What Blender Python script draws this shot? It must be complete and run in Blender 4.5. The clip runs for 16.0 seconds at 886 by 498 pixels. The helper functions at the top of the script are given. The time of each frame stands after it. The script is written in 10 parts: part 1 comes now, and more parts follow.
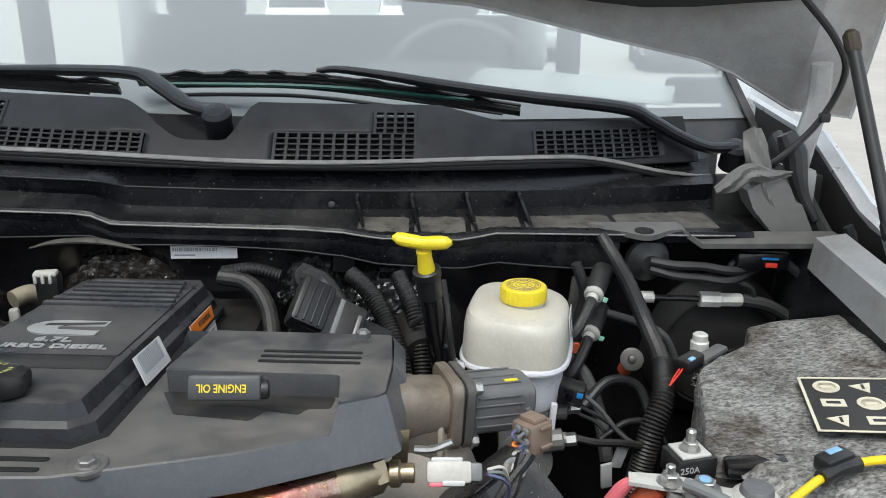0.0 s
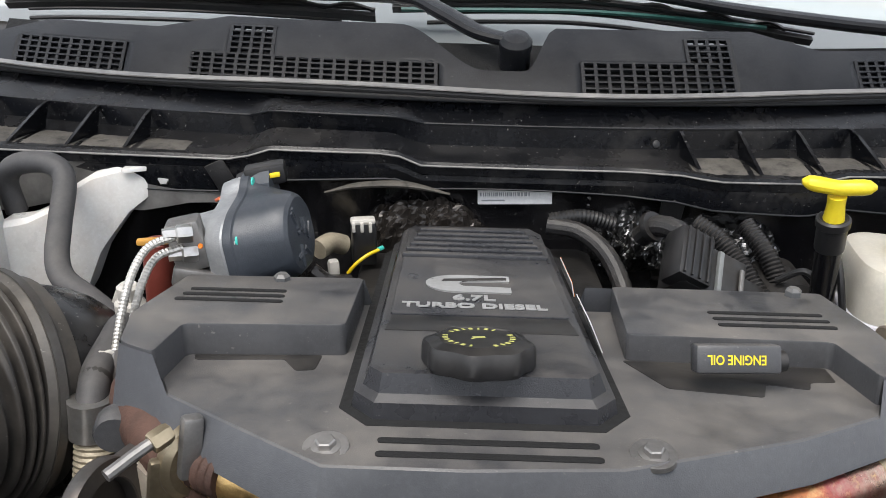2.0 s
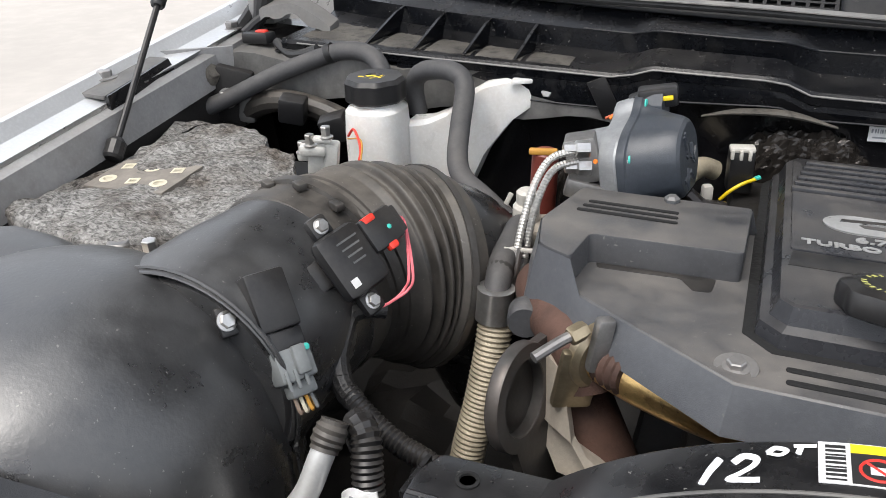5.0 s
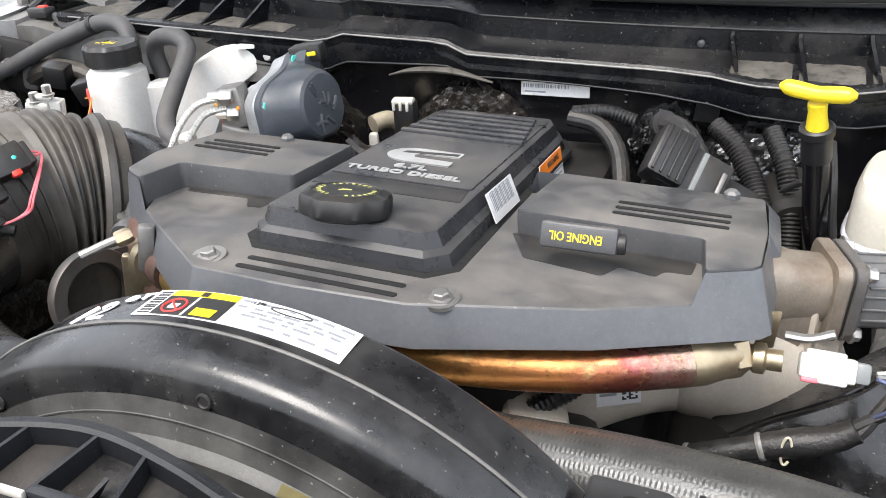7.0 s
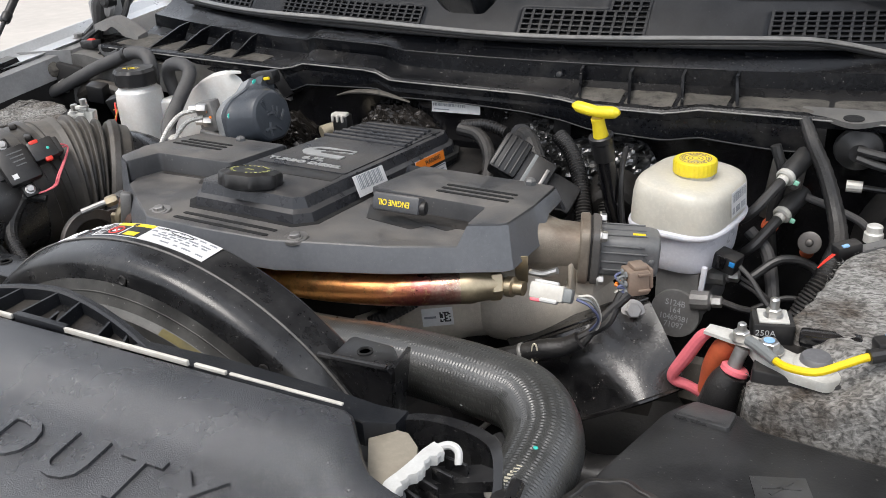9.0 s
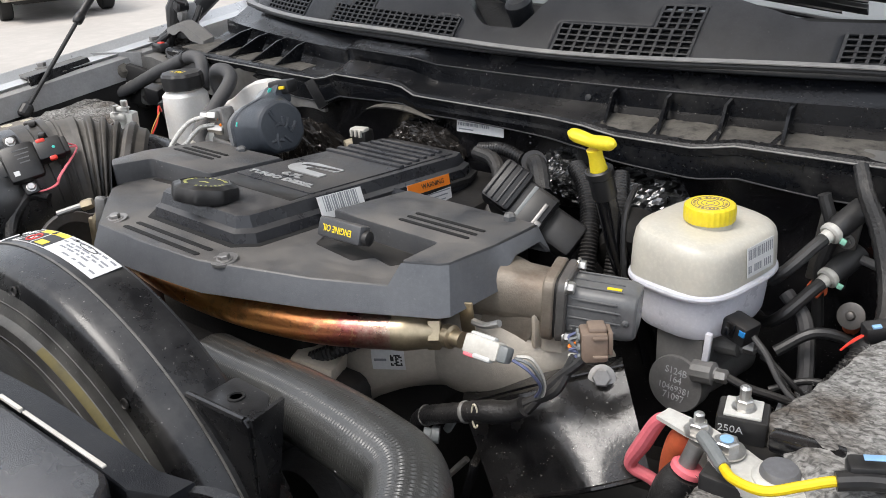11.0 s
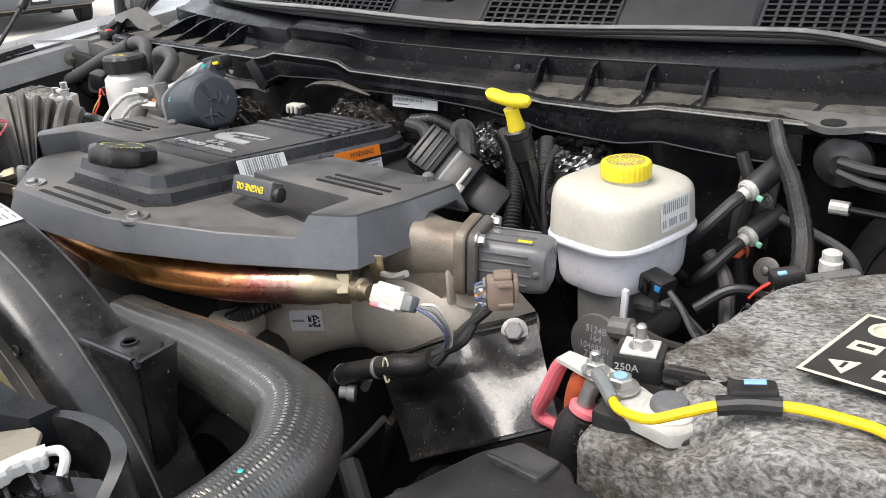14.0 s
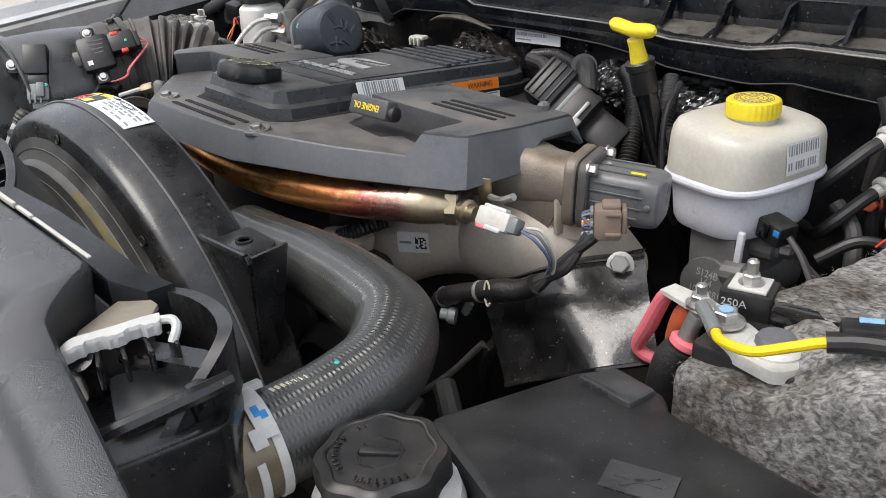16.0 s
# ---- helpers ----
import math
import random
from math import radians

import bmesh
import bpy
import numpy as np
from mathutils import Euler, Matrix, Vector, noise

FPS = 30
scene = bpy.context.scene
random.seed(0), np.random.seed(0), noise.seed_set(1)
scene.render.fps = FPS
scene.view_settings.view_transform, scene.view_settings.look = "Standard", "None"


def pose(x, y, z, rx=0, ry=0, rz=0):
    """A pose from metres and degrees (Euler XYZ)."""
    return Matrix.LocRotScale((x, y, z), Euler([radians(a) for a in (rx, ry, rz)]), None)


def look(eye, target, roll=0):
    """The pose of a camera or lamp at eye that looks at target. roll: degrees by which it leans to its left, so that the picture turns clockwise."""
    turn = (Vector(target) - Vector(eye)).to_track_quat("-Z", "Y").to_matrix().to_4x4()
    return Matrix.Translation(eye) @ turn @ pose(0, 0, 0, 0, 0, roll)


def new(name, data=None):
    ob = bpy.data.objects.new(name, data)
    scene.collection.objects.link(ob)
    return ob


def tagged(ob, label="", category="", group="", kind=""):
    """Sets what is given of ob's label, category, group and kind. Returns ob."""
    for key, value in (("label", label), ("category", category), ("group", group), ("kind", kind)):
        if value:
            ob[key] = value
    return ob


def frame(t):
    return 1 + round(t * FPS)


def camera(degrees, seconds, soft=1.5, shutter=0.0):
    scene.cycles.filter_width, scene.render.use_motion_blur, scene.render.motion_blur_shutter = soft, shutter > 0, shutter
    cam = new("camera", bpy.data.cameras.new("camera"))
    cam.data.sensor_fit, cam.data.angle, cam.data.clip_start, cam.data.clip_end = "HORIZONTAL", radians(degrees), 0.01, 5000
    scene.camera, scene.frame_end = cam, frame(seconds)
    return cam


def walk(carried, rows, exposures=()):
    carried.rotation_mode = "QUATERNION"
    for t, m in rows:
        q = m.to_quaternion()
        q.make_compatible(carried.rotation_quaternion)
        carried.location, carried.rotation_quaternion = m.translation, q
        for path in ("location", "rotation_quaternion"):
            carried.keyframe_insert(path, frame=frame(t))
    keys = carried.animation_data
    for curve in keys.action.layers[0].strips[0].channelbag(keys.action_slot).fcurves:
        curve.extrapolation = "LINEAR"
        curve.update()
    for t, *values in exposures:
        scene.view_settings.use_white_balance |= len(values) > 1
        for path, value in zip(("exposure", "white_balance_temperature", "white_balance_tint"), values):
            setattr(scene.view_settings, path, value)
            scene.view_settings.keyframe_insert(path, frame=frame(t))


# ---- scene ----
cam = camera(56.9, 16.0, 0.9)
METRES, EYE, TILT, LEAN, TURN = 2.5, 1.55, -16.5, 0.0, -1.8
PATH = [
    (0, (0.025, 0.024, 1.565), (0.056, 1.935, 0.977), 0.2),
    (0.5, (-0.109, 0.035, 1.568), (-0.036, 1.939, 0.96), 0.5),
    (1, (-0.205, 0.07, 1.557), (-0.13, 1.967, 0.928), 0.4),
    (1.5, (-0.291, 0.108, 1.547), (-0.232, 1.998, 0.894), 0.0),
    (2, (-0.382, 0.141, 1.53), (-0.404, 2.008, 0.813), -0.1),
    (2.5, (-0.458, 0.158, 1.526), (-0.625, 1.989, 0.738), -0.6),
    (3, (-0.541, 0.164, 1.527), (-0.888, 1.951, 0.699), -1.2),
    (3.2, (-0.565, 0.164, 1.525), (-1.002, 1.917, 0.667), -1.5),
    (5.3, (-0.415, 0.075, 1.563), (-1.103, 1.717, 0.654), -2.5),
    (5.5, (-0.364, 0.081, 1.56), (-1.053, 1.722, 0.649), -2.5),
    (6, (-0.234, 0.099, 1.555), (-0.916, 1.745, 0.646), -2.5),
    (6.5, (-0.121, 0.107, 1.547), (-0.797, 1.752, 0.631), -2.6),
    (7, (-0.028, 0.09, 1.537), (-0.722, 1.727, 0.622), -3.0),
    (7.5, (0.058, 0.055, 1.547), (-0.673, 1.677, 0.632), -3.6),
    (8, (0.144, -0.031, 1.6), (-0.627, 1.581, 0.702), -4.3),
    (8.5, (0.231, -0.136, 1.629), (-0.567, 1.474, 0.75), -3.9),
    (9, (0.338, -0.113, 1.608), (-0.52, 1.479, 0.754), -3.6),
    (9.2, (0.368, -0.065, 1.605), (-0.518, 1.516, 0.759), -3.4),
    (11.3, (0.481, 0.118, 1.566), (-0.743, 1.488, 0.776), -4.3),
    (11.5, (0.478, 0.101, 1.57), (-0.762, 1.459, 0.783), -4.6),
    (12, (0.461, 0.064, 1.573), (-0.741, 1.455, 0.784), -4.5),
    (12.5, (0.435, 0.033, 1.59), (-0.74, 1.447, 0.801), -4.4),
    (13, (0.449, 0.025, 1.572), (-0.699, 1.461, 0.783), -4.1),
    (13.5, (0.51, 0.058, 1.529), (-0.633, 1.503, 0.749), -3.9),
    (14, (0.554, 0.147, 1.502), (-0.609, 1.581, 0.734), -3.8),
    (14.5, (0.535, 0.216, 1.492), (-0.673, 1.612, 0.722), -3.4),
    (15, (0.508, 0.236, 1.493), (-0.76, 1.571, 0.714), -3.1),
    (15.5, (0.507, 0.201, 1.478), (-0.819, 1.453, 0.658), -3.4),
    (16, (0.57, 0.141, 1.467), (-0.78, 1.353, 0.625), -3.5),
]
walk(cam, [(t, look(eye, target, roll)) for t, eye, target, roll in PATH],
     exposures=[(0.0, 0.12, 6250, 5), (0.5, 0.40, 6320, 6), (1.0, 0.39, 6380, 7), (1.5, 0.40, 6430, 8), (2.0, 0.42, 6500, 10), (2.5, 0.92, 6500, 10), (3.0, 1.05, 6500, 10), (5.5, 0.36, 6500, 10), (6.0, 0.47, 6500, 10), (6.5, 0.73, 6500, 10), (7.0, 1.07, 6500, 10), (7.5, 1.02, 6500, 10), (8.0, 0.96, 6500, 10), (8.5, 0.78, 6500, 10), (9.0, 0.32, 6500, 10),
                (11.5, 0.36, 6500, 10), (13.0, 0.40, 6500, 10), (13.5, 0.46, 6550, 10), (14.0, 0.66, 6600, 10), (14.5, 0.66, 6600, 10), (15.0, 0.50, 6600, 10), (15.5, 0.44, 6600, 10), (16.0, 0.26, 6500, 10)])

# ---- light: an overcast day over an open lot ----
world = bpy.data.worlds.new("overcast_sky")
scene.world = world
world.use_nodes = True
wn = world.node_tree.nodes
sky = wn.new("ShaderNodeTexSky")
sky.sky_type = "NISHITA"
sky.sun_disc = False
sky.sun_elevation = radians(64)
sky.sun_rotation = radians(200)
sky.air_density, sky.dust_density, sky.ozone_density = 1.6, 6.0, 1.0
hazy = wn.new("ShaderNodeMix")
hazy.data_type = "RGBA"
hazy.inputs[0].default_value = 0.72
hazy.inputs[7].default_value = (8.3, 8.7, 9.5, 1)
world.node_tree.links.new(sky.outputs[0], hazy.inputs[6])
world.node_tree.links.new(hazy.outputs[2], wn["Background"].inputs[0])
wn["Background"].inputs[1].default_value = 0.14
sun = new("sun", bpy.data.lights.new("sun", "SUN"))
sun.data.energy, sun.data.angle, sun.data.color = 2.1, radians(32), (1.0, 0.97, 0.93)
sun.matrix_world = pose(0, 0, 5, 26, 0, -20)
scene.view_settings.exposure = 0.3

# ---- materials ----
def mat(name, col, rough=0.5, metal=0.0, vary=0.2, scale=25.0, dust=0.0, bump=0.0, bscale=300.0, trans=0.0, sub=0.0,
        coat=0.0, flat=(-0.1, 0.8), speck=0.0, dust_col=(0.30, 0.26, 0.21), stain=None, stain_amt=0.0, stain_scale=6.0, spec=0.5, worn=0.0):
    m = bpy.data.materials.new(name)
    m.use_nodes = True
    nt = m.node_tree
    n, l = nt.nodes, nt.links
    b = n["Principled BSDF"]
    tc = n.new("ShaderNodeTexCoord")

    def noise_at(s, detail=4.0, rgh=0.6):
        t = n.new("ShaderNodeTexNoise")
        t.inputs["Scale"].default_value, t.inputs["Detail"].default_value, t.inputs["Roughness"].default_value = s, detail, rgh
        l.new(tc.outputs["Object"], t.inputs["Vector"])
        return t.outputs["Fac"]

    def ramp(sock, a, c):
        r = n.new("ShaderNodeMapRange")
        r.inputs[1].default_value, r.inputs[2].default_value = a, c
        l.new(sock, r.inputs[0])
        return r.outputs[0]

    def mixed(fac, a, c):
        x = n.new("ShaderNodeMix")
        x.data_type = "RGBA"
        for s, v in ((x.inputs[0], fac), (x.inputs[6], a), (x.inputs[7], c)):
            if isinstance(v, (tuple, float, int)):
                s.default_value = v if not isinstance(v, tuple) else (*v[:3], 1)
            else:
                l.new(v, s)
        return x.outputs[2]

    def times(a, c):
        x = n.new("ShaderNodeMath")
        x.operation = "MULTIPLY"
        for s, v in zip(x.inputs, (a, c)):
            if isinstance(v, float):
                s.default_value = v
            else:
                l.new(v, s)
        return x.outputs[0]

    big, fine = noise_at(scale), noise_at(scale * 9)
    lo = tuple(max(0, c * (1 - vary)) for c in col)
    hi = tuple(min(1, c * (1 + vary)) for c in col)
    colour = mixed(ramp(big, 0.3, 0.7), lo, hi)
    colour = mixed(times(ramp(fine, 0.45, 0.75), 0.25), colour, tuple(min(1, c * 1.5 + 0.01) for c in col))
    if stain:
        colour = mixed(times(ramp(noise_at(stain_scale, 6.0, 0.65), 0.45, 0.68), float(stain_amt)), colour, stain)
    if speck:
        dots = ramp(noise_at(260.0, 2.0, 0.5), 0.70, 0.76)
        smears = times(ramp(noise_at(9.0, 7.0, 0.7), 0.52, 0.70), 0.22)
        colour = mixed(times(dots, float(speck)), colour, (0.26, 0.25, 0.23))
        colour = mixed(times(smears, float(speck)), colour, (0.16, 0.15, 0.135))
    rgh = ramp(big, 0.2, 0.8)
    rr = n.new("ShaderNodeMapRange")
    rr.inputs[3].default_value, rr.inputs[4].default_value = max(0.02, rough - 0.08), min(1, rough + 0.1)
    l.new(rgh, rr.inputs[0])
    rough_out = rr.outputs[0]
    if dust:
        geo = n.new("ShaderNodeNewGeometry")
        sep = n.new("ShaderNodeSeparateXYZ")
        l.new(geo.outputs["Normal"], sep.inputs[0])
        up = ramp(sep.outputs[2], *flat)
        d = times(times(ramp(noise_at(scale * 0.5, 8.0, 0.7), 0.36, 0.66), up), float(dust))
        colour = mixed(d, colour, dust_col)
        x = n.new("ShaderNodeMix")
        l.new(d, x.inputs[0])
        l.new(rough_out, x.inputs[2])
        x.inputs[3].default_value = 0.9
        rough_out = x.outputs[0]
    l.new(colour, b.inputs["Base Color"])
    l.new(rough_out, b.inputs["Roughness"])
    b.inputs["Metallic"].default_value = metal
    b.inputs["Specular IOR Level"].default_value = spec
    b.inputs["Transmission Weight"].default_value = trans
    b.inputs["Coat Weight"].default_value = coat
    b.inputs["Coat Roughness"].default_value = 0.12
    if sub:
        b.inputs["Subsurface Weight"].default_value = sub
        b.inputs["Subsurface Radius"].default_value = (1.0, 0.9, 0.8)
        b.inputs["Subsurface Scale"].default_value = 0.02
    if bump:
        bp = n.new("ShaderNodeBump")
        bp.inputs["Strength"].default_value, bp.inputs["Distance"].default_value = bump, 0.002
        l.new(noise_at(bscale, 3.0), bp.inputs["Height"])
        l.new(bp.outputs[0], b.inputs["Normal"])
    return m


COVER = mat("moulded_dark_plastic", (0.058, 0.059, 0.063), 0.34, speck=0.45, dust=0.55, flat=(0.55, 0.97), bump=0.16, bscale=900, vary=0.14, dust_col=(0.225, 0.205, 0.18))
SCUFFED = mat("scuffed_grey_ring", (0.045, 0.044, 0.043), 0.38, speck=0.8, dust=0.5, vary=0.4, scale=20, bump=0.15, bscale=300, dust_col=(0.15, 0.145, 0.13), stain=(0.012, 0.012, 0.012), stain_amt=0.8, stain_scale=16)
# lighter, bluer copy of the cover plastic: the slope's brighter shading as colour
SKIRT = mat("moulded_plastic_lit_slope", (0.095, 0.100, 0.110), 0.33, speck=0.25, dust=0.15, bump=0.14, bscale=900, vary=0.12, dust_col=(0.17, 0.155, 0.135))
CENTRE = mat("black_satin_centre_plastic", (0.026, 0.027, 0.031), 0.27, speck=0.2, dust=0.5, flat=(0.7, 0.98), bump=0.16, bscale=900, vary=0.15, dust_col=(0.155, 0.142, 0.126))
SILT = mat("dried_yellow_silt", (0.085, 0.068, 0.018), 0.7, vary=0.5, scale=30)
HOSE = mat("woven_rubber_hose", (0.036, 0.036, 0.034), 0.32, dust=0.14, bump=0.25, bscale=420, vary=0.25, spec=1.0, dust_col=(0.12, 0.11, 0.095), flat=(0.2, 1.0))
LID = mat("black_box_lid", (0.010, 0.010, 0.011), 0.34, spec=0.6, speck=0.4, dust=0.18, bump=0.12, bscale=300, vary=0.3, scale=14, dust_col=(0.12, 0.12, 0.12))
DUCT = mat("scuffed_black_duct", (0.026, 0.026, 0.027), 0.27, spec=1.0, speck=0.6, dust=0.34, bump=0.12, bscale=300, vary=0.3, scale=14, dust_col=(0.14, 0.14, 0.14))
EMBLEM = mat("satin_silver_plastic", (0.46, 0.46, 0.455), 0.32, 0.35, vary=0.12)
PALEYELLOW = mat("faded_yellow_print", (0.50, 0.50, 0.16), 0.5, vary=0.15)
ALUPIPE = mat("dull_aluminium_pipe", (0.58, 0.58, 0.57), 0.38, 0.45, vary=0.12)
SHROUD = mat("satin_black_plastic", (0.007, 0.007, 0.008), 0.25, speck=0.55, dust=0.16, coat=0.15, bump=0.06, bscale=500, vary=0.3, dust_col=(0.13, 0.125, 0.12), stain=(0.045, 0.045, 0.045), stain_amt=0.35, stain_scale=18)
TEXTURED = mat("pebbled_black_plastic", (0.021, 0.022, 0.026), 0.25, speck=0.3, dust=0.06, spec=1.0, bump=0.5, bscale=1000, vary=0.3, scale=11, dust_col=(0.16, 0.155, 0.15))
COWL = mat("faded_black_plastic", (0.008, 0.009, 0.0115), 0.38, spec=0.36, speck=0.2, dust=0.08, bump=0.25, bscale=900, vary=0.25, dust_col=(0.16, 0.15, 0.14))
DUSTY = mat("dusty_black_panel", (0.010, 0.0105, 0.0115), 0.24, speck=0.3, dust_col=(0.15, 0.13, 0.11), flat=(0.75, 0.99), dust=0.40, spec=0.22, bump=0.2, bscale=300, vary=0.3, scale=16)
SHIELD = mat("scratched_gloss_black", (0.006, 0.006, 0.007), 0.23, speck=0.8, dust=0.05, bump=0.35, bscale=90, vary=0.4, coat=0.3, stain=(0.03, 0.03, 0.03), stain_amt=0.5, stain_scale=24)
BLACKPAINT = mat("black_painted_metal", (0.0050, 0.0050, 0.0062), 0.17, speck=0.35, dust=0.08, bump=0.12, bscale=160, vary=0.3, coat=0.2)
DEEP = mat("grimy_dark_metal", (0.012, 0.011, 0.0105), 0.6, dust=0.10, vary=0.4, bump=0.3, bscale=150, dust_col=(0.10, 0.08, 0.06))
RUBBER = mat("black_rubber", (0.024, 0.024, 0.025), 0.42, dust=0.14, bump=0.15, bscale=400, vary=0.2, dust_col=(0.15, 0.14, 0.12))
GREYRUBBER = mat("weathered_grey_rubber_hose", (0.055, 0.055, 0.058), 0.6, dust=0.15, bump=0.15, bscale=500, vary=0.2)
BELLOWS = mat("dusty_rubber_bellows", (0.046, 0.042, 0.038), 0.42, dust=0.55, speck=0.5, vary=0.45, scale=18, dust_col=(0.19, 0.165, 0.135), stain=(0.015, 0.014, 0.013), stain_amt=0.5, stain_scale=14)
TROUGH = mat("black_trough_plastic", (0.0050, 0.0056, 0.0072), 0.19, speck=0.6, dust=0.22, flat=(0.75, 0.99), spec=0.25, bump=0.12, bscale=300, vary=0.3, scale=16, dust_col=(0.11, 0.10, 0.09))
DUSTBED = mat("settled_road_dust", (0.105, 0.096, 0.082), 0.8, vary=0.5, scale=30, bump=0.5, bscale=400, stain=(0.02, 0.018, 0.016), stain_amt=0.9, stain_scale=60)
DUSTYGREY = mat("dusty_grey_sheet", (0.13, 0.128, 0.124), 0.45, 0.1, vary=0.3, dust=0.4, dust_col=(0.20, 0.18, 0.15), stain=(0.03, 0.028, 0.026), stain_amt=0.6, stain_scale=9)
GREYCAST2 = mat("bright_grey_casting", (0.30, 0.31, 0.32), 0.45, 0.4, vary=0.2, bump=0.2, bscale=500)
BRAID = mat("braided_steel", (0.60, 0.58, 0.54), 0.4, 0.7, vary=0.25, scale=120)
DARKRED = mat("dark_red_body", (0.16, 0.035, 0.025), 0.4, vary=0.2)
BRASSORANGE = mat("dull_orange_clip", (0.55, 0.28, 0.05), 0.5, vary=0.2)
WORNSTICKER = mat("worn_brown_sticker", (0.20, 0.18, 0.155), 0.7, vary=0.3, scale=30)
LOOM = mat("split_loom_black", (0.012, 0.012, 0.013), 0.35, vary=0.3, dust=0.12)
TAPE = mat("cloth_harness_tape", (0.013, 0.013, 0.014), 0.42, dust=0.14, speck=0.4, bump=0.5, bscale=260, vary=0.35)
CAST = mat("cast_aluminium", (0.50, 0.45, 0.38), 0.45, 0.25, vary=0.10, bump=0.25, bscale=800, stain=(0.34, 0.27, 0.19), stain_amt=0.4, stain_scale=9)
EGRCAST = mat("grimy_cast_aluminium", (0.25, 0.215, 0.175), 0.5, 0.4, vary=0.25, bump=0.3, bscale=500, stain=(0.13, 0.075, 0.045), stain_amt=0.8, stain_scale=10)
GREYPL = mat("smoked_grey_plastic", (0.085, 0.09, 0.095), 0.34, vary=0.2, dust=0.25)
ACTUATOR = mat("slate_grey_housing", (0.040, 0.047, 0.058), 0.36, vary=0.15, dust=0.1, bump=0.2, bscale=700)
MASTERCAST = mat("grey_cast_cylinder", (0.19, 0.185, 0.18), 0.45, 0.3, vary=0.15, bump=0.2, bscale=500)
GREYCAST = mat("dark_grey_cast_metal", (0.12, 0.115, 0.11), 0.45, 0.3, vary=0.2, bump=0.25, bscale=500, stain=(0.16, 0.11, 0.08), stain_amt=0.5, stain_scale=14)
GREYACT = mat("smoked_actuator_plastic", (0.12, 0.122, 0.125), 0.30, vary=0.2, dust=0.35, dust_col=(0.17, 0.16, 0.145))
ZINCCAST = mat("pale_cast_zinc", (0.62, 0.61, 0.57), 0.45, 0.25, vary=0.12, stain=(0.42, 0.39, 0.34), stain_amt=0.4, stain_scale=40)
LEAD = mat("dull_lead", (0.22, 0.22, 0.23), 0.5, 0.6, vary=0.2)
BLUEWASH = mat("pale_blue_paint", (0.25, 0.45, 0.70), 0.5, vary=0.15)
BLUEWIRE = mat("slate_blue_wire", (0.11, 0.125, 0.22), 0.4, vary=0.2)
GREENTAG = mat("pale_green_tag", (0.25, 0.55, 0.42), 0.5, vary=0.1)
GREYPRINT = mat("pale_grey_stamp", (0.42, 0.42, 0.43), 0.55, vary=0.1)
DARKSTEEL = mat("dark_forged_steel", (0.10, 0.095, 0.09), 0.45, 0.6, vary=0.25, stain=(0.09, 0.06, 0.045), stain_amt=0.4, stain_scale=20)
CLAMPBROWN = mat("bronzed_spring_steel", (0.20, 0.165, 0.12), 0.4, 0.6, vary=0.2)
TANBACK = mat("tan_foam_backing", (0.27, 0.24, 0.19), 0.8, vary=0.25, stain=(0.14, 0.12, 0.10), stain_amt=0.5, stain_scale=25)
STEEL = mat("zinc_plated_steel", (0.55, 0.54, 0.52), 0.32, 0.9, vary=0.15, stain=(0.3, 0.25, 0.2), stain_amt=0.3, stain_scale=60)
DULLSTEEL = mat("dull_steel", (0.30, 0.29, 0.28), 0.5, 0.85, vary=0.3)
TANMETAL = mat("tan_braided_sleeve", (0.40, 0.35, 0.26), 0.5, 0.3, vary=0.25, scale=40, bump=0.4, bscale=500)
BRASSY = mat("yellowed_steel_fitting", (0.45, 0.37, 0.25), 0.35, 0.85, vary=0.2)
DARKBRONZE = mat("dark_bronze_joint", (0.045, 0.034, 0.024), 0.5, 0.4, vary=0.3)
RUST = mat("rusty_iron", (0.085, 0.046, 0.034), 0.75, 0.2, vary=0.4, bump=0.4, bscale=250)
YELLOW = mat("yellow_plastic", (0.78, 0.61, 0.025), 0.36, vary=0.08, stain=(0.4, 0.28, 0.03), stain_amt=0.15, stain_scale=40)
YELLOWWIRE = mat("yellow_wire", (0.80, 0.56, 0.01), 0.4, vary=0.1)
MILKY = mat("milky_white_plastic", (0.64, 0.635, 0.68), 0.30, vary=0.04, sub=0.35, stain=(0.66, 0.64, 0.66), stain_amt=0.25, stain_scale=9)
MILKY2 = mat("translucent_tank_plastic", (0.74, 0.73, 0.70), 0.30, vary=0.04, sub=0.4, stain=(0.44, 0.34, 0.27), stain_amt=0.25, stain_scale=10)
FLUIDTOP = mat("yellowed_reservoir_plastic", (0.53, 0.505, 0.44), 0.33, vary=0.08, sub=0.3, stain=(0.54, 0.49, 0.41), stain_amt=0.5, stain_scale=12)
WHITEPL = mat("white_plastic", (0.52, 0.52, 0.505), 0.4, vary=0.08, stain=(0.36, 0.34, 0.30), stain_amt=0.3, stain_scale=60)
CLOUDY = mat("off_white_connector", (0.52, 0.50, 0.455), 0.45, vary=0.1, stain=(0.35, 0.3, 0.24), stain_amt=0.3, stain_scale=40)
PAPER = mat("white_label", (0.66, 0.66, 0.66), 0.35, vary=0.04, stain=(0.5, 0.48, 0.44), stain_amt=0.2, stain_scale=30)
INK = mat("black_print", (0.02, 0.02, 0.02), 0.5, vary=0.05)
GREYINK = mat("grey_print", (0.22, 0.23, 0.25), 0.5, vary=0.05)
LBLYELLOW = mat("yellow_print", (0.85, 0.62, 0.02), 0.4, vary=0.03)
LBLORANGE = mat("orange_print", (0.85, 0.22, 0.02), 0.4, vary=0.03)
LBLRED = mat("red_print", (0.65, 0.04, 0.03), 0.4, vary=0.05)
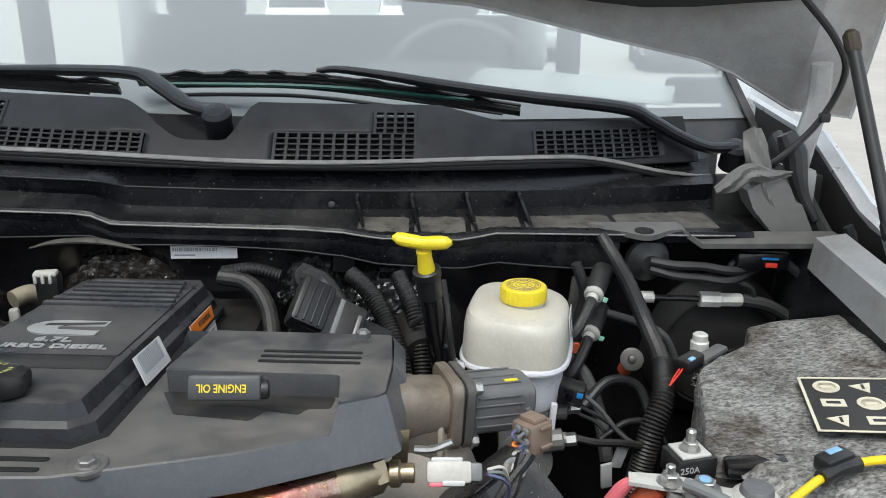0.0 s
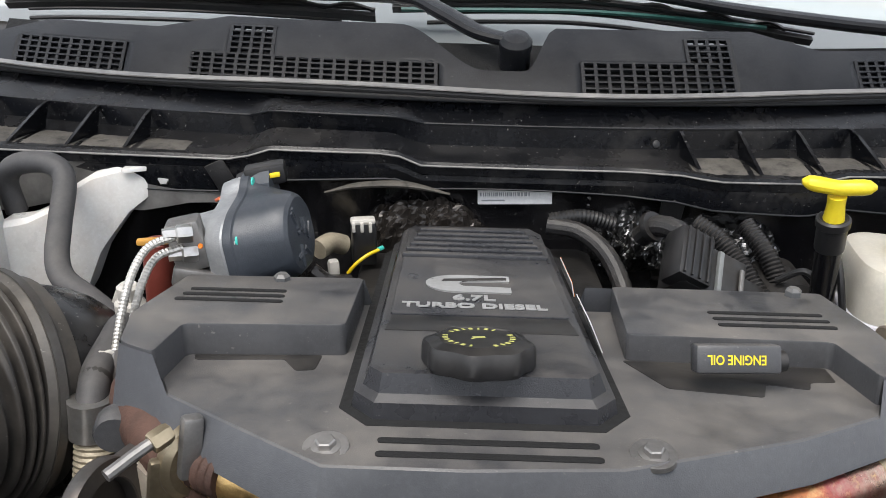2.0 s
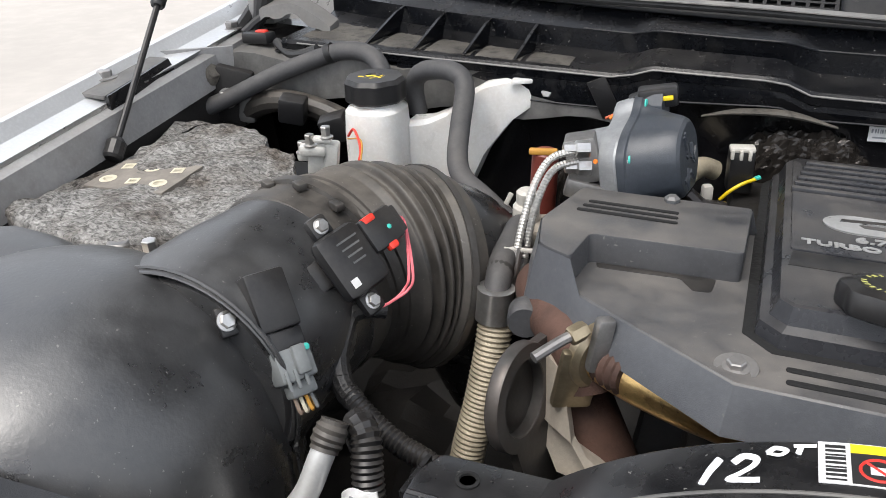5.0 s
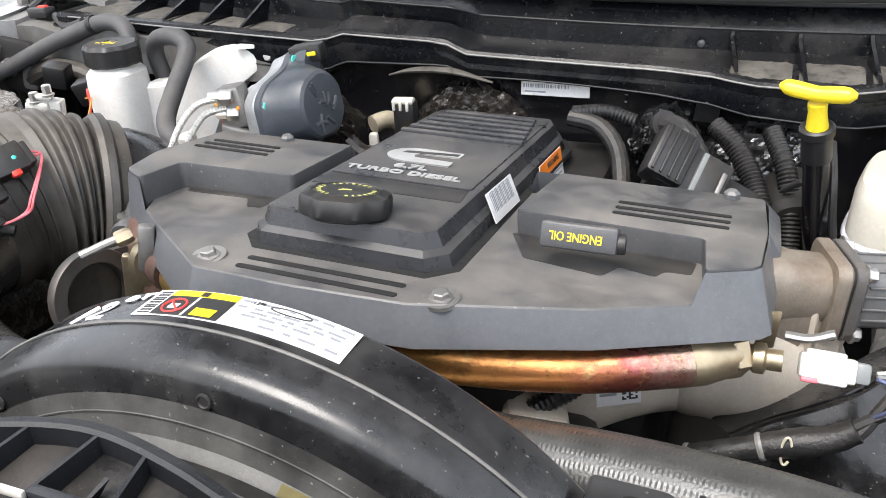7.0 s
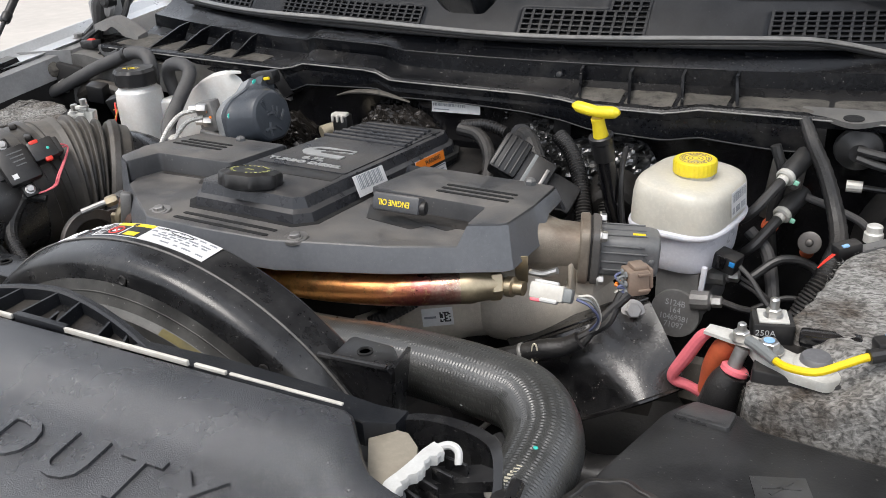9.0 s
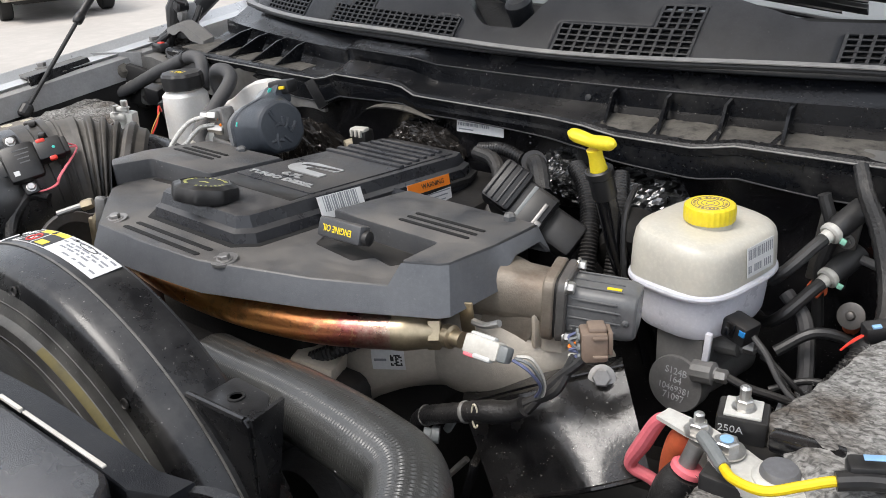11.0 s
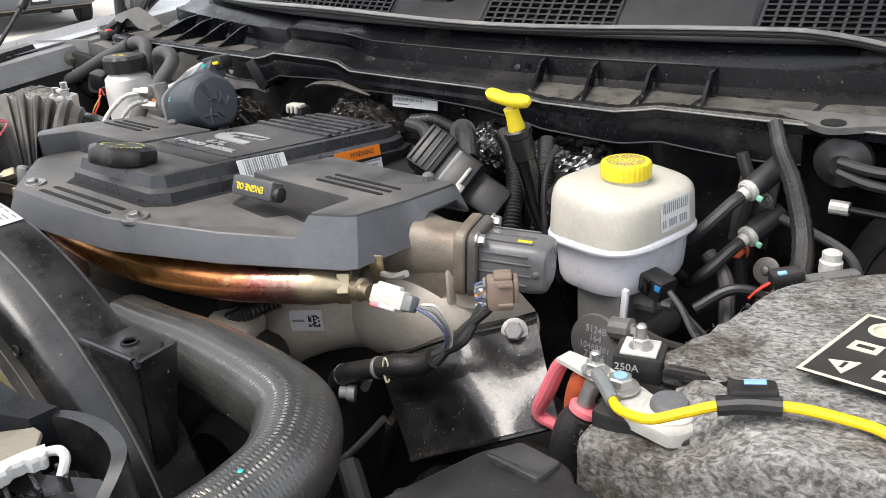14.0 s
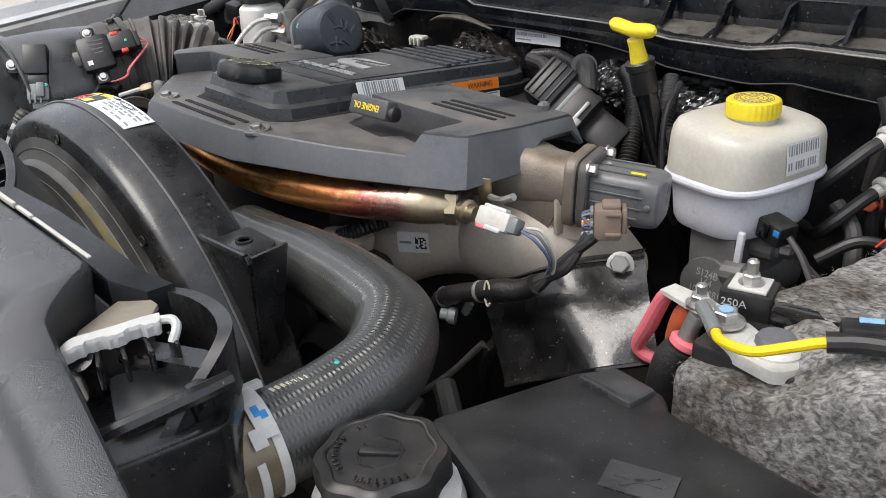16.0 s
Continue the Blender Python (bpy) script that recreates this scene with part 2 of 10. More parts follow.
BEIGEPRINT = mat("cream_print", (0.62, 0.57, 0.44), 0.55, vary=0.1)
PAINTPEN = mat("white_paint_pen", (0.82, 0.84, 0.86), 0.45, vary=0.08)
REDPINK = mat("faded_red_insulation", (0.72, 0.16, 0.19), 0.5, vary=0.12)
ORANGERED = mat("rusty_orange_boot", (0.48, 0.10, 0.04), 0.5, vary=0.2)
REDCLIP = mat("red_lock_tab", (0.75, 0.05, 0.03), 0.4, vary=0.1)
TEAL = mat("teal_paint_dot", (0.05, 0.50, 0.42), 0.5, vary=0.1)
BLUEINK = mat("blue_marker", (0.02, 0.22, 0.55), 0.5, vary=0.1)
BROWNPL = mat("brown_connector_plastic", (0.20, 0.145, 0.11), 0.45, vary=0.15, dust=0.25)
GREYCONN = mat("grey_connector_plastic", (0.17, 0.18, 0.18), 0.4, vary=0.12)
BLACKCONN = mat("black_connector_plastic", (0.012, 0.012, 0.013), 0.38, vary=0.2, dust=0.1)
SILVER = mat("silver_car_paint", (0.56, 0.57, 0.58), 0.3, 0.35, vary=0.05, coat=0.6, dust=0.12, dust_col=(0.45, 0.42, 0.38))
HOODIN = mat("dusty_silver_inner_panel", (0.33, 0.33, 0.33), 0.42, 0.2, vary=0.12, dust=0.2, stain=(0.16, 0.14, 0.12), stain_amt=0.5, stain_scale=8)
# near-black for the hood liner, and for shade painted in gaps, slots and openings
LINER_SHADE = mat("black_liner_and_shade", (0.006, 0.006, 0.006), 0.85, vary=0.35, bump=0.8, bscale=120)
GREYHINGE = mat("grey_moulded_hinge_cover", (0.15, 0.147, 0.142), 0.55, vary=0.15, dust=0.25, stain=(0.10, 0.09, 0.08), stain_amt=0.4, stain_scale=14)
FOIL = mat("crinkled_foil_wrap", (0.20, 0.20, 0.20), 0.30, 1.0, vary=0.3, scale=60, bump=1.0, bscale=70)
BLACKFOIL = mat("black_tape_wrap", (0.030, 0.026, 0.023), 0.17, 0.35, vary=0.4, bump=0.8, bscale=90)
SEALGREY = mat("pale_edge_rubber", (0.17, 0.167, 0.16), 0.36, vary=0.4, dust=0.3, dust_col=(0.40, 0.37, 0.33))
GLASSDARK = mat("dark_glass", (0.02, 0.025, 0.03), 0.06, vary=0.1)
DASH = mat("grey_dashboard_vinyl", (0.10, 0.105, 0.115), 0.6, vary=0.1)
SEATM = mat("grey_seat_cloth", (0.12, 0.125, 0.135), 0.8, vary=0.15)
CONCRETE = mat("pale_concrete_lot", (0.40, 0.37, 0.335), 0.85, vary=0.08, scale=0.5, bump=0.3, bscale=60, stain=(0.33, 0.305, 0.275), stain_amt=0.5, stain_scale=0.35)
TYRE = mat("tyre_rubber", (0.02, 0.02, 0.02), 0.8, vary=0.2)
CARWHITE = mat("white_car_paint", (0.78, 0.78, 0.78), 0.25, vary=0.02, coat=0.6)
CARTAN = mat("champagne_car_paint", (0.40, 0.36, 0.31), 0.3, 0.3, vary=0.04, coat=0.6)
CARGREY = mat("dark_grey_car_paint", (0.10, 0.10, 0.11), 0.3, 0.3, vary=0.04, coat=0.6)


def felt_material():
    m = mat("matted_grey_felt", (0.225, 0.22, 0.21), 0.95, vary=0.35, scale=22, bump=1.0, bscale=230, stain=(0.065, 0.050, 0.038), stain_amt=1.0, stain_scale=10, spec=0.1)
    n, l = m.node_tree.nodes, m.node_tree.links
    b = n["Principled BSDF"]
    tc = n.new("ShaderNodeTexCoord")
    mp = n.new("ShaderNodeMapping")
    mp.inputs["Scale"].default_value = (1, 1.6, 1)
    mp.inputs["Rotation"].default_value = (0.2, 0.1, 0.5)
    t = n.new("ShaderNodeTexNoise")
    t.inputs["Scale"].default_value, t.inputs["Detail"].default_value, t.inputs["Distortion"].default_value = 150, 8, 0.8
    l.new(tc.outputs["Object"], mp.inputs[0])
    l.new(mp.outputs[0], t.inputs["Vector"])
    r = n.new("ShaderNodeMapRange")
    r.inputs[1].default_value, r.inputs[2].default_value, r.inputs[3].default_value, r.inputs[4].default_value = 0.36, 0.66, 0.42, 1.42
    l.new(t.outputs["Fac"], r.inputs[0])
    x = n.new("ShaderNodeMix")
    x.data_type, x.blend_type = "RGBA", "MULTIPLY"
    x.inputs[0].default_value = 1
    old = b.inputs["Base Color"].links[0].from_socket
    l.new(old, x.inputs[6])
    c = n.new("ShaderNodeCombineColor")
    for k in range(3):
        l.new(r.outputs[0], c.inputs[k])
    l.new(c.outputs[0], x.inputs[7])
    l.new(x.outputs[2], b.inputs["Base Color"])
    return m


FELT = felt_material()


def copper_material():
    """Heat-tinted tube: bands of straw, orange and purple under a mottled soot film."""
    m = mat("heat_tinted_tube", (0.45, 0.19, 0.09), 0.30, 0.9, vary=0.3, scale=20, bump=0.25, bscale=200)
    n, l = m.node_tree.nodes, m.node_tree.links
    b = n["Principled BSDF"]
    tc = n.new("ShaderNodeTexCoord")
    sep = n.new("ShaderNodeSeparateXYZ")
    l.new(tc.outputs["Object"], sep.inputs[0])

    def blotch(scale, detail, lo, hi):
        t = n.new("ShaderNodeTexNoise")
        t.inputs["Scale"].default_value, t.inputs["Detail"].default_value, t.inputs["Roughness"].default_value = scale, detail, 0.68
        l.new(tc.outputs["Object"], t.inputs["Vector"])
        r = n.new("ShaderNodeMapRange")
        r.inputs[1].default_value, r.inputs[2].default_value = lo, hi
        l.new(t.outputs["Fac"], r.inputs[0])
        return t.outputs["Fac"], r.outputs[0]

    drift, _ = blotch(30, 8, 0, 1)
    a = n.new("ShaderNodeMath")
    a.operation = "MULTIPLY_ADD"
    l.new(drift, a.inputs[0])
    a.inputs[1].default_value = 0.17
    l.new(sep.outputs[0], a.inputs[2])
    mr = n.new("ShaderNodeMapRange")
    mr.inputs[1].default_value, mr.inputs[2].default_value = -0.24, 0.34
    l.new(a.outputs[0], mr.inputs[0])
    cr = n.new("ShaderNodeValToRGB")
    e = cr.color_ramp.elements
    e[0].position, e[0].color = 0.0, (0.72, 0.55, 0.26, 1)
    e[1].position, e[1].color = 1.0, (0.55, 0.47, 0.36, 1)
    for p, c in ((0.22, (0.66, 0.43, 0.17, 1)), (0.42, (0.72, 0.30, 0.10, 1)), (0.62, (0.90, 0.46, 0.14, 1)), (0.80, (0.80, 0.32, 0.12, 1)), (0.91, (0.46, 0.13, 0.12, 1))):
        k = e.new(p)
        k.color = c
    l.new(mr.outputs[0], cr.inputs[0])
    last = cr.outputs[0]
    for scale, detail, lo, hi, amount, tint in ((48, 8, 0.50, 0.70, 0.60, (0.16, 0.065, 0.03, 1)), (150, 4, 0.60, 0.70, 0.5, (0.08, 0.04, 0.03, 1)), (70, 6, 0.56, 0.70, 0.5, (1.0, 0.72, 0.32, 1))):
        _, mask = blotch(scale, detail, lo, hi)
        k = n.new("ShaderNodeMath")
        k.operation = "MULTIPLY"
        k.inputs[1].default_value = amount
        l.new(mask, k.inputs[0])
        x = n.new("ShaderNodeMix")
        x.data_type = "RGBA"
        l.new(k.outputs[0], x.inputs[0])
        l.new(last, x.inputs[6])
        x.inputs[7].default_value = tint
        last = x.outputs[2]
    l.new(last, b.inputs["Base Color"])
    return m


COPPER = copper_material()


def glass_material():
    m = bpy.data.materials.new("windscreen_glass")
    m.use_nodes = True
    n, l = m.node_tree.nodes, m.node_tree.links
    n.clear()
    out, tr, gl, mx, fr = (n.new(k) for k in ("ShaderNodeOutputMaterial", "ShaderNodeBsdfTransparent", "ShaderNodeBsdfGlossy", "ShaderNodeMixShader", "ShaderNodeFresnel"))
    tr.inputs[0].default_value = (0.80, 0.88, 0.86, 1)
    gl.inputs["Roughness"].default_value = 0.02
    fr.inputs[0].default_value = 1.9
    l.new(fr.outputs[0], mx.inputs[0])
    l.new(tr.outputs[0], mx.inputs[1])
    l.new(gl.outputs[0], mx.inputs[2])
    # pale diffuse veil: reflected sky and dust put into the pane's colour
    df, sky_veil = n.new("ShaderNodeBsdfDiffuse"), n.new("ShaderNodeMixShader")
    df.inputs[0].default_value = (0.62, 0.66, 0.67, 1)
    sky_veil.inputs[0].default_value = 0.32
    l.new(mx.outputs[0], sky_veil.inputs[1])
    l.new(df.outputs[0], sky_veil.inputs[2])
    l.new(sky_veil.outputs[0], out.inputs[0])
    return m


GLASS = glass_material()


# ---- mesh tools ----
WHERE = {}


def finish(bm, angle=27):
    bmesh.ops.recalc_face_normals(bm, faces=bm.faces)
    lim = radians(angle)
    for f in bm.faces:
        f.smooth = True
    for e in bm.edges:
        e.smooth = not (len(e.link_faces) == 2 and e.calc_face_angle(0) > lim)
    return bm


def mesh_of(name, bm, material, origin):
    finish(bm)
    bm.transform(Matrix.Translation(-Vector(origin)))
    me = bpy.data.meshes.new(name)
    bm.to_mesh(me)
    bm.free()
    me.materials.append(material)
    return me


def thing(name, base, label, category, group="", kind=""):
    ob = new(name)
    ob.empty_display_size = 0.05
    ob.location = base
    WHERE[ob.name] = Vector(base)
    return tagged(ob, label, category, group, kind)


def part(name, bm, material, parent, label=""):
    o = WHERE[parent.name]
    ob = new(name, mesh_of(name, bm, material, o))
    ob.parent = parent
    WHERE[ob.name] = o
    return tagged(ob, label)


def solo(name, bm, material, label, category, group="", kind=""):
    cs = [v.co for v in bm.verts]
    o = Vector((sum(c.x for c in cs) / len(cs), sum(c.y for c in cs) / len(cs), min(c.z for c in cs)))
    ob = new(name, mesh_of(name, bm, material, o))
    ob.location = o
    WHERE[ob.name] = o
    return tagged(ob, label, category, group, kind)


def join(*bms):
    out = bms[0]
    for b in bms[1:]:
        me = bpy.data.meshes.new("tmp")
        b.to_mesh(me)
        b.free()
        out.from_mesh(me)
        bpy.data.meshes.remove(me)
    return out


def loft(rings, cap=True, closed=True):
    bm = bmesh.new()
    vs = [[bm.verts.new(p) for p in r] for r in rings]
    n = len(vs[0])
    for a, b in zip(vs, vs[1:]):
        for i in range(n if closed else n - 1):
            j = (i + 1) % n
            bm.faces.new((a[i], a[j], b[j], b[i]))
    if cap:
        bm.faces.new(vs[0])
        bm.faces.new(vs[-1])
    return bm


def rbox(c, s, bev=0.004, rot=(0, 0, 0), seg=2):
    bm = bmesh.new()
    bmesh.ops.create_cube(bm, size=1)
    bm.transform(Matrix.Diagonal((*s, 1)))
    if bev:
        bmesh.ops.bevel(bm, geom=bm.edges[:], offset=min(bev, min(s) * 0.45), segments=seg, affect="EDGES", profile=0.5)
    bm.transform(pose(*c, *rot))
    return bm


def frame_of(d):
    return Vector(d).to_track_quat("Z", "Y").to_matrix()


def lathe(profile, base, axis, n=24, lobes=0, lobe=0.0):
    """profile: (radius, height) along axis from base."""
    m = frame_of(axis)
    rings = []
    for r, h in profile:
        ring = []
        for i in range(n):
            a = 2 * math.pi * i / n
            q = r * (1 + lobe * math.cos(lobes * a)) if lobes else r
            ring.append(Vector(base) + m @ Vector((q * math.cos(a), q * math.sin(a), h)))
        rings.append(ring)
    return loft(rings)


def spline(pts, per=6):
    p = [Vector(q) for q in pts]
    p = [p[0] * 2 - p[1]] + p + [p[-1] * 2 - p[-2]]
    out = []
    for a, b, c, d in zip(p, p[1:], p[2:], p[3:]):
        for k in range(per):
            t = k / per
            out.append(0.5 * (2 * b + (c - a) * t + (2 * a - 5 * b + 4 * c - d) * t * t + (3 * b - a - 3 * c + d) * t**3))
    out.append(p[-2])
    return out


def resample(pts, step):
    out, left = [pts[0]], step
    for a, b in zip(pts, pts[1:]):
        d = (b - a).length
        while d >= left:
            a = a + (b - a) * (left / d)
            out.append(a)
            d = (b - a).length
            left = step
        left -= d
    return out


def tube(pts, r, n=12, per=6, step=0.0, ribs=0.0, flat=1.0, straight=False, weave=0.0):
    """A swept round section. r: radius or list of radii along it. ribs: depth of corrugation; weave: of a staggered one."""
    p = [Vector(q) for q in pts] if straight else spline(pts, per)
    if step:
        p = resample(p, step)
    rs = r if isinstance(r, (list, tuple)) else [r]
    up = Vector((0.03, 0.05, 1))
    rings = []
    for i, q in enumerate(p):
        d = (p[min(i + 1, len(p) - 1)] - p[max(i - 1, 0)]).normalized()
        side = d.cross(up)
        if side.length < 0.05:
            side = d.cross(Vector((1, 0, 0)))
        side.normalize()
        up2 = side.cross(d).normalized()
        up = up2
        s = i / max(1, len(p) - 1) * (len(rs) - 1)
        k = min(int(s), len(rs) - 2) if len(rs) > 1 else 0
        rad = rs[0] if len(rs) == 1 else rs[k] + (rs[k + 1] - rs[k]) * (s - k)
        if ribs and i % 2:
            rad -= ribs
        ring = []
        for j in range(n):
            a = 2 * math.pi * j / n
            k = rad - (weave if weave and (i + j // 3) % 2 else 0.0)
            ring.append(q + (side * math.cos(a) + up2 * math.sin(a) * flat) * k)
        rings.append(ring)
    return loft(rings)


def loom_tube(pts, r, n=10):
    return tube(pts, r, n=n, step=0.0024, ribs=r * 0.13)


def inset(poly, d):
    """A plan outline moved inwards by d (counter-clockwise points)."""
    out = []
    m = len(poly)
    for i in range(m):
        a, b, c = (Vector(poly[k % m][:2]) for k in (i - 1, i, i + 1))
        n1 = Vector((-(b - a).y, (b - a).x)).normalized()
        n2 = Vector((-(c - b).y, (c - b).x)).normalized()
        h = (n1 + n2)
        h = h / max(0.35, h.length_squared / 2) if h.length else n1
        out.append((b.x + h.x * d, b.y + h.y * d))
    return out


def rounded(poly, r, seg=4):
    """Rounds the corners of a plan outline."""
    out = []
    m = len(poly)
    for i in range(m):
        a, b, c = (Vector(poly[k % m][:2]) for k in (i - 1, i, i + 1))
        k = min(r, (a - b).length * 0.45, (c - b).length * 0.45)
        p, q = b + (a - b).normalized() * k, b + (c - b).normalized() * k
        for s in range(seg + 1):
            t = s / seg
            v = p * (1 - t) ** 2 + b * 2 * t * (1 - t) + q * t * t
            out.append((v.x, v.y))
    return out


def slab(poly, z0, z1, bev=0.003, slope=None):
    """A plan outline raised from z0 to z1 with a bevelled top edge; slope(x, y) is added to every height."""
    f = slope or (lambda x, y: 0.0)
    rings = [[(x, y, z0 + f(x, y)) for x, y in poly], [(x, y, z1 - bev + f(x, y)) for x, y in poly]]
    for k, dz in ((0.3, 0.3), (1.0, 0.0)):
        rings.append([(x, y, z1 - bev * dz + f(x, y)) for x, y in inset(poly, bev * k)])
    return loft(rings)


def rect(x0, y0, x1, y1):
    return [(x0, y0), (x1, y0), (x1, y1), (x0, y1)]


def plate(m, w, h, t=0.0008):
    """A thin plate w x h lying in the pose m's own plane, raised t along its normal."""
    bm = bmesh.new()
    bmesh.ops.create_cube(bm, size=1)
    bm.transform(m @ Matrix.Translation((0, 0, t / 2)) @ Matrix.Diagonal((w, h, t, 1)))
    return bm


def text(s, size, depth, m, align="CENTER", bold=0.0):
    cu = bpy.data.curves.new("lettering", "FONT")
    cu.body, cu.size, cu.extrude, cu.align_x, cu.align_y = s, 1.0, depth / size, align, "CENTER"
    cu.resolution_u, cu.offset = 3, bold / size
    ob = bpy.data.objects.new("lettering", cu)
    scene.collection.objects.link(ob)
    me = bpy.data.meshes.new_from_object(ob.evaluated_get(bpy.context.evaluated_depsgraph_get()))
    bm = bmesh.new()
    bm.from_mesh(me)
    bmesh.ops.remove_doubles(bm, verts=bm.verts, dist=1e-5)
    bm.transform(m @ Matrix.Diagonal((size, size, size, 1)))
    scene.collection.objects.unlink(ob)
    bpy.data.objects.remove(ob)
    bpy.data.curves.remove(cu)
    bpy.data.meshes.remove(me)
    return bm


def plane_pose(o, right, up):
    """A pose at o whose x runs along right and whose z is the normal of the plane of right and up."""
    x = Vector(right).normalized()
    z = x.cross(Vector(up)).normalized()
    y = z.cross(x)
    m = Matrix((x, y, z)).transposed().to_4x4()
    m.translation = o
    return m


def bolt(base, axis, r=0.008, h=0.006, washer=0.0):
    bm = lathe([(r * 0.96, 0), (r, 0.001), (r, h - 0.001), (r * 0.85, h)], base, axis, n=6)
    if washer:
        bm = join(bm, lathe([(washer, -0.0015), (washer, 0.0005), (r * 0.9, 0.0012)], base, axis, n=18))
    return bm


# ---- the lot ----
def build_ground():
    bm = bmesh.new()
    bmesh.ops.create_grid(bm, x_segments=40, y_segments=40, size=400)
    solo("ground", bm, CONCRETE, "pale weathered concrete parking lot", "ground", kind="structure")


build_ground()

MID = -0.335                       # the truck's middle line


def bow(x, k=0.27):
    return k * (x - MID) ** 2


def fall(x):
    return -0.030 * (x - MID)


# ---- engine bay shell ----
def build_firewall():
    wall = thing("wall_firewall", (MID, 1.18, 0.55), "black painted steel firewall behind the engine", "wall", kind="structure")
    rings = []
    for i in range(41):
        x = -1.30 + 1.90 * i / 40
        y = 1.160 + 0.35 * bow(x)
        dz = fall(x)
        rings.append([(x, y, 0.45), (x, y, 1.10), (x, y + 0.002, 1.20 + dz), (x, y - 0.002, 1.238 + dz), (x, y + 0.025, 1.262 + dz), (x, y + 0.06, 1.262 + dz), (x, y + 0.06, 0.45)])
    part("panel", loft(rings), BLACKPAINT, wall)
    # round pressing and seam above the turbo
    part("seam", tube([(-0.75, 1.160, 1.225), (-0.68, 1.152, 1.205), (-0.62, 1.150, 1.232), (-0.50, 1.150, 1.250), (-0.44, 1.152, 1.236), (-0.2, 1.150, 1.228), (0.05, 1.150, 1.215), (0.25, 1.158, 1.222)], 0.0035, n=6), BLACKPAINT, wall)
    for x, z in ((-0.205, 1.232), (-0.205, 1.222), (-0.205, 1.211), (-0.205, 1.201)):
        part("stud", lathe([(0.003, 0), (0.003, 0.003), (0.001, 0.004)], (x, 1.157, z), (0, -1, 0), n=8), BLACKPAINT, wall)
    lab = thing("data_label", (-0.301, 1.150, 1.20), "white printed data label stuck on the black firewall", "label")
    m = plane_pose((-0.301, 1.1545, 1.2175), (1, -0.02, 0.012), (0, 0.12, 1))
    part("sticker", plate(m, 0.096, 0.027, 0.0012), PAPER, lab)
    rng = random.Random(4)
    for w, y in ((0.052, 0.0075), (0.064, -0.0005)):
        x = -0.044
        while x < -0.044 + w:
            k = rng.uniform(0.0008, 0.0022)
            part("print_bar", plate(m @ Matrix.Translation((x, y, 0.0012)), k, 0.005, 0.0003), GREYINK, lab)
            x += k + rng.uniform(0.0007, 0.0018)
    part("print_bar", plate(m @ Matrix.Translation((0.036, 0.0075, 0.0012)), 0.013, 0.004, 0.0003), GREYINK, lab)
    part("print_bar", plate(m @ Matrix.Translation((-0.028, -0.0085, 0.0012)), 0.03, 0.002, 0.0003), GREYINK, lab)


build_firewall()


def trough_profile(x):
    """Cross-section of the black drain trough under the cowl lip at x."""
    b, dz = bow(x), fall(x)

    def lump(a, c, w=0.02):
        return max(0.0, min(1.0, (x - a) / w)) * max(0.0, min(1.0, (c - x) / w))

    up = lump(-0.650, -0.420, 0.035)
    ends = 1.0 - lump(-0.72, 0.14, 0.06)
    lipy, lipz = 1.135 + 0.18 * b - 0.010 * lump(-0.16, 0.12, 0.05), 1.252 + dz + 0.014 * up - 0.008 * lump(-0.10, 0.12, 0.05)
    floor = 1.262 + dz + 0.024 * up - 0.002 * ends
    return [(x, 1.222 + b, 1.326 + dz), (x, 1.214 + b, 1.318 + dz), (x, 1.200 + 0.9 * b - 0.014 * up, 1.303 + dz + 0.012 * up), (x, 1.190 + 0.8 * b - 0.022 * up, 1.298 + dz + 0.012 * up),
            (x, 1.188 + 0.8 * b - 0.012 * up, 1.272 + dz + 0.014 * up), (x, 1.176 + 0.7 * b - 0.006 * up, floor + 0.004), (x, lipy + 0.012, lipz + 0.010), (x, lipy + 0.002, lipz + 0.010),
            (x, lipy - 0.002, lipz + 0.004), (x, lipy, lipz - 0.006), (x, lipy + 0.05, lipz - 0.010), (x, 1.235 + b, 1.245 + dz)]


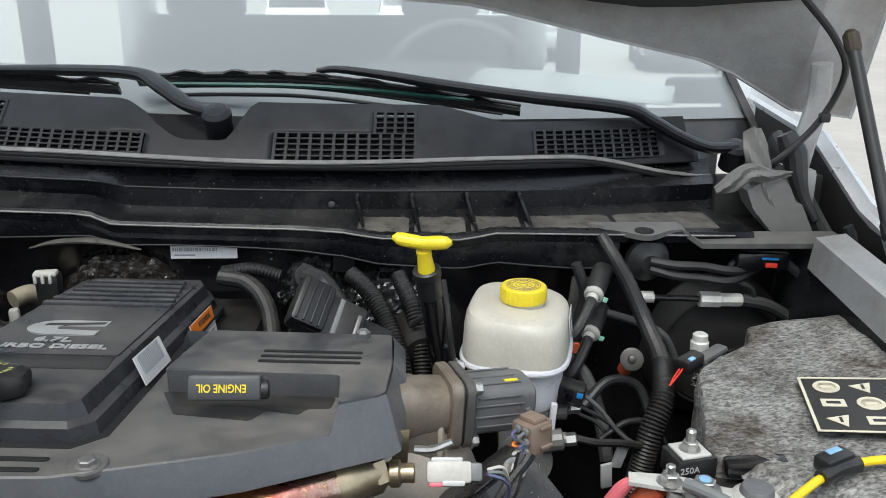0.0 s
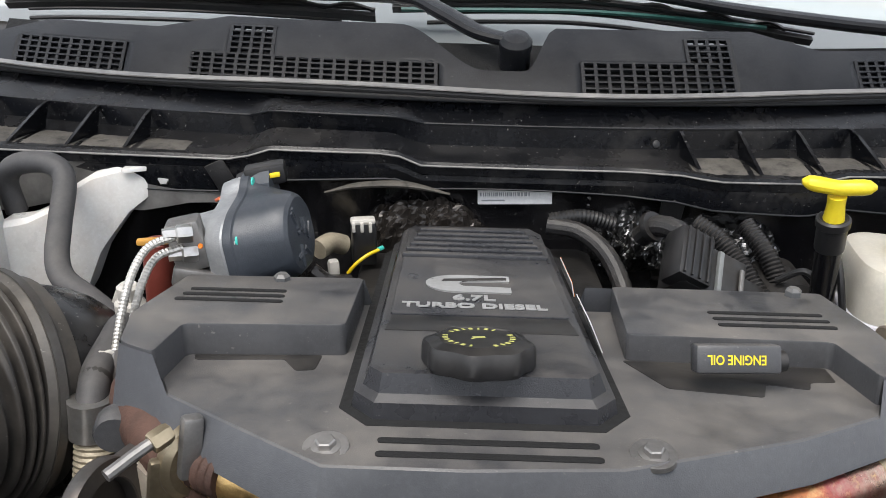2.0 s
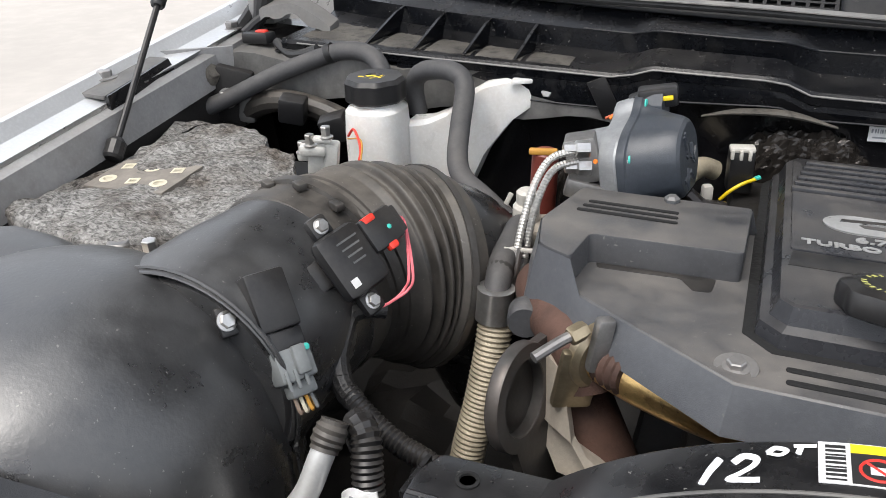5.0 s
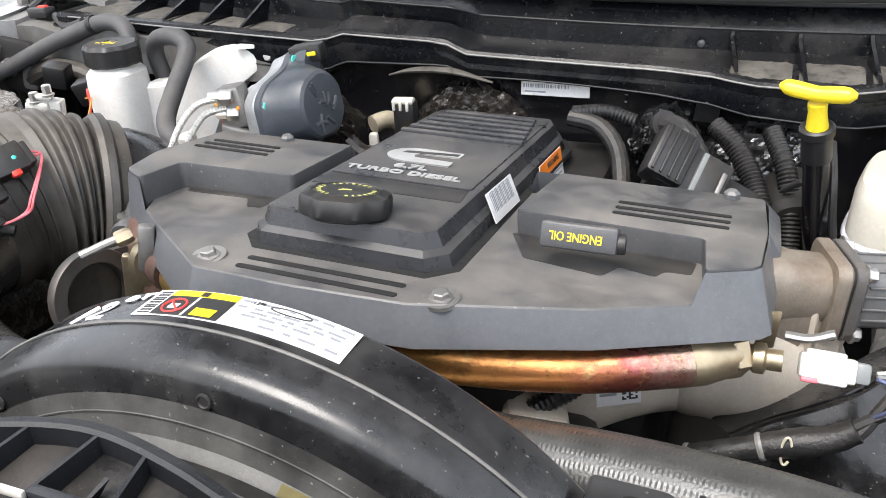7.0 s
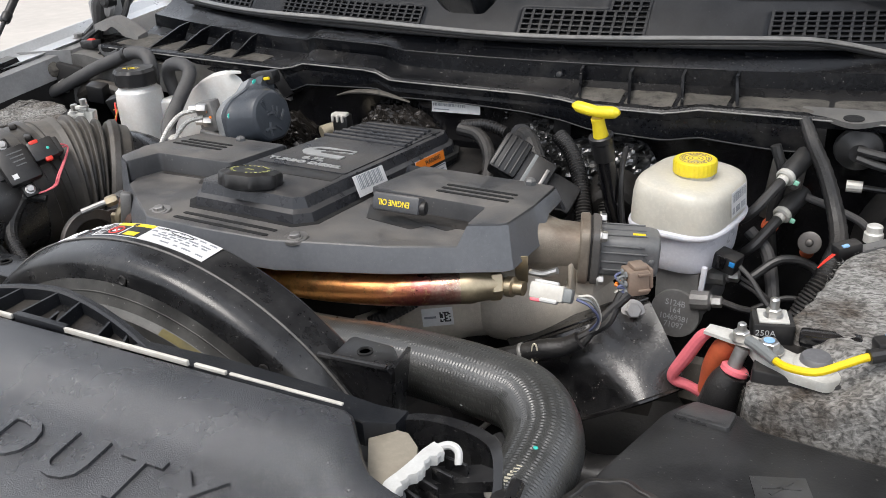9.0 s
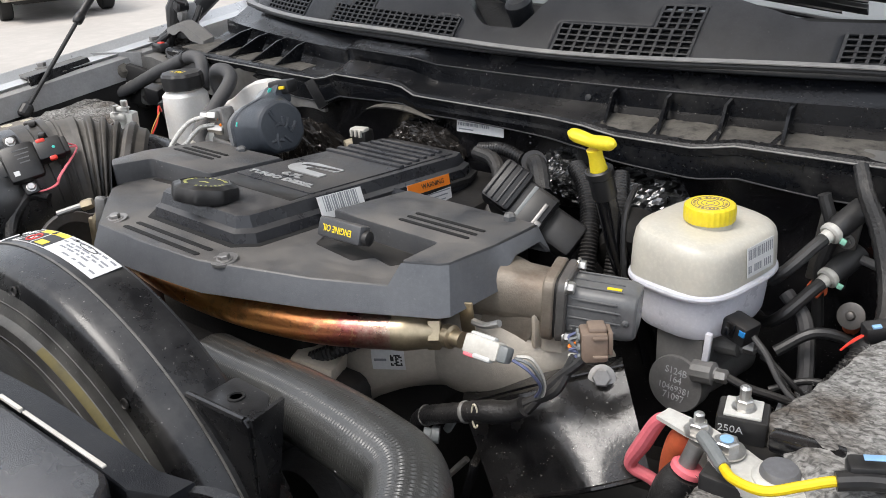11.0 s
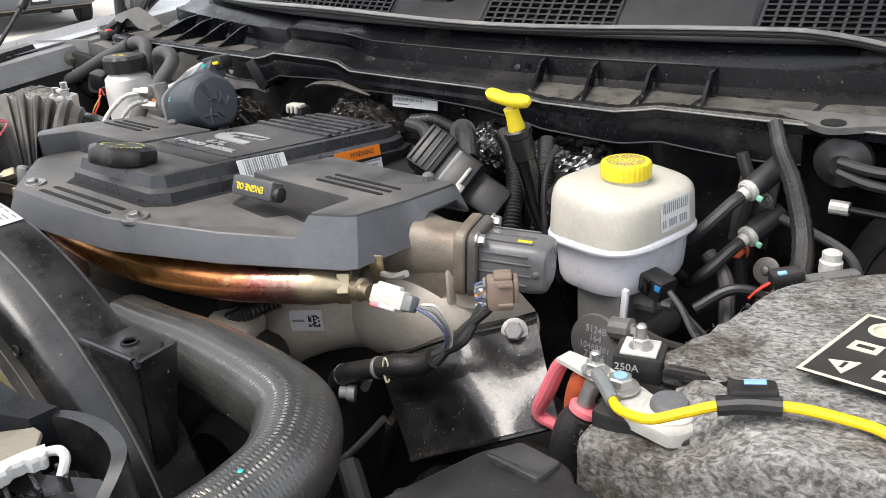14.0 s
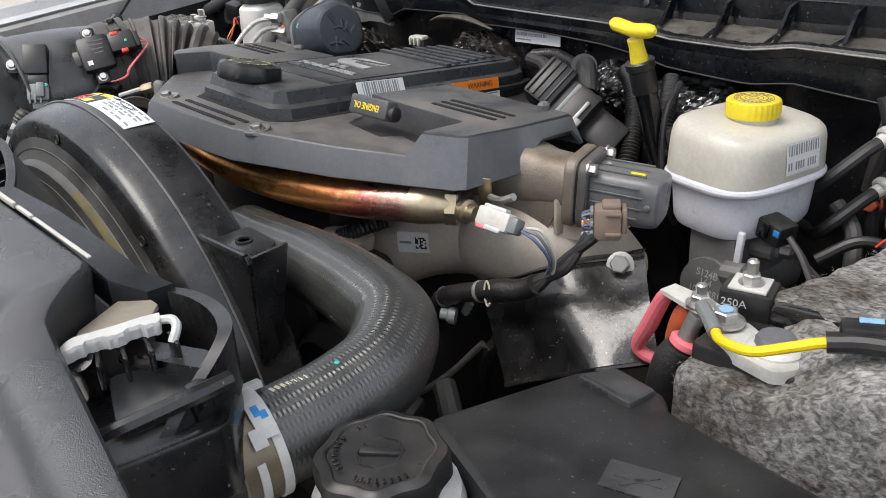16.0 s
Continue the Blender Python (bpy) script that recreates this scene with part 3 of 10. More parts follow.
def build_trough():
    tr = thing("drain_trough", (MID, 1.15, 1.24), "black moulded drain trough under the cowl with dusty ribbed bays", "trough")
    part("channel", loft([trough_profile(-1.18 + 1.68 * i / 120) for i in range(121)]), TROUGH, tr)
    rng = random.Random(3)
    edges = (-1.16, -1.025, -0.945, -0.866, -0.790, -0.72, None, -0.082, -0.002, 0.080, 0.160, 0.30, 0.46)
    for a, b in zip(edges, edges[1:]):
        if a is None or b is None:
            continue
        bed = []
        n = 14
        for i in range(n + 1):
            p = trough_profile(a + 0.004 + (b - a - 0.008) * i / n)
            back, front = Vector(p[5]), Vector(p[6])
            s = 0.06 + 0.05 * rng.random() + (0.10 if i in (0, n) else 0)
            e = 0.95 - 0.07 * rng.random()
            up = Vector((0, 0, 0.0009))
            q, r = back.lerp(front, s), back.lerp(front, e)
            bed.append([q - up, q + up * 0.3, q.lerp(r, 0.2) + up, q.lerp(r, 0.8) + up, r + up * 0.3, r - up])
        part("dust_bed", loft(bed), DUSTBED, tr, "settled pale dust")
    for x in (-0.082, -0.002, 0.080, 0.160, -0.790, -0.866, -0.945, -1.025):
        p = trough_profile(x)
        a, b, c = Vector(p[3]), Vector(p[5]), Vector(p[7])
        k = Vector((0.0022, 0, 0))
        lean = Vector((-0.012 if x > -0.3 else 0.012, 0, 0))
        tip = c + Vector((0, 0.012, 0.002))
        bm = loft([[a + lean * 0 - k, b - k, tip - lean - k, a * 0.72 + tip * 0.28 + Vector((0, 0, 0.006)) - k], [a + k, b + k, tip - lean + k, a * 0.72 + tip * 0.28 + Vector((0, 0, 0.006)) + k]])
        part("rib", bm, TROUGH, tr)
    # thin pale bead that paints the shiny line on the trough's lip
    bead = [Vector(trough_profile(x)[8]) + Vector((0, -0.001, 0.002)) for x in [-1.15 + 1.62 * i / 60 for i in range(61)]]
    part("lip_bead", tube(bead, 0.0014, n=6, straight=True), SEALGREY, tr, "pale bead drawn as the lip's highlight")
    under = []
    for i in range(81):
        x = -0.98 + 1.28 * i / 80
        q = Vector(trough_profile(x)[9])
        drop = 0.026 + 0.008 * math.sin(7 * x + 0.6) + 0.010 * max(0.0, min(1.0, (x - 0.12) / 0.12))
        under.append([q + Vector((0, 0.002, -0.001)), q + Vector((0, 0.001, -0.008)), q + Vector((0, 0.006, -drop)), q + Vector((0, 0.010, -drop - 0.002)), q + Vector((0, 0.012, -0.004))])
    part("front_flange", loft(under), TROUGH, tr)
    part("flange_bead", tube([r[2] + Vector((0, -0.001, 0)) for r in under], 0.0013, n=6, straight=True), COWL, tr)
    bead2 = [Vector(trough_profile(x)[3]) + Vector((0, 0, 0.001)) for x in [-0.72 + 0.86 * i / 60 for i in range(61)]]
    part("upper_bead", tube(bead2, 0.0016, n=6, straight=True), COWL, tr)
    part("screw", lathe([(0.006, 0), (0.005, 0.003), (0.002, 0.004)], (-0.118, 1.182, 1.276), (0, -0.9, 0.4), n=10), COWL, tr)


build_trough()


# ---- cowl panel ----
def crest(x):
    """How far up the cowl's face reaches at x (1 is the full height)."""
    k = 1.06
    if -0.455 < x < -0.240:
        side = (-0.338 - x) / 0.117 if x < -0.338 else (x + 0.285) / 0.045
        side = max(0.0, min(1.0, side))
        k = 0.42 + 0.64 * side * side * (3 - 2 * side)
    k -= 0.30 * max(0.0, min(1.0, (x - 0.04) / 0.10))
    k -= 0.62 * max(0.0, min(1.0, (x - 0.40) / 0.08))
    k -= 0.22 * max(0.0, min(1.0, (-0.70 - x) / 0.10))
    k -= 0.30 * max(0.0, min(1.0, (-0.98 - x) / 0.1))
    return k


def cowl_at(x, v, lift=0.0):
    b, dz = bow(x), fall(x)
    y = 1.206 + b + 0.078 * v + 0.010 * v * v
    z = 1.326 + dz + 0.088 * v - 0.006 * v * v
    return Vector((x, y - 0.72 * lift, z + 0.70 * lift))


GRILLES = [  # name, x from, x to, v from, v to
    ("middle", -0.208, 0.002, 0.12, 0.56), ("middle_top", -0.060, 0.002, 0.56, 0.92),
    ("right", 0.192, 0.408, 0.12, 0.60),
    ("left", -0.745, -0.404, 0.12, 0.50), ("left_top", -0.690, -0.628, 0.50, 0.92),
    ("far_left", -1.02, -0.845, 0.14, 0.56),
]


def build_cowl():
    cowl = thing("windscreen_cowl", (MID, 1.25, 1.30), "faded black plastic cowl panel with lattice air grilles", "cowl")
    step = 0.01
    xs = [-1.09 + step * i for i in range(158)]
    bm = bmesh.new()
    grid = {}

    def vert(i, j):
        if (i, j) not in grid:
            x = xs[i]
            grid[i, j] = bm.verts.new(cowl_at(x, j / 22 * min(1.0, crest(x) / 1.0) if crest(x) < 1 else j / 22 * crest(x)))
        return grid[i, j]

    for i in range(len(xs) - 1):
        for j in range(22):
            x = xs[i] + step / 2
            v = (j + 0.5) / 22 * crest(x)
            if any(a < x < c and d < v < e for _, a, c, d, e in GRILLES):
                continue
            bm.faces.new((vert(i, j), vert(i + 1, j), vert(i + 1, j + 1), vert(i, j + 1)))
    # the back edge folds over
    for i in range(len(xs) - 1):
        a, b = vert(i, 22), vert(i + 1, 22)
        c, d = bm.verts.new(b.co + Vector((0, 0.02, -0.008))), bm.verts.new(a.co + Vector((0, 0.02, -0.008)))
        bm.faces.new((a, b, c, d))
    bmesh.ops.remove_doubles(bm, verts=bm.verts, dist=1e-5)
    ob = part("panel", bm, COWL, cowl)
    md = ob.modifiers.new("thick", "SOLIDIFY")
    md.thickness, md.offset = 0.003, -1
    for name, a, c, d, e in GRILLES:
        cols, rows = max(2, round((c - a) / 0.0172)), max(2, round((e - d) / 0.082))
        bm = bmesh.new()

        def bar(p, q, w, t):
            """A thin bar lying along the face from p to q, in (x, v)."""
            n = max(1, int(abs(q[0] - p[0]) / 0.03))
            rings = []
            for k in range(n + 1):
                s = k / n
                x, v = p[0] + (q[0] - p[0]) * s, p[1] + (q[1] - p[1]) * s
                o = cowl_at(x, v)
                across = Vector((1, 0, 0)) if abs(q[0] - p[0]) < 1e-6 else (cowl_at(x, v + 0.01) - cowl_at(x, v - 0.01)).normalized()
                nrm = Vector((0, -0.72, 0.70))
                rings.append([o + across * w - nrm * t, o + across * w + nrm * 0.0012, o - across * w + nrm * 0.0012, o - across * w - nrm * t])
            return loft(rings)

        bits = [bar((a + (c - a) * i / cols, d), (a + (c - a) * i / cols, e), 0.0023, 0.006) for i in range(cols + 1)]
        bits += [bar((a, d + (e - d) * j / rows), (c, d + (e - d) * j / rows), 0.0014, 0.005) for j in range(rows + 1)]
        part("grille", join(bm, *bits), COWL, cowl, "black lattice grille")
    # black sheet added close behind the lattice for the plenum's shaded depth
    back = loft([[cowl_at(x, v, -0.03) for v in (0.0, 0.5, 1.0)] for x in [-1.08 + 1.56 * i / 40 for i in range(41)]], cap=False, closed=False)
    part("plenum_shade_sheet", back, LINER_SHADE, cowl)
    lip = []
    for i in range(111):
        x = -1.10 + 1.60 * i / 110
        sag = max(0.0, min(1.0, (x - 0.24) / 0.24))
        lip.append(cowl_at(x, 0.06) + Vector((0, -0.016, 0.005 + 0.003 * math.sin(x * 9) - 0.034 * sag * sag * (3 - 2 * sag))))
    seal = thing("cowl_seal", (MID, 1.2, 1.31), "dusty rubber seal along the cowl's front lip", "rubber seal")
    part("strip", tube(lip, 0.0045, n=8, straight=True), RUBBER, seal)
    part("flange", loft([[p + Vector((0, -0.008, 0.0065)), p + Vector((0, 0.004, 0.009)), p + Vector((0, 0.004, 0.0075)), p + Vector((0, -0.008, 0.0050))] for p in lip]), SEALGREY, seal, "pale worn flange")


build_cowl()


# ---- fenders and inner sides ----
def build_fender(side):
    s = -1 if side == "left" else 1
    x0 = MID + s * 1.0
    f = thing("fender", (x0, 1.0, 0.7), "silver painted front fender with its bolted upper rail", "fender", "front fenders")

    def zt(y):
        return 1.243 + 0.10 * (y - 0.80) - s * 0.015

    rings = []
    for i in range(31):
        y = -0.05 + 1.75 * i / 30
        z = zt(y) - (0.30 * max(0, 0.45 - y) ** 1.6)
        lip = 0.045
        if s > 0:
            z += 0.34 * max(0.0, min(0.20, y - 1.16))
            lip = 0.045 - 0.033 * max(0.0, min(1.0, (y - 0.98) / 0.14))
        flare = 0.02 * math.sin(max(0, min(1, y / 1.4)) * math.pi)
        wide = 0.3 if s > 0 else 1.0
        rings.append([(x0 - s * lip, y, z - 0.012 + (0.045 - lip) * 0.3), (x0 - s * 0.22 * lip, y, z - 0.008 + (0.045 - lip) * 0.3), (x0 + s * 0.004, y, z + 0.010), (x0 + s * 0.025 * (0.4 + 0.6 * wide), y, z + 0.006), (x0 + s * (0.075 + flare) * wide, y, z - 0.06),
                      (x0 + s * (0.10 + flare) * wide, y, z - 0.25), (x0 + s * (0.085 + flare), y, z - 0.55), (x0 + s * 0.06, y, z - 0.56), (x0 + s * 0.05, y, z - 0.2), (x0 - s * 0.67 * lip, y, z - 0.03)])
    part("skin", loft(rings), SILVER, f)
    if s > 0:
        part("gap_liner", loft([[(x0 - 0.013, y, zt(y) + 0.34 * max(0.0, min(0.20, y - 1.16)) - 0.010), (x0 - 0.016, y, 1.08), (x0 - 0.006, y, 1.08), (x0 - 0.006, y, zt(y) + 0.34 * max(0.0, min(0.20, y - 1.16)) - 0.014)] for y in [1.05 + 0.55 * i / 12 for i in range(13)]]), DEEP, f, "dark inner side of the fender corner")
    w = 0.088 if s > 0 else 0.058
    rail = [[(x0 - s * 0.045, y, zt(y) - 0.018), (x0 - s * w, y, zt(y) - 0.024), (x0 - s * (w + 0.006), y, zt(y) - 0.07), (x0 - s * (w - 0.003), y, zt(y) - 0.07), (x0 - s * (w - 0.008), y, zt(y) - 0.032), (x0 - s * 0.04, y, zt(y) - 0.026)] for y in [0.05 + (1.09 if s > 0 else 1.30) * i / 20 for i in range(21)]]
    part("upper_rail", loft(rail), HOODIN, f, "dusty inner rail")
    for y in (0.62, 0.98) if s > 0 else (0.62, 0.98, 1.22):
        part("bolt", bolt((x0 - s * 0.03, y, zt(y) - 0.012), (0, 0, 1), 0.011, 0.010, 0.017), DULLSTEEL, f, "dull steel bolt")
    rings = []
    for i in range(21):
        y = 0.05 + 1.25 * i / 20
        wob = 0.012 * math.sin(y * 17)
        rings.append([(x0 - s * w, y, zt(y) - 0.06), (x0 - s * (w + 0.012 + wob), y, 1.05), (x0 - s * (0.13 + wob), y, 0.75), (x0 - s * 0.16, y, 0.42), (x0 - s * 0.12, y, 0.42), (x0 - s * 0.07, y, 1.0)])
    part("inner_wall", loft(rings), DUSTY if s > 0 else DEEP, f, "dusty black inner wall")


build_fender("left")
build_fender("right")

# black plastic cover over the rail beside the left battery, and rail bracket
box = thing("rail_cover", (-1.285, 0.97, 1.16), "black plastic cover beside the fender rail", "cover panel")
part("plate", slab(rounded([(-1.372, 0.905), (-1.288, 0.895), (-1.300, 1.045), (-1.375, 1.045)], 0.005), 1.268, 1.273, 0.001, lambda x, y: 0.10 * (y - 0.96)), DUSTYGREY, box)
part("cheek", loft([[(-1.290, 0.898, 1.266), (-1.302, 1.042, 1.281), (-1.286, 1.085, 1.170), (-1.282, 0.900, 1.120)], [(-1.284, 0.898, 1.266), (-1.296, 1.042, 1.281), (-1.280, 1.085, 1.170), (-1.276, 0.900, 1.120)]]), SHROUD, box)
part("bolt", bolt((-1.338, 0.955, 1.2735), (0, 0, 1), 0.011, 0.010, 0.018), DULLSTEEL, box)
# dusty silver bracket that closes the corner between rail and firewall
corner = thing("rail_bracket", (-1.30, 1.10, 1.15), "dusty silver sheet bracket between fender rail and firewall", "bracket")
part("sheet", loft([[(-1.345, 1.06, 1.285), (-1.262, 1.155, 1.276), (-1.268, 1.150, 1.170), (-1.325, 1.06, 1.180)], [(-1.341, 1.055, 1.285), (-1.258, 1.150, 1.276), (-1.264, 1.145, 1.170), (-1.321, 1.055, 1.180)]]), HOODIN, corner)
part("stud", bolt((-1.302, 1.092, 1.215), (0.7, -0.7, 0), 0.009, 0.014, 0.015), DULLSTEEL, corner)
part("clod", lathe([(0.020, 0), (0.024, 0.006), (0.014, 0.016), (0.004, 0.020)], (-1.285, 1.110, 1.238), (0.7, -0.7, 0.1), n=9, lobes=3, lobe=0.2), DUSTBED, corner, "caked mud")


# ---- low clutter that closes the bay below ----
def build_bay_floor():
    bm = bmesh.new()
    bmesh.ops.create_grid(bm, x_segments=40, y_segments=30, size=0.5)
    for v in bm.verts:
        v.co.x, v.co.y = MID + v.co.x * 1.72, 0.68 + v.co.y * 1.05
        v.co.z = 0.72 + 0.05 * noise.noise(Vector((v.co.x * 7, v.co.y * 7, 0))) + 0.03 * noise.noise(Vector((v.co.x * 23, v.co.y * 23, 3)))
    solo("underbody_floor", bm, DEEP, "grimy dark chassis floor under the engine", "underbody", kind="structure")


build_bay_floor()


# ---- engine cover ----
def tilt(x, y):
    return -0.095 * (y - 0.60) - 0.03 * (x + 0.355)


def build_engine_cover():
    cov = thing("engine_cover", (-0.33, 0.73, 1.15), "dusty dark-grey moulded plastic diesel engine cover", "engine cover")
    # outline as (x, y, top x, top y, raised to the pods, arch height over the hem)
    rim = [(-0.130, 0.618, -0.138, 0.6265, 0, 0), (-0.066, 0.6515, -0.064, 0.6660, 0, 0), (-0.058, 0.6557, -0.0570, 0.6830, 1, 0), (-0.010, 0.6810, -0.0225, 0.7035, 1, 0), (-0.002, 0.692, -0.0160, 0.7120, 1, 0),
           (0.000, 0.770, -0.0130, 0.7700, 1, 0), (0.000, 0.786, -0.0130, 0.7860, 1, 0), (0.000, 0.796, -0.0130, 0.7960, 1, 0.022), (-0.001, 0.812, -0.0135, 0.812, 1, 0.031), (-0.003, 0.866, -0.0150, 0.862, 1, 0.031),
           (-0.006, 0.892, -0.0180, 0.8840, 1, 0.010), (-0.250, 0.895, -0.2500, 0.8860, 1, 0), (-0.258, 0.885, -0.2580, 0.8780, 0, 0), (-0.460, 0.885, -0.4600, 0.8780, 0, 0), (-0.468, 0.885, -0.4680, 0.8780, 1, 0),
           (-0.644, 0.880, -0.6380, 0.8720, 1, 0), (-0.668, 0.765, -0.6540, 0.7650, 1, 0), (-0.654, 0.703, -0.6400, 0.7040, 1, 0), (-0.640, 0.690, -0.6330, 0.6965, 1, 0), (-0.610, 0.668, -0.6060, 0.6810, 1, 0), (-0.598, 0.658, -0.5940, 0.6680, 0, 0),
           (-0.548, 0.618, -0.5420, 0.6290, 0, 0), (-0.470, 0.560, -0.4650, 0.5740, 0, 0), (-0.372, 0.562, -0.3720, 0.5730, 0, 0), (-0.262, 0.570, -0.2700, 0.5800, 0, 0)]
    low = [(r[0], r[1]) for r in rim]

    def lip(r):
        return 1.2095 if not r[4] else 1.2335 if r[2] > -0.3 else 1.2375

    rings = [[(x, y, 1.174 + 0.6 * tilt(x, y) + r[5]) for (x, y), r in zip(inset(low, 0.003), rim)], [(r[0], r[1], 1.176 + 0.6 * tilt(r[0], r[1]) + r[5]) for r in rim],
             [(r[0] * 0.92 + r[2] * 0.08, r[1] * 0.92 + r[3] * 0.08, 1.180 + 0.6 * tilt(r[0], r[1]) + r[5]) for r in rim], [(r[2], r[3], lip(r) + tilt(r[2], r[3])) for r in rim]]
    part("skirt", loft(rings, cap=False), SKIRT, cov, "sloping skirt, coloured blue-grey as its lit side")
    dk = [(-0.138, 0.6265), (-0.064, 0.6660), (-0.050, 0.690), (-0.050, 0.80), (-0.050, 0.878), (-0.460, 0.878), (-0.620, 0.868), (-0.635, 0.765), (-0.610, 0.700), (-0.594, 0.6680), (-0.542, 0.6290), (-0.465, 0.574), (-0.372, 0.573), (-0.270, 0.580)]
    part("deck", loft([[(x, y, 1.2000 + tilt(x, y)) for x, y in dk], [(x, y, 1.2095 + tilt(x, y)) for x, y in dk], [(x, y, 1.2110 + tilt(x, y)) for x, y in inset(dk, 0.0015)]]), COVER, cov)
    # side pods
    rp = rounded([(-0.235, 0.757), (-0.064, 0.753), (-0.0575, 0.6835), (-0.0225, 0.7040), (-0.0165, 0.7125), (-0.0135, 0.79), (-0.0185, 0.8835), (-0.224, 0.8855)], 0.006, 4)
    part("pod", slab(rp, 1.2105, 1.236, 0.0018, tilt), COVER, cov)
    lp = rounded([(-0.470, 0.7495), (-0.468, 0.8770), (-0.6375, 0.8715), (-0.6535, 0.7650), (-0.6395, 0.7045), (-0.6325, 0.6970), (-0.6062, 0.6820), (-0.6020, 0.7420)], 0.007, 4)
    part("pod", slab(lp, 1.2000, 1.240, 0.0020, tilt), COVER, cov)
    part("worn_patch", slab(rounded([(-0.592, 0.731), (-0.520, 0.737), (-0.507, 0.715), (-0.492, 0.718), (-0.490, 0.748), (-0.596, 0.742)], 0.004), 1.205, 1.2116, 0.0004, tilt), BLACKCONN, cov, "oily black patch")
    part("tray_liner", slab(rounded([(-0.212, 0.703), (-0.140, 0.692), (-0.130, 0.716), (-0.098, 0.708), (-0.092, 0.722), (-0.070, 0.724), (-0.068, 0.752), (-0.238, 0.756)], 0.004), 1.205, 1.2116, 0.0004, tilt), BLACKCONN, cov, "worn black tray")
    for i in range(3):
        y = 0.800 + 0.014 * i
        part("vent_slot", slab(rounded(rect(-0.628 + 0.003 * i, y - 0.0032, -0.532 - 0.001 * i, y + 0.0032), 0.003, 2), 1.2395, 1.2412, 0.0004, tilt), LINER_SHADE, cov)
        y = 0.785 + 0.0155 * i
        part("vent_slot", slab(rounded(rect(-0.150, y - 0.0032, -0.046, y + 0.0032), 0.003, 2), 1.2355, 1.2372, 0.0004, tilt), LINER_SHADE, cov)
    for y in (0.590, 0.608):
        part("vent_slot", slab(rounded(rect(-0.432, y - 0.0036, -0.282, y + 0.0036), 0.0035, 2), 1.2100, 1.2120, 0.0004, tilt), LINER_SHADE, cov)
    for x, y in ((-0.465, 0.597), (-0.248, 0.600)):
        b = part("bolt_cup", lathe([(0.0160, -0.003), (0.0155, 0.0003), (0.0140, 0.0006), (0.0100, -0.0005)], (x, y, 1.2118 + tilt(x, y)), (0, -0.09, 1), n=24), DULLSTEEL, cov, "worn steel washer")
        part("bolt", bolt((x, y, 1.2118 + tilt(x, y)), (0, -0.09, 1), 0.0070, 0.006, 0.010), DULLSTEEL, b, "bright steel bolt")
    part("clip", lathe([(0.008, 0), (0.008, 0.006), (0.005, 0.009)], (-0.050, 0.872, 1.236 + tilt(-0.05, 0.872)), (0, 0, 1), n=6), GREYPL, cov)
    part("clip", lathe([(0.008, 0), (0.008, 0.006), (0.005, 0.009)], (-0.545, 0.862, 1.238 + tilt(-0.545, 0.862)), (0, 0, 1), n=6), GREYPL, cov)
    # raised centre cover
    o = [(-0.440, 0.632), (-0.276, 0.632), (-0.256, 0.655), (-0.258, 1.06), (-0.275, 1.10), (-0.441, 1.10), (-0.458, 1.06), (-0.460, 0.655)]
    rings = [[(x, y, 1.175 + tilt(x, y)) for x, y in o], [(x, y, 1.206 + tilt(x, y)) for x, y in o], [(x, y, 1.2085 + tilt(x, y)) for x, y in inset(o, 0.0015)], [(x, y, 1.2105 + tilt(x, y)) for x, y in inset(o, 0.0045)],
             [(x, y, 1.224 + tilt(x, y)) for x, y in inset(o, 0.007)], [(x, y, 1.2285 + tilt(x, y)) for x, y in inset(o, 0.0135)], [(x, y, 1.2425 + tilt(x, y)) for x, y in inset(o, 0.019)], [(x, y, 1.2440 + tilt(x, y)) for x, y in inset(o, 0.022)]]
    # a raised black strip paints the shadow at the centre cover's foot
    part("shadow_gap", slab(inset(o, -0.004), 1.205, 1.2117, 0.0003, tilt), LINER_SHADE, cov, "black strip drawn as the shade round the centre")
    centre = part("centre_cover", loft(rings), CENTRE, cov, "blacker satin centre cover")
    z0 = 1.2440
    part("band", slab([(-0.436, 0.730), (-0.280, 0.730), (-0.284, 0.764), (-0.432, 0.764)], z0 - 0.002, z0 + 0.0008, 0.0004, tilt), BLACKCONN, centre, "black inset band")
    part("step", slab(rounded([(-0.434, 0.766), (-0.282, 0.766), (-0.284, 1.06), (-0.432, 1.06)], 0.004), z0 - 0.002, z0 + 0.002, 0.001, tilt), CENTRE, centre)
    for i in range(6):
        y = 0.940 + 0.021 * i
        part("ridge", slab(rounded(rect(-0.434 + 0.003 * i, y - 0.005, -0.282 - 0.003 * i, y + 0.005), 0.002, 2), z0, z0 + 0.0062, 0.002, tilt), CENTRE, centre)
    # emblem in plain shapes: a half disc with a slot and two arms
    em = [(-0.328, 0.822), (-0.328, 0.836), (-0.372, 0.838), (-0.377, 0.846), (-0.372, 0.853), (-0.328, 0.855), (-0.328, 0.870), (-0.375, 0.871)]
    em += [(-0.376 - 0.030 * math.sin(a), 0.8465 + 0.0245 * math.cos(a)) for a in [0.15 + 2.84 * i / 14 for i in range(15)]] + [(-0.375, 0.822)]
    em.reverse()
    part("emblem", slab(em, z0 + 0.001, z0 + 0.0038, 0.0006, tilt), EMBLEM, centre, "silver metal emblem")
    part("emblem_bar", slab([(-0.392, 0.850), (-0.330, 0.858), (-0.330, 0.866), (-0.390, 0.858)], z0 + 0.003, z0 + 0.0041, 0.0003, tilt), BLACKCONN, centre, "dark script bar")
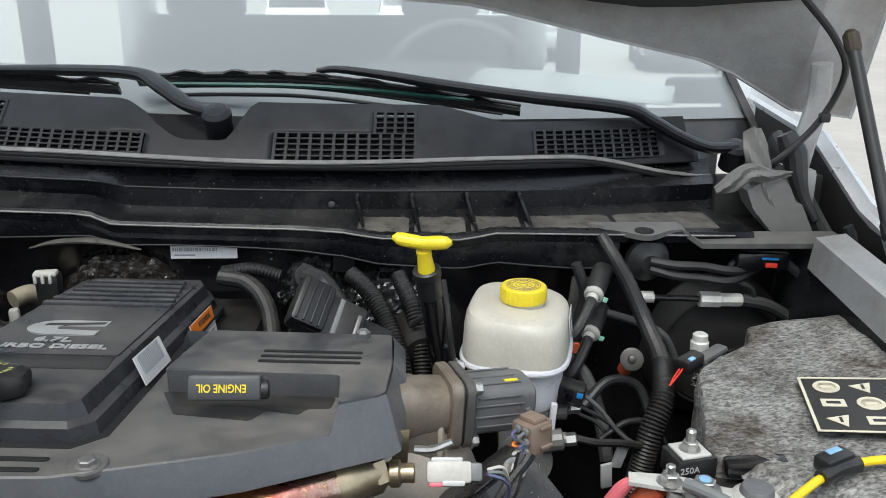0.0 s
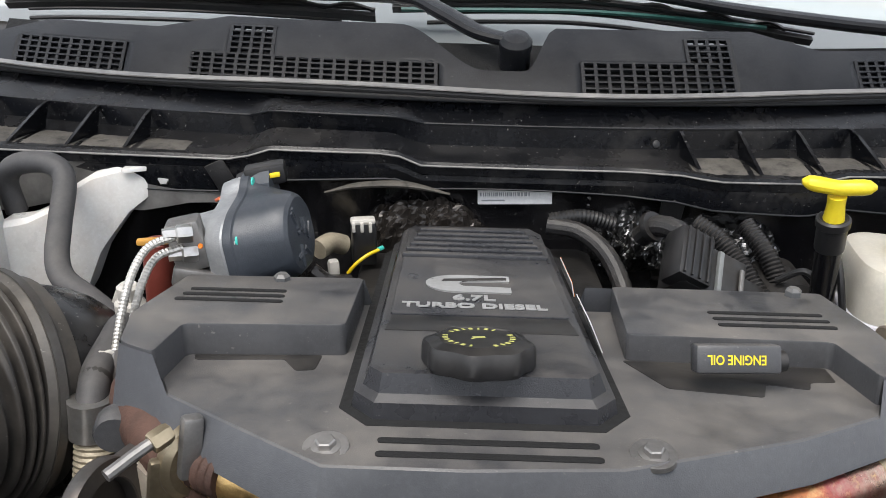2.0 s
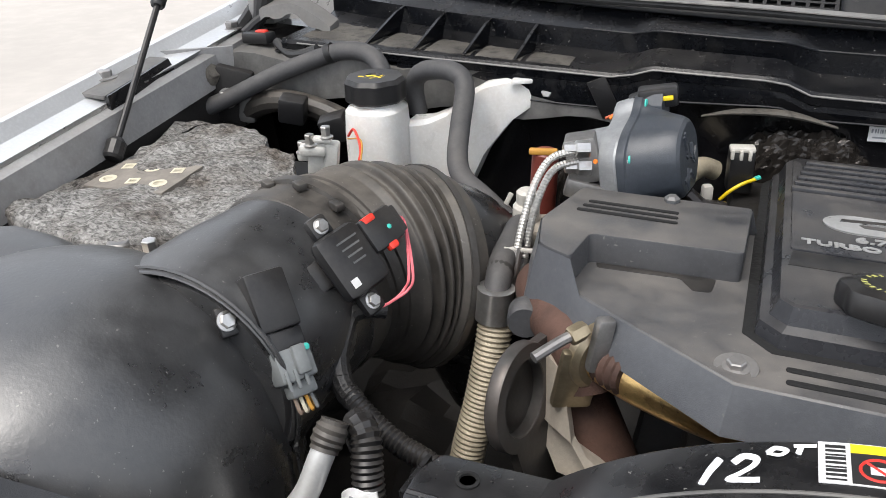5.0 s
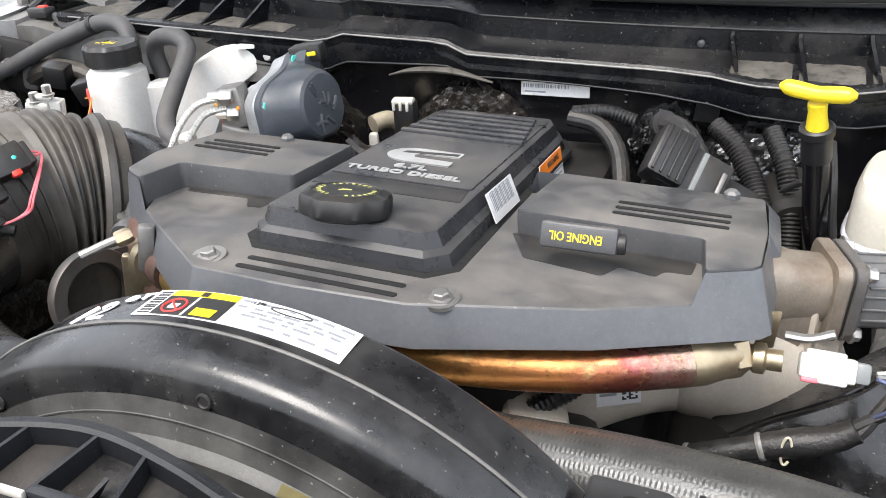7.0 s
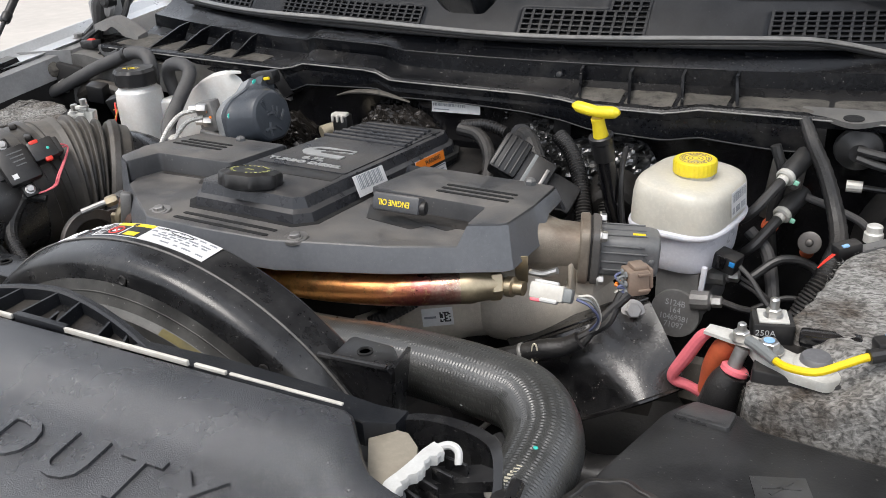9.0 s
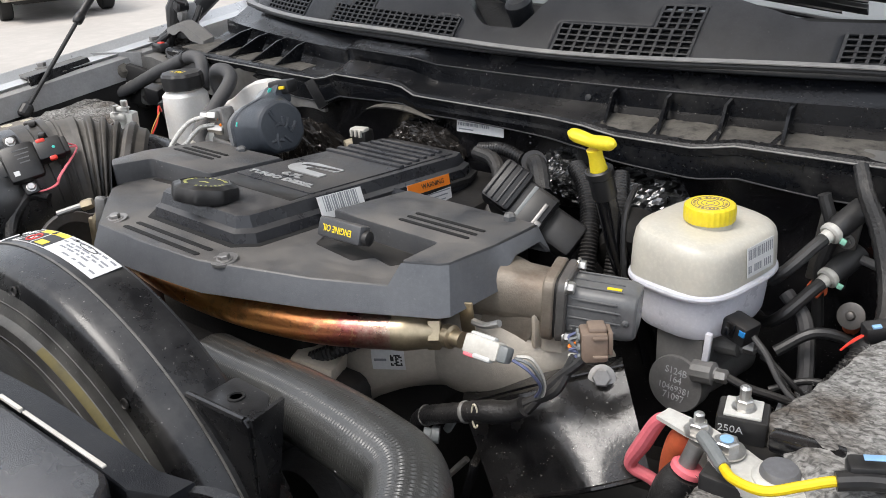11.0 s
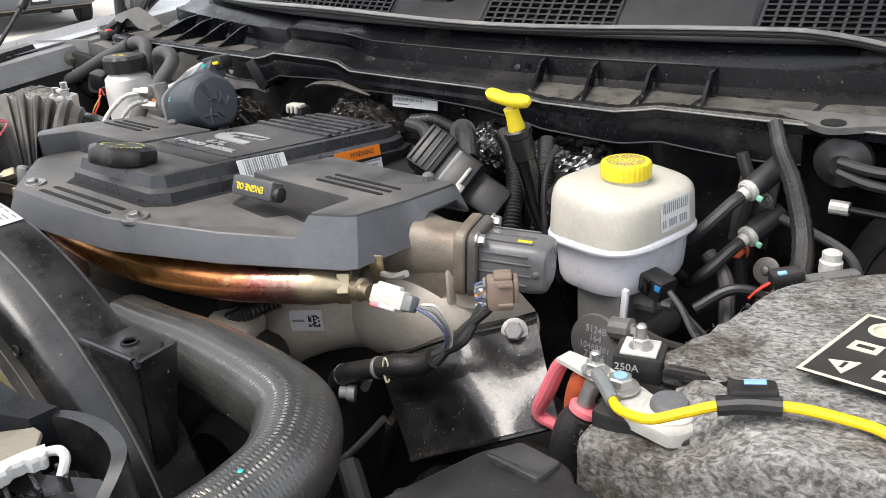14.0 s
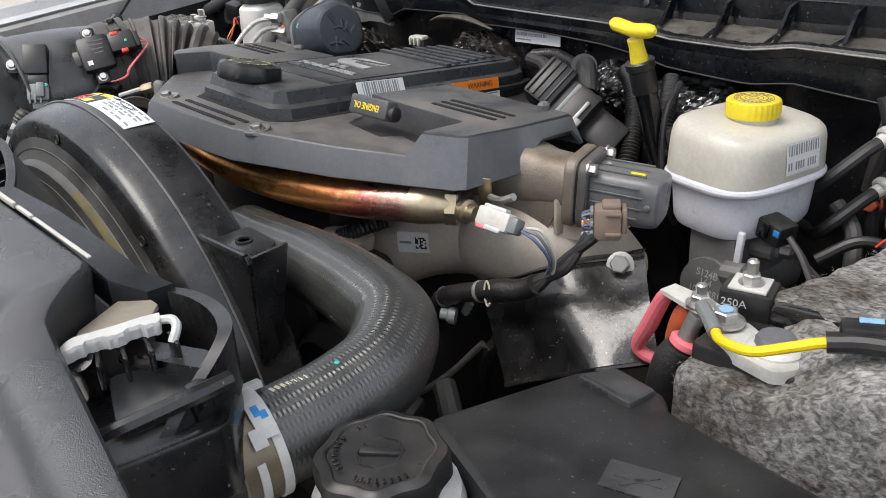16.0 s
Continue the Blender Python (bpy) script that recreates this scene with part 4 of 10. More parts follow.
    tm = plane_pose((-0.3625, 0.785, z0 + 0.0032 + tilt(-0.3625, 0.785)), (1, 0, -0.03), (0, 1, -0.095))
    part("lettering", text("TURBO DIESEL", 0.0172, 0.0006, tm @ Matrix.Diagonal((1.12, 0.90, 1, 1)), bold=0.00045), EMBLEM, centre, "silver raised lettering")
    tm = plane_pose((-0.3625, 0.8065, z0 + 0.0032 + tilt(-0.3625, 0.808)), (1, 0, -0.03), (0, 1, -0.095))
    part("lettering", text("6.7L", 0.0195, 0.0006, tm @ Matrix.Diagonal((1.15, 0.95, 1, 1)), bold=0.00045), EMBLEM, centre, "silver raised lettering")
    # labels on the right flank
    m = plane_pose((-0.2605, 0.797, 1.2085), (0, 1, -0.115), (-0.42, 0, 1))
    lb = part("barcode_label", plate(m, 0.078, 0.030, 0.0008), PAPER, centre, "white barcode label")
    for i in range(16):
        part("print_bar", plate(m @ Matrix.Translation((-0.03 + 0.0039 * i, 0.004, 0.0008)), 0.0012 + 0.0009 * (i % 3), 0.02, 0.0003), GREYINK, lb)
    m = plane_pose((-0.2545, 0.965, 1.170), (0, 1, -0.095), (-0.20, 0, 1))
    lb = part("warning_label", plate(m, 0.094, 0.040, 0.0008), PAPER, centre, "orange and white warning label")
    part("orange_field", plate(m @ Matrix.Translation((0, 0.012, 0.0008)), 0.094, 0.016, 0.0003), LBLORANGE, lb)
    part("lettering", text("WARNING", 0.0105, 0.0002, m @ Matrix.Translation((0.008, 0.012, 0.0013))), INK, lb)
    for k in range(3):
        part("print_bar", plate(m @ Matrix.Translation((0.0, -0.002 - 0.006 * k, 0.0008)), 0.088 - 0.012 * k, 0.0018, 0.0003), GREYINK, lb)
    # oil filler cap
    c = Vector((-0.363, 0.665, 1.2385))
    ax = Vector((0.03, 0.22, 1)).normalized()
    cap = thing("oil_filler_cap", c + Vector((0, 0, -0.002)), "black scalloped oil filler cap with yellow print on the engine cover", "filler cap")
    part("cap_body", lathe([(0.027, -0.004), (0.0385, 0.0), (0.0400, 0.003), (0.0400, 0.014), (0.0385, 0.0180), (0.0315, 0.0210), (0.0305, 0.0215), (0.0295, 0.0205), (0.001, 0.0207)], c, ax, n=72, lobes=8, lobe=0.045), BLACKCONN, cap)
    f = frame_of(ax)
    cm = f.to_4x4()
    cm.translation = c + ax * 0.0209
    for i in range(26):
        a = 2 * math.pi * i / 26
        if i % 9 in (7, 8):
            continue
        part("print_mark", plate(cm @ pose(0.0245 * math.cos(a), 0.0245 * math.sin(a), 0, 0, 0, math.degrees(a)), 0.0040, 0.0016 + 0.0012 * (i % 2), 0.0003), PALEYELLOW, cap)
    part("print_mark", plate(cm @ pose(0, 0, 0, 0, 0, 20), 0.009, 0.003, 0.0003), PALEYELLOW, cap)
    part("print_mark", plate(cm @ pose(0.003, 0.004, 0, 0, 0, 60), 0.005, 0.0014, 0.0003), PALEYELLOW, cap)
    # oil dipstick handle
    ds = thing("oil_dipstick_handle", (-0.16, 0.71, 1.19), "black oil dipstick handle with a yellow-lettered tag", "dipstick handle")
    m = plane_pose((-0.164, 0.697, 1.2265), (1, 0.01, -0.01), (0, 0.42, 1))
    bm = rbox((0, 0, 0), (0.066, 0.0225, 0.018), 0.003)
    bm.transform(m @ Matrix.Translation((0.002, 0, -0.008)))
    tag = part("tag", bm, COVER, ds)
    part("lettering", text("ENGINE OIL", 0.0105, 0.0002, m @ pose(0, 0, 0.0013, 0, 0, 180) @ Matrix.Diagonal((0.80, 1, 1, 1)), bold=0.00015), LBLYELLOW, tag, "yellow lettering")
    part("plug", lathe([(0.006, -0.016), (0.006, -0.004), (0.0085, -0.003), (0.0090, 0.0), (0.0085, 0.004), (0.006, 0.005)], (-0.128, 0.706, 1.2205), (1, 0.15, 0), n=18), BLACKCONN, ds)


build_engine_cover()


# ---- engine front: tube, elbow, valve ----
def build_egr_tube():
    t = thing("crossover_tube", (-0.3, 0.6, 1.13), "heat-tinted copper-coloured exhaust crossover tube", "exhaust tube")
    part("pipe", tube([(-0.575, 0.652, 1.168), (-0.53, 0.634, 1.160), (-0.46, 0.620, 1.150), (-0.36, 0.612, 1.141), (-0.25, 0.617, 1.138), (-0.15, 0.636, 1.138), (-0.085, 0.660, 1.140), (-0.052, 0.677, 1.140)], 0.0210, n=20, per=8), COPPER, t)
    part("collar", tube([(-0.064, 0.6700, 1.1402), (-0.054, 0.676, 1.140), (-0.043, 0.685, 1.139), (-0.030, 0.696, 1.137)], [0.0212, 0.0216, 0.0200, 0.0180], n=24), BRASSY, t, "straw-coloured steel collar")
    d = Vector((0.75, 0.62, -0.05)).normalized()
    part("hex_nut", lathe([(0.018, 0), (0.0205, 0.002), (0.0205, 0.014), (0.018, 0.016)], (-0.036, 0.691, 1.138), d, n=6), BRASSY, t)
    part("bellows_end", tube([(-0.585, 0.660, 1.168), (-0.56, 0.640, 1.168), (-0.54, 0.628, 1.168)], 0.0195, n=16, step=0.0035, ribs=0.002), RUST, t, "rusty flexible end")
    s = thing("exhaust_sensor", (0.0, 0.7, 1.12), "steel exhaust sensor with a white wired connector", "sensor")
    a = Vector((-0.030, 0.697, 1.137))
    part("barrel", lathe([(0.0105, 0), (0.0105, 0.016), (0.013, 0.018), (0.013, 0.026), (0.009, 0.028), (0.009, 0.040)], a, (0.95, -0.05, 0.05), n=14), BRASSY, s)
    m = plane_pose((0.042, 0.690, 1.143), (1, 0.02, -0.02), (0, 0.6, 1))
    for c, sz, mt, nm in (((0, 0, 0), (0.042, 0.020, 0.018), CLOUDY, "connector"), ((-0.002, 0.011, 0.002), (0.030, 0.005, 0.010), WHITEPL, "latch"), ((-0.012, -0.011, 0.004), (0.014, 0.005, 0.009), REDPINK, "lock_tab"), ((0.004, -0.010, 0.004), (0.022, 0.006, 0.012), WHITEPL, "latch"), ((0.025, 0.0, 0), (0.012, 0.017, 0.015), GREYCONN, "boot")):
        bm = rbox(c, sz, 0.003)
        bm.transform(m)
        part(nm, bm, mt, s)
    for k, mt in ((-0.003, BLUEWIRE), (0.001, GREYCONN), (0.005, CLOUDY)):
        part("wire", tube([(0.078, 0.690 + k, 1.142), (0.094, 0.694 + k, 1.136 + k), (0.100, 0.706 + k, 1.110), (0.086 + k, 0.716, 1.082), (0.070 + k, 0.722, 1.066)], 0.0017, n=6), mt, s)
    b = thing("clip_bracket", (0.0, 0.72, 1.13), "small steel clip bracket under the cover", "bracket")
    part("strap", rbox((-0.004, 0.722, 1.150), (0.016, 0.003, 0.040), 0.001, (10, 0, 20)), BRASSY, b)
    part("pin", tube([(0.010, 0.715, 1.152), (0.028, 0.712, 1.154), (0.046, 0.712, 1.162)], 0.004, n=8), STEEL, b)


build_egr_tube()


def build_intake_elbow():
    e = thing("intake_elbow", (-0.08, 0.78, 0.97), "cast aluminium intake elbow with a white coded sticker", "intake elbow")
    part("left_runner", tube([(-0.245, 0.745, 0.975), (-0.190, 0.752, 1.030), (-0.13, 0.780, 1.058), (-0.07, 0.806, 1.062)], [0.046, 0.056, 0.060, 0.058], n=32), CAST, e)
    part("right_runner", tube([(-0.086, 0.798, 1.060), (-0.076, 0.800, 1.061), (-0.060, 0.806, 1.063), (-0.035, 0.818, 1.062), (-0.005, 0.836, 1.052), (0.015, 0.865, 1.03), (0.03, 0.90, 0.99)], [0.054, 0.062, 0.067, 0.070, 0.069, 0.064, 0.058], n=32, per=8), CAST, e)
    part("upper_web", loft([[(-0.02, 0.775, z0), (0.062, 0.806, z0), (0.080, 0.87, z0), (0.0, 0.86, z0)] for z0 in (1.085, 1.122)]), CAST, e)
    part("rib", rbox((0.036, 0.796, 1.112), (0.008, 0.012, 0.045), 0.003, (0, 0, -20)), CAST, e)
    part("boss", bolt((-0.165, 0.742, 1.0), (0, 0, 1), 0.010, 0.014, 0.014), RUST, e)
    # sticker bent round the left runner
    o, ax = Vector((-0.148, 0.7725, 1.0545)), Vector((0.9, 0.40, 0.07)).normalized()
    out = Vector((0.36, -0.93, 0.08))
    out = (out - ax * out.dot(ax)).normalized()
    up = ax.cross(out) * -1
    if up.z < 0:
        up = -up

    def patch(u0, u1, v0, v1, lift):
        rows = []
        for i in range(9):
            a = v0 + (v1 - v0) * i / 8
            rows.append([o + ax * u + (out * math.cos(a) + up * math.sin(a)) * (0.0615 + lift) for u in (u0, (u0 + u1) / 2, u1)])
        return loft(rows, cap=False, closed=False)

    st = part("sticker", patch(-0.021, 0.021, -0.20, 0.22, 0.0012), PAPER, e, "white sticker with a dark code square")
    part("print_bar", patch(-0.018, -0.002, -0.01, 0.04, 0.0016), GREYINK, st)
    rng = random.Random(11)
    for i in range(7):
        for j in range(7):
            if rng.random() < 0.6:
                part("print_mark", patch(0.003 + 0.0021 * i, 0.0051 + 0.0021 * i, -0.11 + 0.033 * j, -0.077 + 0.033 * j, 0.0016), INK, st)


build_intake_elbow()


def build_egr_valve():
    v = thing("recirculation_valve", (0.07, 0.81, 1.10), "grimy cast recirculation valve with a grey plastic actuator", "valve")
    d = Vector((0.95, 0.30, -0.06)).normalized()
    o = Vector((-0.070, 0.788, 1.150))
    f = plane_pose(o, d, Vector((0, 0, 1)))    # x along the axis, y up, z towards the front
    sq = rounded([(-1, -1), (1, -1), (1, 1), (-1, 1)], 0.9, 6)
    part("throat", loft([[f @ Vector((x, p * r - dy, q * r)) for p, q in sq] for x, r, dy in ((0.0, 0.036, -0.004), (0.055, 0.035, -0.004), (0.070, 0.034, -0.003), (0.085, 0.031, -0.001), (0.115, 0.030, 0.0))]), EGRCAST, v)
    part("neck", loft([[f @ Vector((x + sx, y, z)) for x, z in ((-0.03, -0.03), (0.03, -0.03), (0.03, 0.028), (-0.03, 0.028))] for sx, y in ((0.075, -0.010), (0.070, -0.035), (0.055, -0.075))]), EGRCAST, v)
    fl = rounded([(-0.040, -0.037), (0.038, -0.037), (0.038, 0.037), (-0.040, 0.037)], 0.014, 4)
    part("flange", loft([[f @ Vector((x, p * k, q * k)) for p, q in fl] for x, k in ((0.112, 0.96), (0.114, 1.0), (0.123, 1.0), (0.125, 0.96))]), EGRCAST, v)
    part("gasket", loft([[f @ Vector((x, p * 0.93, q * 0.93)) for p, q in fl] for x in (0.125, 0.128)]), DEEP, v)
    part("flange", loft([[f @ Vector((x, p * k, q * k)) for p, q in fl] for x, k in ((0.128, 0.96), (0.129, 0.99), (0.137, 0.98), (0.139, 0.93))]), GREYCAST, v, "grey cast actuator flange")
    for a, c in ((0.030, 0.029), (0.030, -0.029), (-0.031, 0.029), (-0.031, -0.029)):
        part("bolt", bolt(f @ Vector((0.138, a, c)), d, 0.0068, 0.008, 0.009), STEEL, v)
    ring = rounded([(-0.030, -0.030), (0.029, -0.030), (0.029, 0.030), (-0.030, 0.030)], 0.018, 5)
    rings = [[f @ Vector((x, p * k - 0.001, q * k)) for p, q in ring] for x, k in ((0.137, 0.97), (0.140, 0.98), (0.196, 0.98), (0.205, 0.955), (0.2105, 0.90), (0.213, 0.82))]
    act = part("actuator", loft(rings), GREYACT, v, "smoked grey plastic actuator")
    for a, w in ((-0.020, 0.050), (-0.006, 0.058), (0.010, 0.058), (0.022, 0.050)):
        bm = rbox((0, 0, 0), (w, 0.0022, 0.0022), 0.0008)
        bm.transform(f @ Matrix.Translation((0.168, a * 0.8, 0.0296)))
        part("rib", bm, GREYACT, act)
    for a in (-0.022, 0.0, 0.022):
        bm = rbox((0, 0, 0), (0.056, 0.0022, 0.0022), 0.0008)
        bm.transform(f @ Matrix.Translation((0.168, 0.0280, a * 0.8)))
        part("rib", bm, GREYACT, act)
    bm = rbox((0, 0, 0), (0.016, 0.0016, 0.005), 0.0005)
    bm.transform(f @ Matrix.Translation((0.186, 0.0284, 0.013)))
    part("paint_dab", bm, LBLYELLOW, act)
    part("pivot", lathe([(0.004, 0), (0.004, 0.003), (0.002, 0.004)], f @ Vector((0.202, -0.002, 0.0275)), f.to_3x3() @ Vector((0.5, 0, 1)), n=10), GREYACT, act)
    # wired brown connector on the near side
    c = thing("valve_connector", (0.14, 0.76, 1.13), "brown plastic connector with coloured wires on the valve", "connector")
    m = plane_pose((0.127, 0.760, 1.141), (0.80, 0.60, 0), (0, 0.12, 1)) @ Matrix.Scale(0.84, 4)
    for nm, q, s, b_ in (("shell", (0, 0, 0), (0.032, 0.038, 0.036), 0.004), ("latch", (0.004, 0.021, 0), (0.022, 0.008, 0.028), 0.003), ("rim", (0.019, 0.004, 0), (0.006, 0.030, 0.030), 0.002), ("rail", (0.006, -0.010, 0.020), (0.018, 0.004, 0.004), 0.001), ("rail", (0.006, 0.014, 0.020), (0.018, 0.004, 0.004), 0.001)):
        bm = rbox(q, s, b_)
        bm.transform(m)
        part(nm, bm, BROWNPL, c)
    mouth = m @ pose(-0.017, 0, 0.004, 0, -90, 0)
    mz = mouth.to_3x3() @ Vector((0, 0, 1))
    for i in range(3):
        for j in range(2):
            part("cavity", lathe([(0.0045, 0), (0.0045, 0.0020), (0.0030, 0.0030)], mouth @ Vector((-0.007 + 0.013 * j, 0.013 - 0.013 * i, 0)), mz, n=10), GREYCONN, c)
    for i, mt in enumerate((BLUEWIRE, GREYCONN, LBLORANGE, BLUEWIRE, CLOUDY, BLUEWIRE)):
        j, r = i % 2, i // 2
        part("wire", tube([mouth @ Vector((-0.007 + 0.013 * j, 0.013 - 0.013 * r, 0.002)), mouth @ Vector((-0.005 + 0.010 * j, 0.008 - 0.012 * r, 0.012)), (0.119 + 0.002 * j, 0.744 + 0.002 * r, 1.136 - 0.002 * r), (0.117 + 0.001 * i, 0.742, 1.122)], 0.0016, n=6), mt, c)
    # harness that leads away in front of the heat shield
    h = thing("taped_harness", (0.04, 0.72, 1.0), "black cloth-taped wiring harness with clips", "wiring harness")
    for k in range(2):
        path = []
        for i in range(15):
            s = i / 14
            q = Vector((0.121, 0.743, 1.130)).lerp(Vector((0.066, 0.708, 1.064)), s) + Vector((0.004 * math.sin(3.14 * s), -0.004 * math.sin(3.14 * s), -0.004 * math.sin(3.14 * s)))
            a = 3.1 * s * 2 + k * math.pi
            path.append(q + Vector((math.cos(a), 0.3 * math.sin(a), 0.7 * math.sin(a))) * 0.0042)
        part("twisted_branch", tube(path, 0.0056, n=8, per=2), TAPE, h)
    part("trunk", tube([(0.076, 0.709, 1.074), (0.058, 0.706, 1.062), (0.031, 0.702, 1.054), (0.001, 0.700, 1.043), (-0.030, 0.698, 1.030), (-0.058, 0.700, 1.014), (-0.080, 0.712, 0.988), (-0.095, 0.73, 0.95)], [0.0110, 0.0135, 0.0112, 0.0118, 0.0105, 0.0105], n=18, step=0.007, ribs=0.0005), TAPE, h)
    for q in ((0.004, 0.7005, 1.044), (-0.054, 0.700, 1.017)):
        part("band", lathe([(0.0122, -0.0025), (0.0129, 0), (0.0122, 0.0025)], q, (0.95, 0.1, 0.36), n=14), SEALGREY, h, "pale plastic tie band")
    part("tie_ring", tube([(0.024 + 0.004 * math.cos(a), 0.691, 1.052 + 0.015 * math.sin(a)) for a in [6.28 * i / 16 for i in range(15)]], 0.0012, n=5, straight=True), BEIGEPRINT, h, "loose pale tie")
    part("clip", lathe([(0.010, 0), (0.010, 0.008), (0.007, 0.010), (0.007, 0.018)], (-0.034, 0.697, 1.000), (-0.8, -0.5, 0.1), n=14), GREYCONN, h)
    part("clip_arm", rbox((-0.030, 0.712, 1.006), (0.010, 0.008, 0.022), 0.003, (0, 30, 0)), GREYCONN, h)


build_egr_valve()


def build_heat_shield():
    h = thing("black_heat_shield", (0.05, 0.80, 0.86), "glossy black painted shield in front of the firewall", "heat shield")
    a, b, c, d = Vector((-0.030, 0.730, 1.040)), Vector((0.122, 0.832, 1.090)), Vector((0.200, 0.752, 1.012)), Vector((0.045, 0.695, 0.943))
    n = (d - a).cross(b - a).normalized()

    def at(s, t):
        p = (a * (1 - s) + b * s) * (1 - t) + (d * (1 - s) + c * s) * t
        ridge = 0.030 * math.exp(-((s - 0.58) / 0.27) ** 2) + 0.003 * math.exp(-((s - 0.33) / 0.07) ** 2) + 0.004 * math.sin(math.pi * t)
        return p + n * (ridge * (0.7 + 0.3 * t) - 0.030 * max(0.0, 0.10 - t) / 0.10 - 0.004 * math.sin(9 * s + 4 * t))

    part("face", loft([[at(i / 24, j / 14) for i in range(25)] for j in range(15)], cap=False, closed=False), SHIELD, h)
    part("hem", tube([at(i / 24, 1.0) for i in range(25)], 0.003, n=6, straight=True), BLACKPAINT, h)
    part("lip", tube([at(i / 24, 0.10) + Vector((0, 0, 0.001)) for i in range(25)], 0.0018, n=6, straight=True), BLACKPAINT, h)
    q = Vector((0.114, 0.806, 1.070))
    part("bolt", bolt(q + n * 0.008, n, 0.0105, 0.010, 0.015), DULLSTEEL, h, "bright steel bolt")
    part("lower_pipe", tube([(0.02, 0.76, 0.85), (0.08, 0.73, 0.845), (0.16, 0.74, 0.86), (0.24, 0.80, 0.87)], 0.034, n=18), SHROUD, h)
    s = thing("steel_rod", (-0.06, 0.72, 0.9), "thin steel rod behind the radiator hose", "rod")
    part("rod", tube([(-0.010, 0.715, 0.965), (-0.06, 0.700, 0.905), (-0.12, 0.675, 0.85)], 0.004, n=8), STEEL, s)
    part("bracket", rbox((-0.012, 0.720, 0.925), (0.010, 0.03, 0.10), 0.003, (8, 16, 20)), BLACKPAINT, s)


build_heat_shield()


def build_block_clutter():
    """The engine's dark body and the grimy pieces below the cover."""
    b = thing("engine_block", (-0.33, 0.85, 0.74), "grimy dark engine block under the cover", "engine block")
    part("head", rbox((-0.35, 0.90, 1.05), (0.30, 0.50, 0.20), 0.02), DEEP, b)
    part("block", rbox((-0.33, 0.90, 0.85), (0.46, 0.44, 0.24), 0.03), DEEP, b)
    part("front_housing", rbox((-0.33, 0.66, 0.90), (0.40, 0.08, 0.30), 0.02), DEEP, b)
    part("gear_case", lathe([(0.13, 0), (0.13, 0.03), (0.11, 0.05)], (-0.33, 0.64, 0.93), (0, -1, 0), n=32), DEEP, b)
    part("alternator", lathe([(0.06, 0), (0.068, 0.02), (0.068, 0.10), (0.05, 0.12)], (-0.16, 0.70, 0.90), (0, -1, 0.1), n=24), DEEP, b)
    part("runner", rbox((-0.19, 0.665, 1.06), (0.06, 0.05, 0.03), 0.01, (0, 12, 20)), CAST, b)
    l = thing("loom_branch", (-0.17, 0.66, 1.03), "ribbed black wiring loom under the tube", "wiring loom")
    part("loom", loom_tube([(-0.235, 0.655, 1.045), (-0.205, 0.652, 1.062), (-0.165, 0.672, 1.082), (-0.145, 0.70, 1.09)], 0.010), LOOM, l)
    for i, (p, r) in enumerate((([(-0.02, 0.66, 0.93), (0.05, 0.62, 0.90), (0.10, 0.64, 0.85)], 0.014), ([(-0.10, 0.62, 0.93), (-0.02, 0.60, 0.89), (0.06, 0.56, 0.88)], 0.016), ([(0.02, 0.70, 0.88), (0.10, 0.62, 0.86), (0.16, 0.5, 0.84)], 0.012))):
        h = thing("coolant_line", p[0], "dark rubber line low in the bay", "hose")
        part("line", tube(p, r, n=10), RUBBER, h)
    c = thing("red_tab_connector", (-0.03, 0.60, 0.9), "small black connector with a red tab", "connector")
    part("shell", rbox((-0.02, 0.605, 0.925), (0.03, 0.03, 0.022), 0.004, (10, 0, 20)), BLACKCONN, c)
    part("tab", rbox((-0.022, 0.594, 0.938), (0.014, 0.012, 0.008), 0.002, (10, 0, 20)), REDCLIP, c)


build_block_clutter()


# ---- fan shroud, radiator and its top cover ----
AX, AZ = -0.350, 0.915


def arc_ring(r, y, a0=8, a1=172, n=72):
    return [Vector((AX + r * math.cos(radians(a0 + (a1 - a0) * i / n)), y, AZ + r * math.sin(radians(a0 + (a1 - a0) * i / n)))) for i in range(n + 1)]


